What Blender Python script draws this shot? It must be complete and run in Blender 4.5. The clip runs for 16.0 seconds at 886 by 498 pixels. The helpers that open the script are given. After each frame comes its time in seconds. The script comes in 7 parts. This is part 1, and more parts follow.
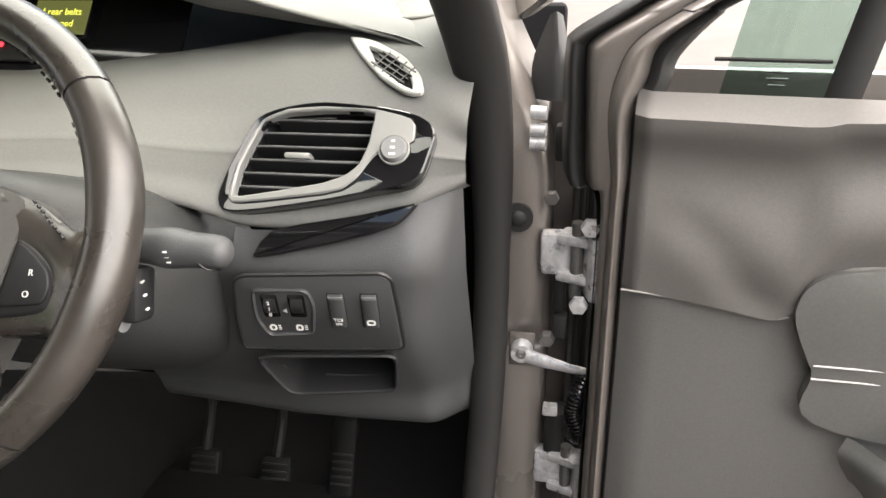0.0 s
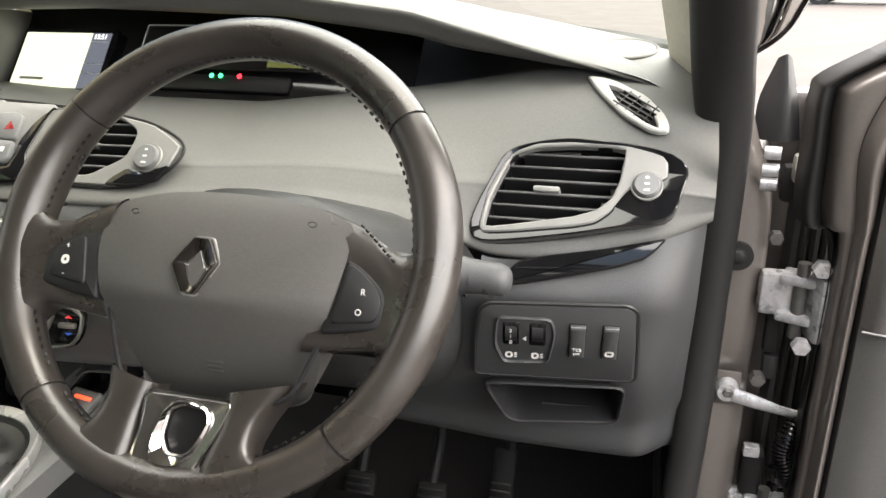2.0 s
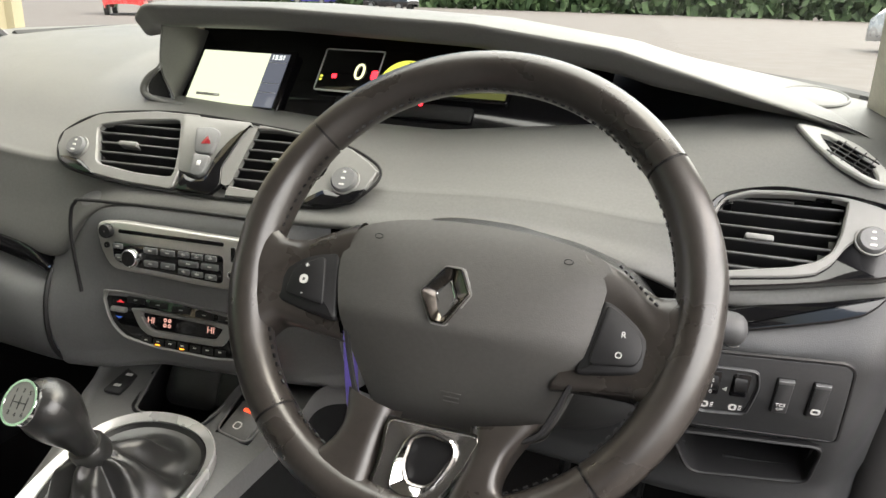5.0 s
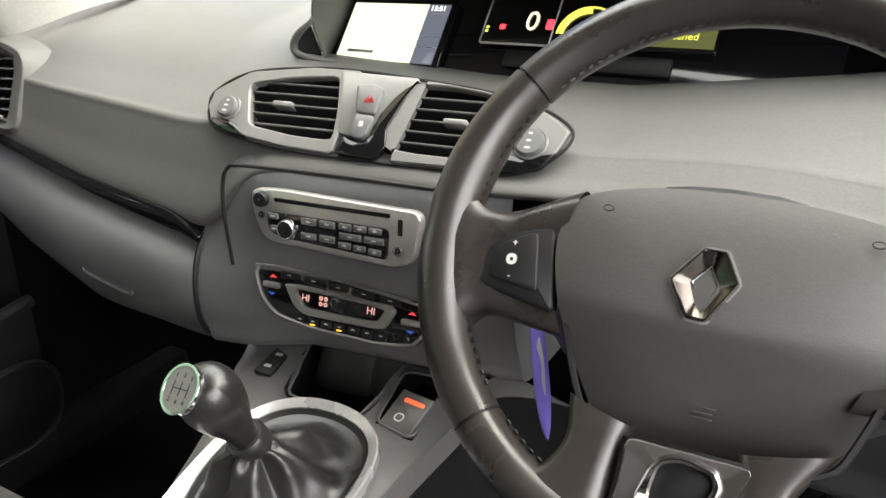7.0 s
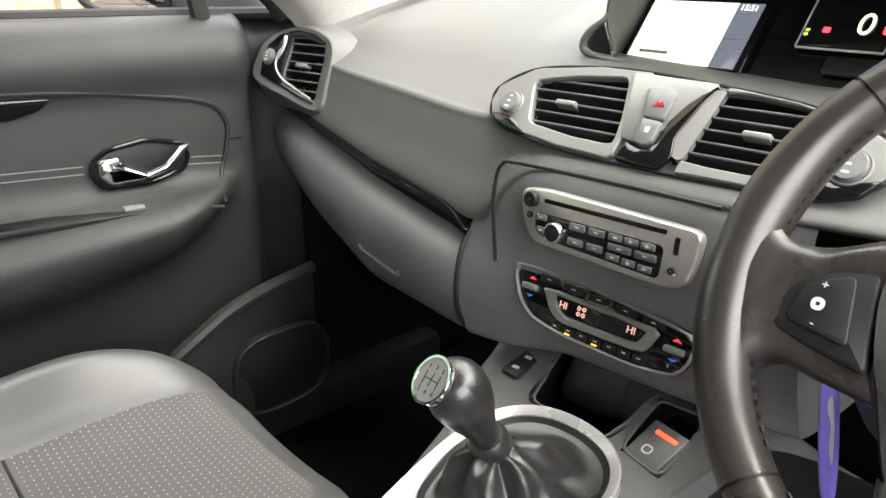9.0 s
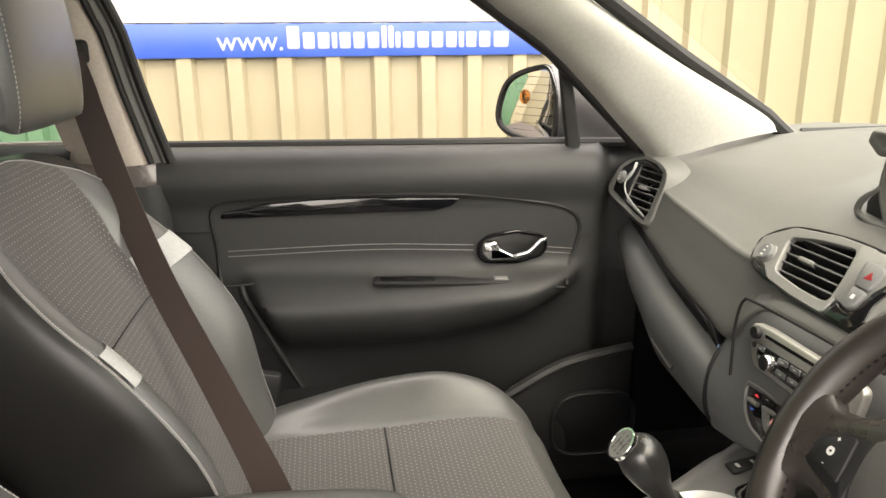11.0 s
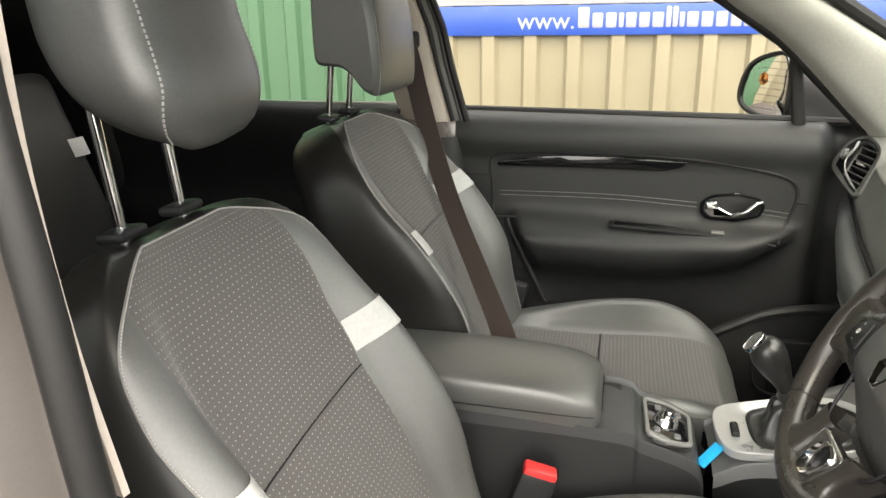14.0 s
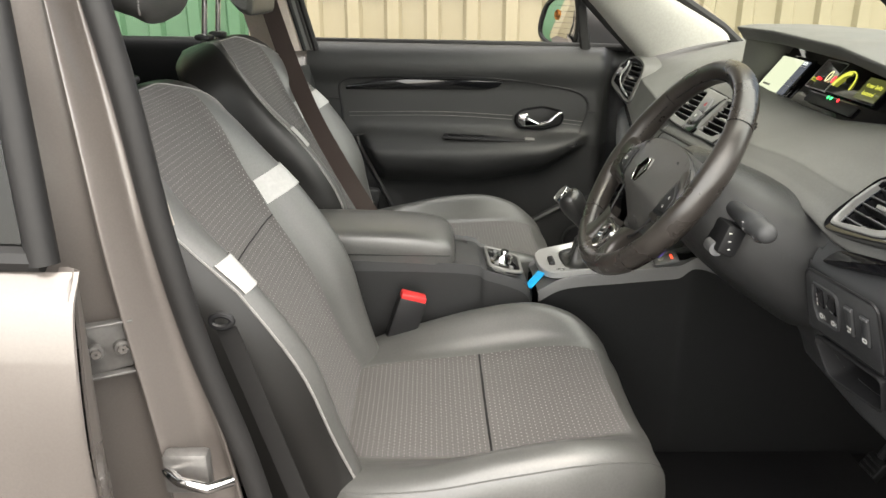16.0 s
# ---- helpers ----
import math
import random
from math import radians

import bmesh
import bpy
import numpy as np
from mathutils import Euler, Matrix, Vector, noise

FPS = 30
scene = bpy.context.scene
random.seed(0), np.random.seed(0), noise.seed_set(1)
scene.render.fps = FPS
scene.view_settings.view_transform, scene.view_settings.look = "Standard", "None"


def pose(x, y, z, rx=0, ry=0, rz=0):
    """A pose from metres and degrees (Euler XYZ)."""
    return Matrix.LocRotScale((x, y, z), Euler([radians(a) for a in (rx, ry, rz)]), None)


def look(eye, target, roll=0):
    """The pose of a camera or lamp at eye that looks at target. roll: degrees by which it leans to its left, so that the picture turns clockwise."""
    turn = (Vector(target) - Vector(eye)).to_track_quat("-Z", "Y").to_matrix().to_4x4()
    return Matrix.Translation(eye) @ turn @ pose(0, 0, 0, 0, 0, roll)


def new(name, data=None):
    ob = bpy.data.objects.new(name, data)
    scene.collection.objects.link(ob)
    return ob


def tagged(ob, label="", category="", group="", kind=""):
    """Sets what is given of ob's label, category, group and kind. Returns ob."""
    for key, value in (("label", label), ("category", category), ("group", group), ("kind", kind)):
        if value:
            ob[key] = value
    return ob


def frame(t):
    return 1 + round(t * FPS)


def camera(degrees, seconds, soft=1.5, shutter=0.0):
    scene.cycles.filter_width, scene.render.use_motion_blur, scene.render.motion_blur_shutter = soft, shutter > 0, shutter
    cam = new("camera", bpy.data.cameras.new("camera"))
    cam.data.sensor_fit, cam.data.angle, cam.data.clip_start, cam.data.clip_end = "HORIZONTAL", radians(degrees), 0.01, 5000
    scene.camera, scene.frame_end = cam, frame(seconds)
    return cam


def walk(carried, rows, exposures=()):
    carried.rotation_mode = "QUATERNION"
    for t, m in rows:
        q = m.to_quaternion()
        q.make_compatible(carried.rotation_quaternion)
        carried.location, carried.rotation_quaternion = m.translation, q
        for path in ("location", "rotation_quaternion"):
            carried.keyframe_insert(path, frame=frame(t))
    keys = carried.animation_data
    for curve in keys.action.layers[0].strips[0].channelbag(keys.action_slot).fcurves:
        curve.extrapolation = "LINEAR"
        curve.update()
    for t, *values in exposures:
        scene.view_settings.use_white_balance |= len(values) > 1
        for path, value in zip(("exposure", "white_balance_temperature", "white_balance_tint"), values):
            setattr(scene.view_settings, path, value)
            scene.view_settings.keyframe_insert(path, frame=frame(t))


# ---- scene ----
cam = camera(61.3, 16.0)
PATH = [
    (0, (0.476, -0.389, 1.194), (0.137, 1.416, 0.402), -1.2),
    (0.5, (0.43, -0.417, 1.195), (0.047, 1.388, 0.424), -1.6),
    (1, (0.387, -0.434, 1.198), (-0.036, 1.374, 0.455), -1.2),
    (1.5, (0.343, -0.438, 1.199), (-0.115, 1.37, 0.479), -1.0),
    (2, (0.309, -0.446, 1.204), (-0.192, 1.355, 0.494), -0.9),
    (2.5, (0.284, -0.452, 1.217), (-0.25, 1.343, 0.516), -0.6),
    (3, (0.253, -0.469, 1.21), (-0.296, 1.316, 0.493), -0.1),
    (3.2, (0.242, -0.472, 1.208), (-0.31, 1.307, 0.481), 0.1),
    (5.3, (0.14, -0.483, 1.208), (-0.501, 1.302, 0.573), 1.5),
    (5.5, (0.124, -0.481, 1.208), (-0.53, 1.3, 0.574), 1.3),
    (6, (0.095, -0.458, 1.19), (-0.614, 1.293, 0.533), 0.4),
    (6.5, (0.067, -0.435, 1.182), (-0.717, 1.27, 0.491), -0.1),
    (7, (0.045, -0.42, 1.172), (-0.818, 1.238, 0.46), -0.2),
    (7.5, (0.023, -0.418, 1.176), (-0.918, 1.198, 0.466), -0.1),
    (8, (0.011, -0.411, 1.169), (-1.033, 1.148, 0.477), 0.8),
    (8.5, (0.005, -0.402, 1.166), (-1.178, 1.04, 0.446), 0.9),
    (9, (0.016, -0.399, 1.167), (-1.377, 0.847, 0.456), -0.2),
    (9.2, (0.025, -0.401, 1.169), (-1.453, 0.762, 0.49), 0.3),
    (11.3, (0.373, -0.369, 1.333), (-1.552, -0.253, 0.804), -1.3),
    (11.5, (0.381, -0.356, 1.343), (-1.552, -0.369, 0.829), -1.7),
    (12, (0.465, -0.345, 1.354), (-1.453, -0.624, 0.861), -0.7),
    (12.5, (0.578, -0.369, 1.39), (-1.29, -0.868, 0.878), -0.7),
    (13, (0.655, -0.358, 1.396), (-1.171, -0.955, 0.843), -0.8),
    (13.5, (0.71, -0.313, 1.392), (-1.119, -0.883, 0.817), -0.8),
    (14, (0.77, -0.281, 1.358), (-1.082, -0.726, 0.748), -0.9),
    (14.5, (0.865, -0.262, 1.338), (-1.008, -0.592, 0.72), -0.6),
    (15, (0.977, -0.263, 1.314), (-0.902, -0.499, 0.671), -0.9),
    (15.5, (1.051, -0.271, 1.299), (-0.825, -0.386, 0.617), -1.0),
    (16, (1.138, -0.335, 1.277), (-0.745, -0.302, 0.603), 0.1),
]
walk(cam, [(t, look(eye, target, roll)) for t, eye, target, roll in PATH],
     [(0, 1.87, 6700, 10), (3, 1.82, 6550, 10), (5.5, 1.6, 6550, 10), (8, 1.95, 6300, 11), (9.2, 2.05, 6350, 11), (11.3, 1.62, 7050, 11), (12.5, 1.65, 6850, 17), (13.4, 1.45, 6700, 6), (14, 1.4, 6700, 6.5), (16, 1.29, 6600, 7)])

# ---- light ----
world = bpy.data.worlds.new("daylight")
scene.world = world
world.use_nodes = True
wn = world.node_tree.nodes
sky = wn.new("ShaderNodeTexSky")
sky.sky_type = "NISHITA"
sky.sun_disc = False
sky.sun_elevation, sky.sun_rotation = radians(58), radians(74)
sky.air_density, sky.dust_density = 1.0, 4.0
wn["Background"].inputs["Strength"].default_value = 0.11
world.node_tree.links.new(sky.outputs[0], wn["Background"].inputs["Color"])
sun = new("sun", bpy.data.lights.new("sun", "SUN"))
sun.data.energy, sun.data.angle, sun.data.color = 6.6, radians(135), (1.0, 0.945, 0.87)
sun.matrix_basis = look((3.1, 0.9, 5.2), (0, 0, 0))

# ---- materials ----


def principled(name):
    m = bpy.data.materials.new(name)
    m.use_nodes = True
    return m, m.node_tree, m.node_tree.nodes["Principled BSDF"]


def node(nt, kind, **values):
    n = nt.nodes.new(kind)
    for k, v in values.items():
        n.inputs[k].default_value = v
    return n


def surface(name, colour, rough=0.5, metal=0.0, grain=0.0, size=400.0, vary=0.12, coat=0.0, coarse=6.0, spec=0.5, rough_vary=0.1, cells=False):
    """A worn surface: two scales of tone, uneven gloss and a fine relief."""
    m, nt, b = principled(name)
    pos = nt.nodes.new("ShaderNodeTexCoord")
    big = node(nt, "ShaderNodeTexNoise", Scale=coarse, Detail=5.0)
    fine = node(nt, "ShaderNodeTexNoise", Scale=size * 0.35, Detail=3.0)
    nt.links.new(pos.outputs["Object"], big.inputs["Vector"])
    nt.links.new(pos.outputs["Object"], fine.inputs["Vector"])
    mix = node(nt, "ShaderNodeMath")
    mix.operation = "ADD"
    nt.links.new(big.outputs[0], mix.inputs[0])
    nt.links.new(fine.outputs[0], mix.inputs[1])
    ramp = nt.nodes.new("ShaderNodeMapRange")
    ramp.inputs["From Min"].default_value, ramp.inputs["From Max"].default_value = 0.6, 1.4
    ramp.inputs["To Min"].default_value, ramp.inputs["To Max"].default_value = 1 - vary, 1 + vary
    nt.links.new(mix.outputs[0], ramp.inputs["Value"])
    tone = nt.nodes.new("ShaderNodeVectorMath")
    tone.operation = "SCALE"
    tone.inputs[0].default_value = colour
    nt.links.new(ramp.outputs[0], tone.inputs["Scale"])
    nt.links.new(tone.outputs[0], b.inputs["Base Color"])
    gloss = nt.nodes.new("ShaderNodeMapRange")
    gloss.inputs["From Min"].default_value, gloss.inputs["From Max"].default_value = 0.3, 0.7
    gloss.inputs["To Min"].default_value, gloss.inputs["To Max"].default_value = max(0.02, rough - rough_vary), min(1, rough + rough_vary)
    nt.links.new(big.outputs[0], gloss.inputs["Value"])
    nt.links.new(gloss.outputs[0], b.inputs["Roughness"])
    b.inputs["Metallic"].default_value = metal
    b.inputs["Coat Weight"].default_value = coat
    b.inputs["Coat Roughness"].default_value = 0.05
    b.inputs["Specular IOR Level"].default_value = spec
    if grain:
        bump = node(nt, "ShaderNodeBump", Strength=grain, Distance=0.0006)
        if cells:
            relief = node(nt, "ShaderNodeTexVoronoi", Scale=size)
            nt.links.new(pos.outputs["Object"], relief.inputs["Vector"])
            nt.links.new(relief.outputs["Distance"], bump.inputs["Height"])
        else:
            nt.links.new(fine.outputs[0], bump.inputs["Height"])
        nt.links.new(bump.outputs[0], b.inputs["Normal"])
    return m


def glow(name, colour, strength):
    m, nt, b = principled(name)
    b.inputs["Base Color"].default_value = (0.01, 0.01, 0.01, 1)
    b.inputs["Emission Color"].default_value = (*colour, 1)
    b.inputs["Emission Strength"].default_value = strength
    b.inputs["Roughness"].default_value = 0.2
    return m


def glass(name, tint=(1, 1, 1)):
    m, nt, b = principled(name)
    out = nt.nodes["Material Output"]
    clear = nt.nodes.new("ShaderNodeBsdfTransparent")
    clear.inputs[0].default_value = (*tint, 1)
    shine = nt.nodes.new("ShaderNodeBsdfGlossy")
    shine.inputs["Roughness"].default_value = 0.02
    lean = node(nt, "ShaderNodeLayerWeight", Blend=0.5)
    steep = node(nt, "ShaderNodeMath")
    steep.operation = "POWER"
    steep.inputs[1].default_value = 6.0
    nt.links.new(lean.outputs["Facing"], steep.inputs[0])
    rim = nt.nodes.new("ShaderNodeMapRange")
    rim.inputs["To Min"].default_value, rim.inputs["To Max"].default_value = 0.03, 0.5
    nt.links.new(steep.outputs[0], rim.inputs["Value"])
    mix = nt.nodes.new("ShaderNodeMixShader")
    nt.links.new(rim.outputs[0], mix.inputs[0])
    nt.links.new(clear.outputs[0], mix.inputs[1])
    nt.links.new(shine.outputs[0], mix.inputs[2])
    nt.links.new(mix.outputs[0], out.inputs["Surface"])
    return m


def woven(name, base, dot, pitch_u, pitch_v, fill_u, fill_v, stagger=0.5):
    """Dark cloth with rows of small pale stitches, laid out along the surface in metres."""
    m, nt, b = principled(name)
    uv = nt.nodes.new("ShaderNodeTexCoord")
    sep = nt.nodes.new("ShaderNodeSeparateXYZ")
    nt.links.new(uv.outputs["UV"], sep.inputs[0])

    def calc(op, a, c=None, d=None):
        n = nt.nodes.new("ShaderNodeMath")
        n.operation = op
        for i, v in enumerate((a, c, d)):
            if v is None:
                continue
            if isinstance(v, (int, float)):
                n.inputs[i].default_value = v
            else:
                nt.links.new(v, n.inputs[i])
        return n.outputs[0]

    row = calc("DIVIDE", sep.outputs[1], pitch_v)
    odd = calc("MULTIPLY", calc("FLOOR", row), stagger)
    col = calc("ADD", calc("DIVIDE", sep.outputs[0], pitch_u), odd)
    hit_u = calc("LESS_THAN", calc("FRACT", col), fill_u)
    hit_v = calc("LESS_THAN", calc("FRACT", row), fill_v)
    spot = calc("MULTIPLY", hit_u, hit_v)
    weave = node(nt, "ShaderNodeTexNoise", Scale=900.0, Detail=2.0)
    nt.links.new(uv.outputs["UV"], weave.inputs["Vector"])
    shade = nt.nodes.new("ShaderNodeMapRange")
    shade.inputs["To Min"].default_value, shade.inputs["To Max"].default_value = 0.6, 1.4
    nt.links.new(weave.outputs[0], shade.inputs["Value"])
    ground = nt.nodes.new("ShaderNodeVectorMath")
    ground.operation = "SCALE"
    ground.inputs[0].default_value = base
    nt.links.new(shade.outputs[0], ground.inputs["Scale"])
    mix = nt.nodes.new("ShaderNodeMix")
    mix.data_type = "RGBA"
    nt.links.new(spot, mix.inputs[0])
    nt.links.new(ground.outputs[0], mix.inputs[6])
    mix.inputs[7].default_value = (*dot, 1)
    nt.links.new(mix.outputs[2], b.inputs["Base Color"])
    b.inputs["Roughness"].default_value = 0.85
    b.inputs["Sheen Weight"].default_value = 0.15
    bump = node(nt, "ShaderNodeBump", Strength=0.5, Distance=0.0008)
    height = calc("ADD", weave.outputs[0], spot)
    nt.links.new(height, bump.inputs["Height"])
    nt.links.new(bump.outputs[0], b.inputs["Normal"])
    return m


DASH = surface("dash_skin", (0.112, 0.112, 0.107), 0.55, spec=0.4, grain=0.16, size=1000, cells=True)
PAD_SKIN = surface("airbag_skin", (0.066, 0.064, 0.061), 0.5, grain=0.1, size=900, cells=True)
DASH_LOW = surface("lower_dash_plastic", (0.145, 0.147, 0.15), 0.42, grain=0.25, size=900, cells=True)
# on the knee panel this is DASH_LOW plastic with the shade put into its colour
KNEE = surface("darkened_lower_plastic", (0.042, 0.043, 0.045), 0.45, grain=0.2, size=900, cells=True)
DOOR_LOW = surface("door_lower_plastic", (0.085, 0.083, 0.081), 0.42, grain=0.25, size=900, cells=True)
# near black: the dimness of the rear cabin is put into this trim colour
REAR_TRIM = surface("shaded_rear_trim", (0.005, 0.0052, 0.0056), 0.6, spec=0.15)
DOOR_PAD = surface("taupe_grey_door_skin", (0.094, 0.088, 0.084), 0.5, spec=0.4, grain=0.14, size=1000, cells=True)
EDGE_PAINT = surface("dull_dark_edge_paint", (0.06, 0.056, 0.057), 0.5, vary=0.3, coarse=30)
PIPING = surface("grey_piping", (0.17, 0.165, 0.16), 0.6)
SURROUND = surface("bright_satin_silver", (0.46, 0.46, 0.46), 0.3, metal=0.4, vary=0.05)
# chrome with a dark colour in place of the dark surroundings it mirrors
EMBLEM = surface("dimmed_chrome", (0.11, 0.1, 0.09), 0.14, metal=1.0, vary=0.1)
# passenger door trim: darker than DOOR_PAD, its shade set in the colour
DOOR_TRIM = surface("shaded_trim_plastic", (0.026, 0.0265, 0.0268), 0.4, spec=0.4, grain=0.5, size=900, cells=True)
CONSOLE = surface("console_grey_plastic", (0.105, 0.105, 0.105), 0.36, grain=0.3, size=900, vary=0.08)
# lower part of the same door trim, darkened further for shade
DOOR_BLACK = surface("shaded_lower_trim", (0.016, 0.0163, 0.017), 0.5, grain=0.5, size=900, cells=True, spec=0.4)
BLACK_TRIM = surface("black_lower_trim", (0.0065, 0.0067, 0.007), 0.6, grain=0.3, size=900, cells=True, spec=0.15)
DARK = surface("black_plastic", (0.012, 0.012, 0.013), 0.5, grain=0.2, size=500, spec=0.35)
GLOSS = surface("piano_black", (0.006, 0.006, 0.007), 0.08, coat=0.35, spec=0.4, vary=0.05, rough_vary=0.02)
BRUSHED = surface("brushed_plate", (0.5, 0.49, 0.47), 0.38, metal=0.7, vary=0.08)
SILVER = surface("satin_silver", (0.22, 0.219, 0.213), 0.46, metal=0.25, vary=0.05)
CHROME = surface("chrome", (0.8, 0.8, 0.8), 0.08, metal=1.0, vary=0.03, rough_vary=0.03)
LEATHER = surface("black_leather", (0.076, 0.076, 0.073), 0.4, spec=0.9, grain=0.14, size=900, cells=True, vary=0.2)
WHEEL_LEATHER = surface("worn_wheel_leather", (0.027, 0.0235, 0.021), 0.3, spec=0.7, grain=0.05, size=420, cells=True, vary=0.25, coarse=14)
FABRIC = woven("dotted_seat_cloth", (0.08, 0.075, 0.073), (0.26, 0.25, 0.245), 0.0098, 0.0082, 0.24, 0.2)
KNOB = surface("black_knob_leather", (0.016, 0.016, 0.016), 0.34, spec=0.7, grain=0.15, size=700, cells=True)
BAND = surface("pale_grey_leather", (0.4, 0.4, 0.39), 0.5, grain=0.4, size=420, cells=True)
# LEATHER again, darkened so the seat sides carry their shade in the colour
SHADED_LEATHER = surface("shaded_seat_leather", (0.014, 0.0135, 0.013), 0.36, spec=0.36, grain=0.14, size=900, cells=True)
# rear seat leather, darkened in colour for the unlit back of the cabin
REAR_LEATHER = surface("shaded_rear_leather", (0.012, 0.012, 0.012), 0.5, spec=0.4, grain=0.3, size=520, cells=True)
THREAD = surface("pale_thread", (0.38, 0.37, 0.36), 0.8)
PAINT = surface("taupe_metallic_paint", (0.142, 0.127, 0.117), 0.36, metal=0.35, coat=0.7, vary=0.08, size=1200)
RUBBER = surface("black_rubber", (0.016, 0.0155, 0.0155), 0.55, grain=0.2, size=300, spec=0.3)
BEIGE = surface("beige_pillar_trim", (0.42, 0.37, 0.32), 0.65, grain=0.3, size=500)
# driver's side pillar trim: PILLAR made lighter to carry the windscreen light
PALE_TRIM = surface("lit_pillar_trim", (0.56, 0.54, 0.46), 0.65, grain=0.3, size=500)
PILLAR = surface("grey_pillar_trim", (0.33, 0.325, 0.3), 0.7, grain=0.3, size=500)
CARPET = surface("black_carpet", (0.006, 0.006, 0.0065), 0.95, grain=1.0, size=700, spec=0.1)
BELT = surface("brown_belt_webbing", (0.045, 0.032, 0.028), 0.5, grain=0.6, size=800)
STEEL = surface("greased_steel", (0.5, 0.49, 0.46), 0.38, metal=0.8, vary=0.3, coarse=40)
GREASE = surface("pale_greased_metal", (0.45, 0.45, 0.46), 0.32, metal=0.35, vary=0.4, coarse=60)
DULL_STEEL = surface("dull_grey_steel", (0.16, 0.155, 0.15), 0.4, metal=0.6, vary=0.2, coarse=40)
RED = surface("red_plastic", (0.6, 0.03, 0.03), 0.4)
CREAM = surface("cream_sheet_metal", (0.24, 0.21, 0.135), 0.5, vary=0.06, coarse=2)
GREEN = surface("green_sheet_metal", (0.052, 0.115, 0.058), 0.5, vary=0.08, coarse=2)
WHITE = surface("white_sign", (0.34, 0.34, 0.35), 0.4, vary=0.03)
BLUE = surface("blue_sign", (0.026, 0.07, 0.33), 0.4, vary=0.05)
PURPLE = surface("purple_plastic", (0.16, 0.12, 0.5), 0.35)
CYAN = surface("cyan_plastic", (0.02, 0.38, 0.75), 0.4)
PALE_PLASTIC = surface("pale_grey_plastic", (0.42, 0.42, 0.4), 0.4, vary=0.05)
MARK = surface("pale_print", (0.62, 0.62, 0.6), 0.6)
ASPHALT = surface("asphalt", (.068, .058, .053), 0.85, grain=0.8, size=90, vary=0.2, coarse=1.5)
DARK_CHROME = surface("dark_satin_chrome", (0.3, 0.29, 0.28), 0.22, metal=0.9, vary=0.06, rough_vary=0.05)
CLEAR = glass("clear_glass")
SCREEN = glass("tinted_windscreen", (0.84, 0.87, 0.82))

# ---- mesh helpers ----


def curve_points(pts, n, closed=False):
    """n points spread along a smooth curve through pts."""
    p = [np.array(q, float) for q in pts]
    m = len(p)
    segs = m if closed else m - 1
    out = []
    count = n if closed else n - 1
    for i in range(n):
        s = i * segs / count
        k = min(int(s), segs - 1)
        f = s - k
        if closed:
            a, b, c, d = p[(k - 1) % m], p[k % m], p[(k + 1) % m], p[(k + 2) % m]
        else:
            b, c = p[k], p[k + 1]
            a = p[k - 1] if k else 2 * b - c
            d = p[k + 2] if k + 2 < m else 2 * c - b
        out.append(0.5 * (2 * b + (c - a) * f + (2 * a - 5 * b + 4 * c - d) * f * f + (3 * b - 3 * c + d - a) * f ** 3))
    return out


def along(anchors, x):
    """Linear interpolation of a row of (x, y, z, ...) anchors at x, smoothly eased by neighbours."""
    xs = [a[0] for a in anchors]
    vals = [float(np.interp(x, xs, [a[i] for a in anchors])) for i in range(1, len(anchors[0]))]
    return vals


def loft(rows, closed_u=False, closed_v=False, cap=False):
    """A bmesh through a grid of points, with UVs in metres."""
    bm = bmesh.new()
    uvl = bm.loops.layers.uv.new("UVMap")
    grid = [[bm.verts.new(p) for p in row] for row in rows]
    nu, nv = len(rows[0]), len(rows)
    mid = rows[nv // 2]
    us = [0.0]
    for a, b in zip(mid, mid[1:] + mid[:1]):
        us.append(us[-1] + float(np.linalg.norm(np.array(b) - np.array(a))))
    half = us[nu // 2]
    vs = [0.0]
    for a, b in zip(rows, rows[1:] + rows[:1]):
        vs.append(vs[-1] + float(np.linalg.norm(np.array(b[nu // 2]) - np.array(a[nu // 2]))))
    for j in range(nv if closed_v else nv - 1):
        for i in range(nu if closed_u else nu - 1):
            i2, j2 = (i + 1) % nu, (j + 1) % nv
            try:
                f = bm.faces.new((grid[j][i], grid[j][i2], grid[j2][i2], grid[j2][i]))
            except ValueError:
                continue
            for l, (a, b) in zip(f.loops, ((i, j), (i + 1, j), (i + 1, j + 1), (i, j + 1))):
                l[uvl].uv = (us[a] - half, vs[b])
    if cap:
        for row in (grid[0], grid[-1]):
            try:
                bm.faces.new(row)
            except ValueError:
                pass
    return bm


def smooth_loft(rows, nu, nv, **kw):
    cols = [curve_points(r, nu, kw.get("closed_u", False)) for r in rows]
    return loft([list(r) for r in zip(*[curve_points(c, nv) for c in zip(*cols)])], **kw)


def smooth_strips(rows, nu, nv, cuts):
    """The lofted sheet of smooth_loft, cut lengthwise after the given columns."""
    cols = [curve_points(r, nu) for r in rows]
    grid = [list(r) for r in zip(*[curve_points(c, nv) for c in zip(*cols)])]
    edges = [0, *cuts, nu - 1]
    return [loft([r[a:b + 1] for r in grid]) for a, b in zip(edges, edges[1:])]


def thicken(bm, t):
    bmesh.ops.recalc_face_normals(bm, faces=bm.faces)
    bmesh.ops.solidify(bm, geom=bm.faces[:], thickness=t)
    return bm


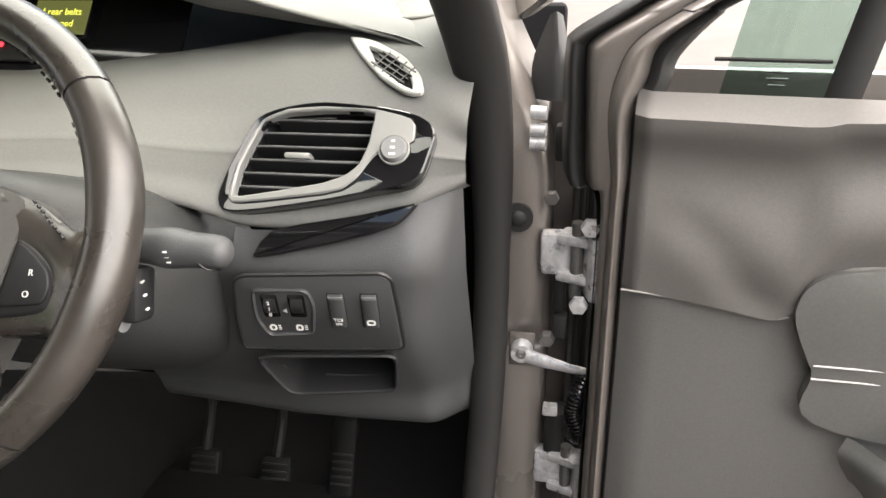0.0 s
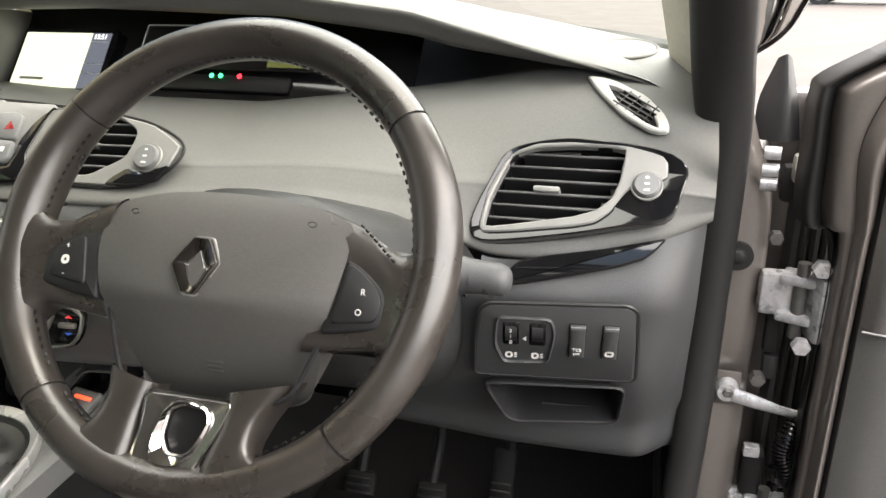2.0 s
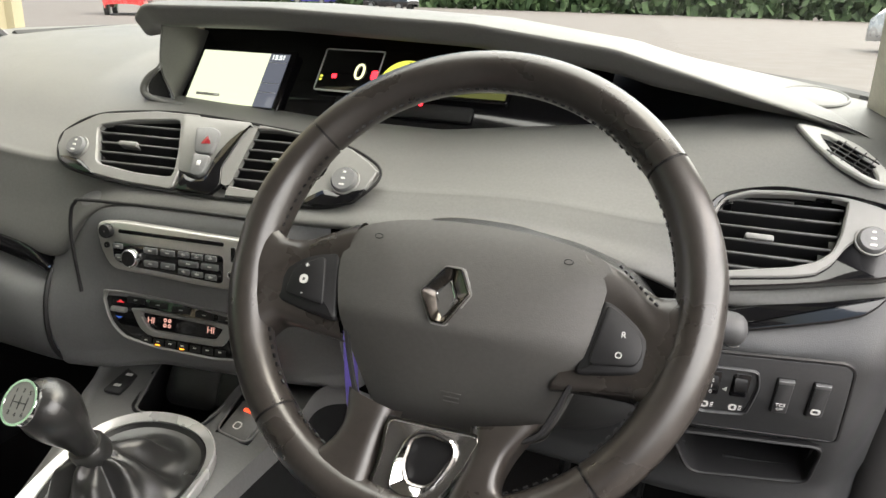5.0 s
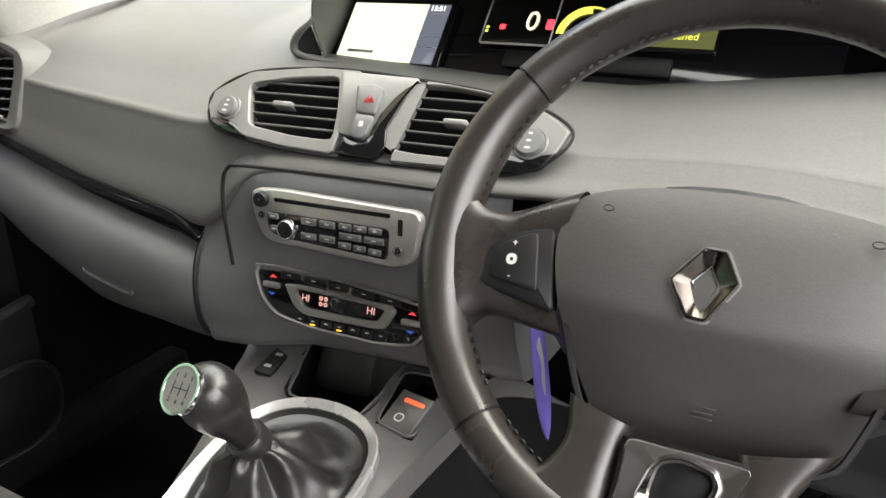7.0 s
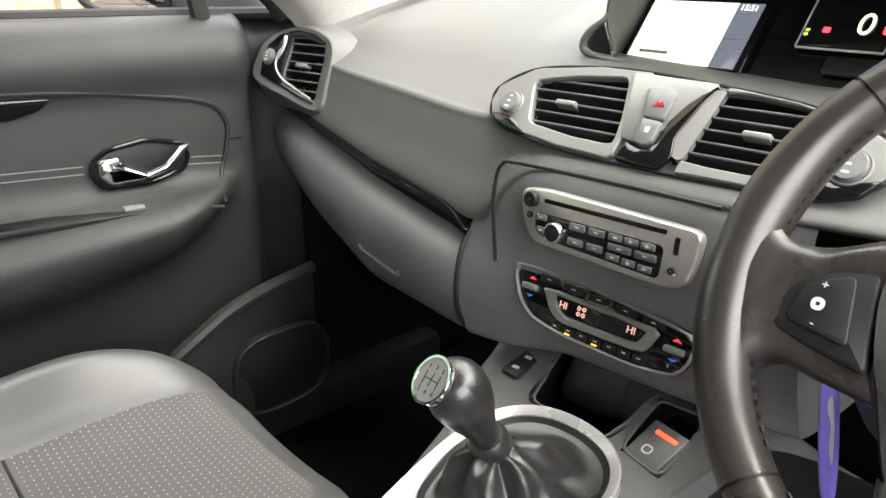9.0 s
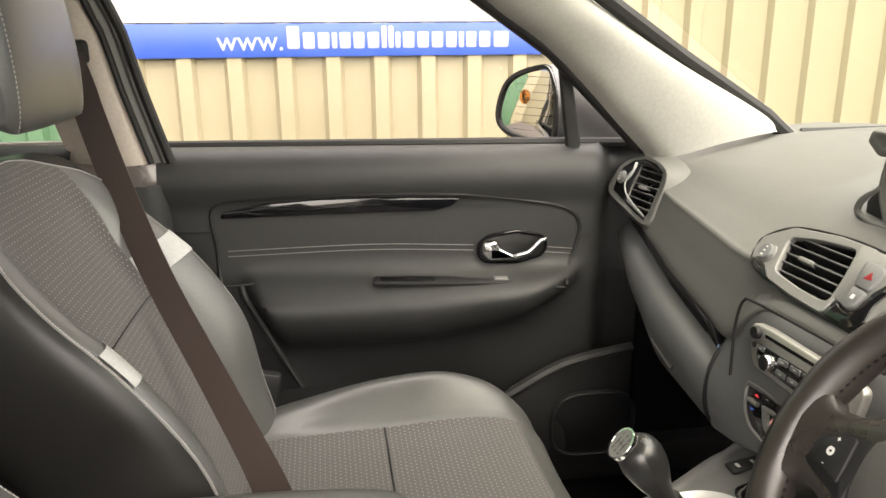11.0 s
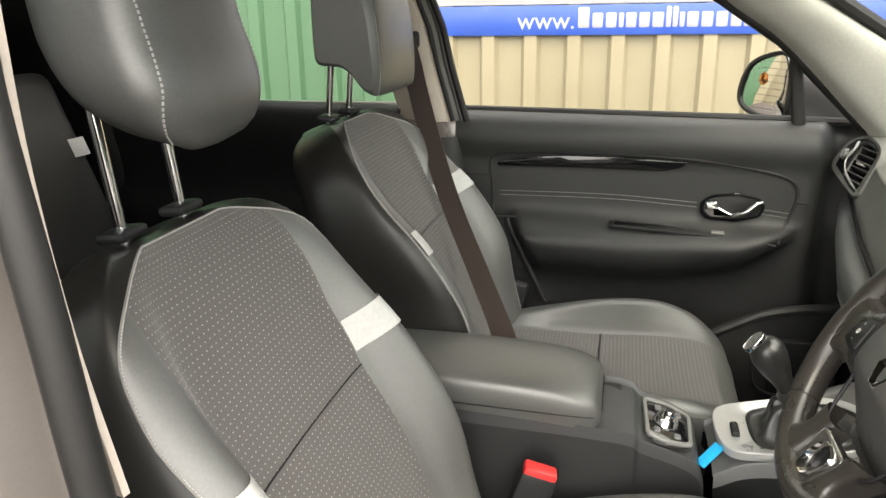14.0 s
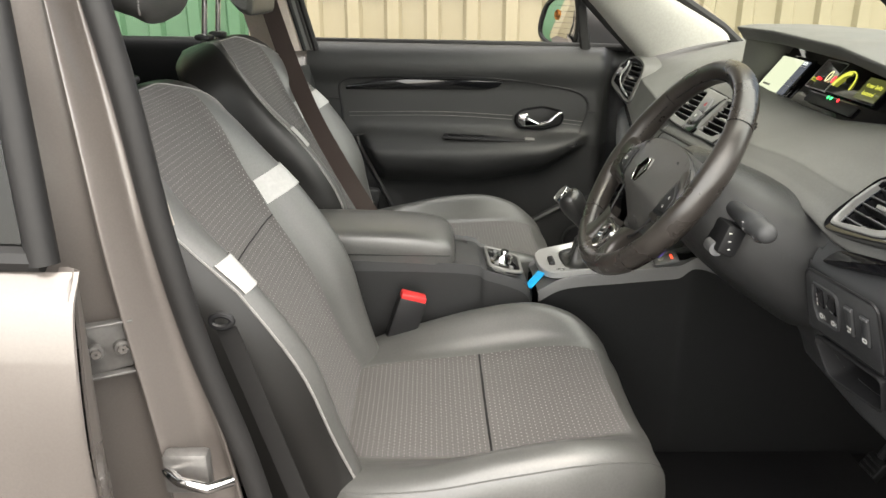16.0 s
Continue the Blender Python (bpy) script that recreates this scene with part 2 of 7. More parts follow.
def tube(pts, r, n=8, closed=False, flat=None):
    """A round bar along pts; r may be a list. flat: (direction, factor) squeezes it."""
    p = [Vector(q) for q in pts]
    m = len(p)
    rows = []
    up = None
    for i in range(m):
        a = p[(i - 1) % m] if closed or i else p[i]
        b = p[(i + 1) % m] if closed or i < m - 1 else p[i]
        d = (b - a).normalized()
        if up is None:
            up = d.orthogonal().normalized()
        up = (up - d * up.dot(d)).normalized()
        side = d.cross(up)
        rr = r[i] if isinstance(r, (list, tuple)) else r
        row = []
        for k in range(n):
            w = 2 * math.pi * k / n
            o = up * math.cos(w) * rr + side * math.sin(w) * rr
            if flat:
                f = Vector(flat[0]).normalized()
                o -= f * o.dot(f) * (1 - flat[1])
            row.append(p[i] + o)
        rows.append(row)
    return loft(rows, closed_u=True, closed_v=closed, cap=not closed)


def box(size, m=None, bevel=0.003, seg=2):
    bm = bmesh.new()
    bmesh.ops.create_cube(bm, size=1, matrix=Matrix.Diagonal((*size, 1)))
    if bevel:
        bmesh.ops.bevel(bm, geom=bm.edges[:], offset=min(bevel, min(size) * 0.45), segments=seg, affect="EDGES", profile=0.5)
    if m is not None:
        bm.transform(m)
    return bm


def disc(r, depth, m=None, n=28, bevel=0.15, r2=None):
    """A turned knob: rounded front edge."""
    rows = []
    r2 = r if r2 is None else r2
    for rr, h in ((0.001, 0), (r, 0), (r2, depth * (1 - bevel)), (r2 - depth * bevel * 0.6, depth), (0.001, depth)):
        rows.append([(rr * math.cos(2 * math.pi * k / n), rr * math.sin(2 * math.pi * k / n), h) for k in range(n)])
    bm = loft(rows, closed_u=True)
    bmesh.ops.remove_doubles(bm, verts=bm.verts, dist=0.0015 if r > 0.01 else 0.0005)
    if m is not None:
        bm.transform(m)
    return bm


def ball(r, m=None, scale=(1, 1, 1), u=20, v=12):
    bm = bmesh.new()
    bmesh.ops.create_uvsphere(bm, u_segments=u, v_segments=v, radius=r)
    bm.transform(Matrix.Diagonal((*scale, 1)))
    if m is not None:
        bm.transform(m)
    return bm


def merge(*bms):
    out = bmesh.new()
    for b in bms:
        me = bpy.data.meshes.new("join")
        b.to_mesh(me)
        b.free()
        out.from_mesh(me)
        bpy.data.meshes.remove(me)
    return out


def inset(poly, d):
    """A closed outline moved inwards by d (counter-clockwise in u, v)."""
    out = []
    n = len(poly)
    for i in range(n):
        a, b, c = (np.array(poly[(i + k) % n], float) for k in (-1, 0, 1))
        t = c - a
        t /= np.linalg.norm(t) + 1e-9
        out.append(b + d * np.array((-t[1], t[0])))
    return out


def rounded(pts, r, n=6):
    """A polygon with rounded corners."""
    out = []
    m = len(pts)
    for i in range(m):
        a, b, c = (np.array(pts[(i + k) % m], float) for k in (-1, 0, 1))
        u, v = a - b, c - b
        lu, lv = np.linalg.norm(u), np.linalg.norm(v)
        k = min(r, lu * 0.45, lv * 0.45)
        p, q = b + u / lu * k, b + v / lv * k
        for j in range(n + 1):
            f = j / n
            out.append((1 - f) ** 2 * p + 2 * f * (1 - f) * b + f * f * q)
    return out


def rect(w, h, r=0.005, x=0.0, y=0.0):
    return rounded([(x - w / 2, y - h / 2), (x + w / 2, y - h / 2), (x + w / 2, y + h / 2), (x - w / 2, y + h / 2)], r)


def plate(poly, m, depth=0.004, bevel=0.0012, base=0.0):
    """A flat piece with that outline in the plane of m, standing out along its z."""
    bm = bmesh.new()
    rings = []
    for pts, h in ((poly, base - 0.002), (poly, base + depth - bevel), (inset(poly, bevel * 0.4), base + depth - bevel * 0.35), (inset(poly, bevel), base + depth)):
        rings.append([bm.verts.new(m @ Vector((p[0], p[1], h))) for p in pts])
    n = len(poly)
    for a, b in zip(rings, rings[1:]):
        for i in range(n):
            bm.faces.new((a[i], a[(i + 1) % n], b[(i + 1) % n], b[i]))
    bm.faces.new(rings[-1])
    bm.faces.new(rings[0][::-1])
    return bm


def bezel(outer, inner, m, depth=0.006, base=0.0, inner_depth=None, sink=0.0):
    """A frame between two outlines of equal count; sink: how far its inner wall reaches down."""
    bm = bmesh.new()
    di = depth if inner_depth is None else inner_depth
    mid_o, mid_i = inset(outer, 0.0015), inset(inner, -0.0015)
    rings = []
    for pts, h in ((outer, base - 0.002), (outer, base + depth - 0.0015), (mid_o, base + depth), (mid_i, base + di), (inner, base + di - 0.0015), (inner, base - 0.002 - sink)):
        rings.append([bm.verts.new(m @ Vector((p[0], p[1], h))) for p in pts])
    n = len(outer)
    for a, b in zip(rings, rings[1:]):
        for i in range(n):
            bm.faces.new((a[i], a[(i + 1) % n], b[(i + 1) % n], b[i]))
    return bm


def plane_at(o, u, v):
    """A frame with origin o, its x along u and its y towards v."""
    u = Vector(u).normalized()
    v = Vector(v)
    v = (v - u * v.dot(u)).normalized()
    n = u.cross(v)
    return Matrix(((u.x, v.x, n.x, o[0]), (u.y, v.y, n.y, o[1]), (u.z, v.z, n.z, o[2]), (0, 0, 0, 1)))


def thing(name, base, label, category, group="", kind=""):
    ob = new(name)
    ob.empty_display_size = 0.05
    ob.matrix_basis = Matrix.Translation(base)
    return tagged(ob, label, category, group, kind)


def part(name, bm, material, parent, label="", smooth=True, kind="", sharp=40):
    """One mesh under a thing or a part; the bmesh is in world metres."""
    base = Vector()
    p = parent
    while p is not None:
        base = base + p.matrix_basis.translation
        p = p.parent
    bm.transform(Matrix.Translation(-base))
    bmesh.ops.recalc_face_normals(bm, faces=bm.faces)
    me = bpy.data.meshes.new(name)
    bm.to_mesh(me)
    bm.free()
    me.materials.append(material)
    if smooth:
        me.shade_smooth()
        me.set_sharp_from_angle(angle=radians(sharp))
    ob = new(name, me)
    ob.parent = parent
    if label:
        ob["label"] = label
    if kind:
        ob["kind"] = kind
    return ob


def solid(name, bm, material, label, category="", kind="", group="", sharp=40):
    """A thing that is one mesh."""
    ob = part(name, bm, material, None, sharp=sharp)
    return tagged(ob, label, category, group, kind)


def text_mesh(words, size, m, thick=0.0002, align="CENTER"):
    cu = bpy.data.curves.new("writing", "FONT")
    cu.body, cu.size, cu.extrude = words, size, thick
    cu.align_x, cu.align_y = align, "CENTER"
    ob = bpy.data.objects.new("writing", cu)
    me = ob.to_mesh()
    bm = bmesh.new()
    bm.from_mesh(me)
    bm.transform(m)
    ob.to_mesh_clear()
    bpy.data.objects.remove(ob)
    bpy.data.curves.remove(cu)
    return bm

# ---- the setting: ground, shed wall, car shell ----


def grid_sheet(x0, x1, y0, y1, n, z):
    return loft([[(x0 + (x1 - x0) * i / n, y0 + (y1 - y0) * j / n, z) for i in range(n + 1)] for j in range(n + 1)])


solid("ground", grid_sheet(-400, 400, -400, 400, 8, 0), ASPHALT, "pale grey asphalt yard of a car lot", kind="structure")

WALL_X = -3.3


def corrugated(y0, y1, z0, z1, pitch, first):
    """Box-profile sheeting: flat pans with narrow raised ribs."""
    prof = []
    y = first
    while y > y0:
        y -= pitch
    while y < y1 + pitch:
        for dy, dx in ((-0.045, 0), (-0.026, 0.032), (0.026, 0.032), (0.045, 0)):
            if y0 <= y + dy <= y1:
                prof.append((WALL_X + dx, y + dy))
        y += pitch
    prof = [(WALL_X, y0)] + prof + [(WALL_X, y1)]
    return thicken(loft([[(x, y, z) for x, y in prof] for z in (z0, z1)]), 0.01)


RIB = -0.764
solid("wall_cream", corrugated(-1.36, 2.62, 0, 4.5, 0.2225, RIB), CREAM, "cream box-profile metal cladding of a shed", kind="structure", sharp=20)
solid("wall_green", corrugated(-3.9, -1.365, 0, 4.5, 0.2225, RIB), GREEN, "green box-profile metal cladding of a shed", kind="structure", sharp=20)

solid("wall_cream_rear", corrugated(-7.5, -3.905, 0, 4.5, 0.2225, RIB), CREAM, "cream box-profile metal cladding further along the shed", kind="structure", sharp=20)

# unseen wall added behind the car to give the door mirror a cream reflection
end_sheet = corrugated(WALL_X, 1.0, 0, 4.5, 0.2225, RIB)
end_sheet.transform(Matrix(((0, 1, 0, 0), (1, 0, 0, -7.5 - WALL_X), (0, 0, 1, 0), (0, 0, 0, 1))))
bmesh.ops.reverse_faces(end_sheet, faces=end_sheet.faces)
solid("wall_end", end_sheet, CREAM, "cream box-profile metal wall added for the mirror's reflection", kind="structure", sharp=20)

# ---- dashboard ----
TOP = [(-1.15, .66, 1.125), (-.9, .80, 1.14), (-.5, .9, 1.14), (.0, .8, 1.12), (.25, .62, 1.11), (.38, .46, 1.10)]
DECK = [(-1.15, .46, 1.11), (-.9, .56, 1.125), (-.66, .56, 1.125), (-.58, .56, 1.05), (.1, .52, 1.05), (.24, .47, 1.10), (.38, .38, 1.085)]
LIP = [(-1.15, .33, 1.07), (-.9, .37, 1.085), (-.66, .37, 1.085), (-.585, .365, 1.068), (-.3, .36, 1.053), (-.14, .36, 1.053), (.05, .36, 1.076), (.18, .365, 1.093), (.25, .375, 1.096), (.32, .34, 1.068), (.378, .285, 1.035)]
FRONT = [(-1.15, .28, 1.03), (-.9, .265, 1.035), (-.65, .255, 1.045), (-.57, .25, 1.055), (-.38, .247, 1.052), (-.16, .255, 1.04), (0, .262, 1.045), (.15, .275, 1.045), (.28, .287, 1.04), (.378, .265, 1.015)]
MID = [(-1.15, .25, .985), (-.9, .215, .98), (-.6, .2, .985), (-.38, .195, .993), (-.16, .205, .99), (0, .215, 1.0), (.15, .225, .975), (.25, .243, .985), (.378, .262, .985)]
EDGE = [(-1.15, .25, .957), (-1.0, .226, .945), (-.8, .195, .918), (-.6, .17, .9), (-.572, .168, .897), (-.545, .17, .91), (-.522, .174, .945), (-.49, .175, .965), (-.46, .175, .97), (-.25, .18, .974), (-.16, .185, .978), (0, .192, .984), (.12, .205, .965), (.17, .217, .943), (.25, .228, .938), (.33, .25, .955), (.378, .268, .975)]
UNDER = [(x, y + .03, z - .012) for x, y, z in EDGE]

dash = thing("dashboard", (-.37, .3, .7), "dark grey grained plastic dashboard with silver vent trims", "dashboard")


def skin(lines, x0, x1, nx, ny, holes=()):
    rows = []
    for i in range(nx):
        x = x0 + (x1 - x0) * i / (nx - 1)
        rows.append(curve_points([(x, *along(l, x)) for l in lines], ny))
    # ease the kinks along the width
    arr = np.array(rows)
    for _ in range(3):
        arr[1:-1] = (arr[:-2] + 2 * arr[1:-1] + arr[2:]) / 4
    bm = loft([[tuple(p) for p in r] for r in arr])
    gone = []
    for m, poly in holes:
        back = m.inverted()
        for f in bm.faces:
            c = back @ f.calc_center_median()
            if abs(c.z) < .05 and inside(poly, c.x, c.y):
                gone.append(f)
    bmesh.ops.delete(bm, geom=list(set(gone)), context="FACES")
    return bm


def inside(poly, u, v):
    hit = False
    for p, q in zip(poly, list(poly[1:]) + [poly[0]]):
        if (p[1] > v) != (q[1] > v) and u < p[0] + (q[0] - p[0]) * (v - p[1]) / (q[1] - p[1]):
            hit = not hit
    return hit


CV = plane_at((-.38, .216, 1.025), (1, .03, 0), (0, .8, 1))
RV = plane_at((.25, .244, .99), (1, 0, 0), (0, .75, 1))
PV = plane_at((-1.028, .238, 1.019), (1, .15, 0), (0, .45, 1))
SW = plane_at((.25, .212, .87), (1, .12, 0), (0, -.3, 1))
HOLES = [
    (CV, [(-.15, .026), (-.1, .041), (-.038, .046), (-.026, .004), (-.022, -.031), (-.075, -.03), (-.135, -.023)]),
    (CV, [(.036, .041), (.0892, .043), (.1388, .038), (.167, .021), (.16, -.012), (.118, -.034), (.0746, -.034), (.037, -.032)]),
    (RV, [(-.094, -.036), (-.078, .022), (-.062, .046), (-.0117, .057), (.0425, .058), (.039, .0255), (.0126, -.0118), (-.047, -.027)]),
    (PV, [(-.1, -.026), (-.103, .01), (-.085, .036), (-.027, .054), (.032, .045), (.054, .025), (.057, -.022), (.05, -.056), (-.025, -.044)]),
]
CREASE = []
for i in range(31):
    x = -1.15 + 1.53 * i / 30
    (fy, fz), (my, mz) = along(FRONT, x), along(MID, x)
    f = float(np.interp(x, [-1.05, -.6, -.5], [.15, .78, .6]))
    out = .006 * float(np.interp(x, [-1.1, -1.0, -.62, -.52], [0, 1, 1, 0]))
    CREASE.append((x, fy + (my - fy) * f - out, fz + (mz - fz) * f + out * .8))


def between(a, b, f):
    """A guide line a share f of the way from a to b."""
    return [(x, y + (along(b, x)[0] - y) * f, z + (along(b, x)[1] - z) * f) for x, y, z in a]


part("upper_skin", skin((TOP, DECK, LIP, between(CREASE, LIP, .3), between(CREASE, LIP, .08), CREASE, between(CREASE, EDGE, .12), between(CREASE, EDGE, .5), EDGE, UNDER), -1.13, .376, 190, 90, HOLES), DASH, dash)

GB = [
    [(-1.15, .268, .934), (-1.0, .238, .922), (-.8, .206, .896), (-.6, .184, .874), (-.53, .184, .866)],
    [(-1.15, .24, .91), (-1.0, .208, .893), (-.8, .172, .865), (-.6, .15, .845), (-.53, .16, .84)],
    [(-1.15, .25, .86), (-1.0, .205, .84), (-.8, .165, .81), (-.6, .15, .79), (-.53, .165, .79)],
    [(-1.15, .3, .79), (-1.0, .25, .765), (-.8, .2, .74), (-.6, .19, .735), (-.53, .2, .735)],
    [(-1.15, .38, .75), (-1.0, .33, .72), (-.8, .3, .7), (-.6, .3, .7), (-.53, .3, .7)],
    [(-1.15, .6, .74), (-1.0, .6, .7), (-.8, .6, .69), (-.6, .6, .69), (-.53, .6, .69)],
]
part("glovebox_lid", skin(GB, -1.12, -.578, 40, 34), DASH_LOW, dash, "dark glovebox lid with a pull recess")
FA = [
    [(-.6, .22, .985), (-.53, .21, .985), (-.5, .2, .985), (-.25, .203, .985), (-.15, .21, .98)],
    [(-.6, .21, .965), (-.53, .19, .965), (-.5, .178, .966), (-.45, .174, .968), (-.25, .18, .97), (-.15, .2, .97)],
    [(-.6, .2, .93), (-.55, .185, .93), (-.52, .172, .93), (-.45, .163, .93), (-.25, .17, .93), (-.15, .21, .93)],
    [(-.6, .178, .885), (-.56, .17, .883), (-.53, .165, .88), (-.45, .165, .88), (-.25, .176, .88), (-.15, .22, .88)],
    [(-.6, .152, .83), (-.53, .156, .83), (-.45, .168, .83), (-.25, .18, .83), (-.15, .23, .83)],
    [(-.6, .156, .78), (-.53, .165, .78), (-.45, .185, .785), (-.25, .2, .785), (-.15, .25, .78)],
    [(-.6, .188, .738), (-.53, .205, .735), (-.45, .22, .75), (-.25, .23, .755), (-.15, .28, .74)],
    [(-.6, .4, .73), (-.53, .4, .73), (-.45, .4, .74), (-.25, .4, .74), (-.15, .4, .73)],
]
part("centre_fascia", skin(FA, -.574, -.2, 60, 50), DASH_LOW, dash)
DL = [
    [(-.25, .2, .97), (0, .205, .975), (.12, .212, .958), (.17, .222, .935), (.25, .232, .934), (.33, .25, .958), (.378, .275, .982)],
    [(-.25, .21, .93), (0, .21, .93), (.12, .206, .915), (.17, .205, .905), (.25, .213, .9), (.33, .228, .905), (.36, .25, .91), (.378, .3, .92)],
    [(-.25, .23, .86), (0, .23, .86), (.17, .212, .87), (.25, .218, .87), (.33, .232, .87), (.36, .255, .87), (.378, .31, .87)],
    [(-.25, .25, .8), (0, .245, .8), (.17, .232, .8), (.25, .237, .8), (.33, .25, .8), (.352, .275, .8), (.37, .32, .8)],
    [(-.25, .3, .72), (0, .29, .72), (.17, .285, .72), (.25, .288, .72), (.33, .3, .72), (.35, .32, .72), (.365, .35, .72)],
    [(-.25, .35, .66), (0, .34, .66), (.17, .33, .655), (.33, .335, .652), (.345, .35, .652), (.36, .37, .652)],
    [(-.25, .55, .65), (0, .55, .65), (.17, .55, .645), (.36, .55, .64)],
]
knee = skin(DL, -.21, .372, 90, 70, [(SW, [(-.078, -.0812), (.0575, -.0772), (.054, -.1245), (-.0505, -.1325), (-.058, -.1261)])])
# open space under the column
GAP = [(.76, -.02), (.764, .04), (.772, .093), (.795, .112), (.874, .13), (.912, .156), (.936, .162), (1.0, .16)]


def in_gap(c):
    return (c.x < 0 and c.z < .87) or (c.z > .76 and c.x < float(np.interp(c.z, [g[0] for g in GAP], [g[1] for g in GAP])))


bmesh.ops.delete(knee, geom=[f for f in knee.faces if in_gap(f.calc_center_median())], context="FACES")
part("lower_panel", knee, KNEE, dash)

# instrument hood with its dark cavity
HL = [(-.60, 1.18), (-.55, 1.188), (-.35, 1.19), (-.1, 1.181), (.06, 1.161), (.15, 1.136), (.24, 1.109), (.3, 1.089), (.372, 1.055)]
rows = []
for i in range(60):
    x = -.575 + .945 * i / 59
    z = along(HL, x)[0]
    e = max(0.0, (-.53 - x) / .045)
    drop = .012 * e * e
    t = max(0.0, (x - .1) / .2)
    yl = .327 + .05 * min(t, 1) ** 2 - .06 * max(0.0, t - 1) + .03 * e
    rows.append(curve_points([(x, yl + .06, z - .03 * (1 - .8 * min(1, t)) - drop * .6), (x, yl + .024, z - .027 * (1 - .85 * min(1, t)) - drop), (x, yl + .008, z - .014 * (1 - .8 * min(1, t)) - drop), (x, yl, z - .003 - drop), (x, yl + .012, z + .001 - drop), (x, yl + .07, z + .004 - drop), (x, .55 + .03 * (1 - t) - .1 * max(0.0, t - 1), z - .008 * (1 - t) + .004 - drop * .5 + .03 * max(0.0, t - 1)), (x, .78 - .2 * t, 1.13 - .02 * t)], 26))
part("instrument_hood", thicken(loft(rows), 0.004), DASH, dash, "black overhanging hood over the displays")
NV = plane_at((-.45, .41, 1.095), (1, -.07, 0), (0, .75, 1))
part("display_panel", plate(rounded([(-.13, -.07), (.5, -.05), (.5, .06), (.4, .08), (-.13, .112)], .01), NV, 0.002, base=-.012), GLOSS, dash, "glossy black panel behind the displays")
part("side_fin", thicken(smooth_loft([[(-.526, .35, 1.17), (-.527, .4, 1.16), (-.545, .47, 1.15)], [(-.537, .352, 1.108), (-.538, .4, 1.112), (-.55, .47, 1.11)], [(-.523, .355, 1.066), (-.552, .4, 1.055), (-.56, .47, 1.05)]], 14, 16), .003), DASH, dash, "grey side cheek of the instrument hood")
# flat dark plate in place of the shaded hollow beside the cheek
part("fin_shade_plate", thicken(loft([[(-.55, .366, 1.106), (-.533, .366, 1.062)], [(-.573, .37, 1.084), (-.573, .37, 1.058)]]), .002), DARK, dash)
part("fin_lip", tube(curve_points([(-.534, .351, 1.113), (-.536, .347, 1.106), (-.55, .345, 1.095), (-.56, .345, 1.083), (-.561, .345, 1.073), (-.552, .345, 1.067), (-.532, .345, 1.063), (-.5, .346, 1.061)], 28), [.002 + .0028 * min(1, i / 9, (27 - i) / 9) for i in range(28)], 10), DASH, dash, "rounded pale lip of the cheek")


# ---- steering wheel ----
UP = (0, .548, .836)
W = plane_at((-.003, .025, 1.0025), (1, 0, 0), UP)
wheel = thing("steering_wheel", W.translation, "three-spoke steering wheel in worn black leather", "steering wheel")


def ring_section(a, r=.176, ra=.0165, rb=.0195, n=14):
    c, s = math.cos(a), math.sin(a)
    grip = 1 + .1 * math.exp(-((abs(math.sin(a)) - .2) / .25) ** 2)
    return [W @ Vector(((r + ra * grip * math.cos(w)) * c, (r + ra * grip * math.cos(w)) * s, rb * grip * math.sin(w))) for w in [2 * math.pi * k / n for k in range(n)]]


CUTS = [math.radians(d) for d in (37, 143, 226, 314)]
for k in range(4):
    a0, a1 = CUTS[k], CUTS[(k + 1) % 4] + (2 * math.pi if k == 3 else 0)
    part("rim_section", loft([ring_section(a0 + .006 + (a1 - a0 - .012) * i / 30) for i in range(31)], closed_u=True, cap=True), WHEEL_LEATHER, wheel)
part("rim_core", loft([ring_section(2 * math.pi * i / 90, ra=.0150, rb=.018) for i in range(90)], closed_u=True, closed_v=True), DARK, wheel)


def pillow(poly, m, edge, mid, n=7, base=0.0):
    """A domed pad over an outline: edge height, middle height."""
    c = np.mean(np.array(poly), axis=0)
    rows = [[m @ Vector((p[0], p[1], base)) for p in poly]]
    for i in range(n + 1):
        f = i / n
        s = 1 - f
        h = edge + (mid - edge) * (1 - s ** 2.5)
        rows.append([m @ Vector((*(c + (np.array(p) - c) * (s if i else 1)), h)) for p in poly])
    bm = loft(rows, closed_u=True)
    bmesh.ops.remove_doubles(bm, verts=bm.verts, dist=1e-5)
    return bm


PAD = curve_points([(-.0955, .0), (-.088, .026), (-.066, .0365), (-.03, .0425), (.02, .0435), (.07, .0385), (.11, .026), (.1115, .0), (.104, -.042), (.09, -.085), (.078, -.105), (.05, -.112), (.0, -.1135), (-.04, -.111), (-.058, -.104), (-.075, -.07), (-.088, -.035)], 68, True)


def pad_drop(v):
    """The pad bends away above and below a soft crease."""
    t = -.042 - v
    return .4 * (t + math.hypot(t, .003)) + .007 * (max(0.0, -t) / .09) ** 2


pad_ = pillow(PAD, W, .012, .022, n=30, base=-.03)
flat_ = W.inverted()
for p_ in pad_.verts:
    q_ = flat_ @ p_.co
    if q_.z > .005:
        p_.co = W @ Vector((q_.x, q_.y, q_.z - pad_drop(q_.y)))
pad = part("airbag_pad", pad_, PAD_SKIN, wheel, "smooth dark grey airbag cover")


def arm(lines, nu=24, nv=20):
    """A leather-covered spoke lofted from lines of (u, v, height) in the wheel's plane."""
    return smooth_loft([[tuple(W @ Vector(p)) for p in l] for l in lines], nu, nv)


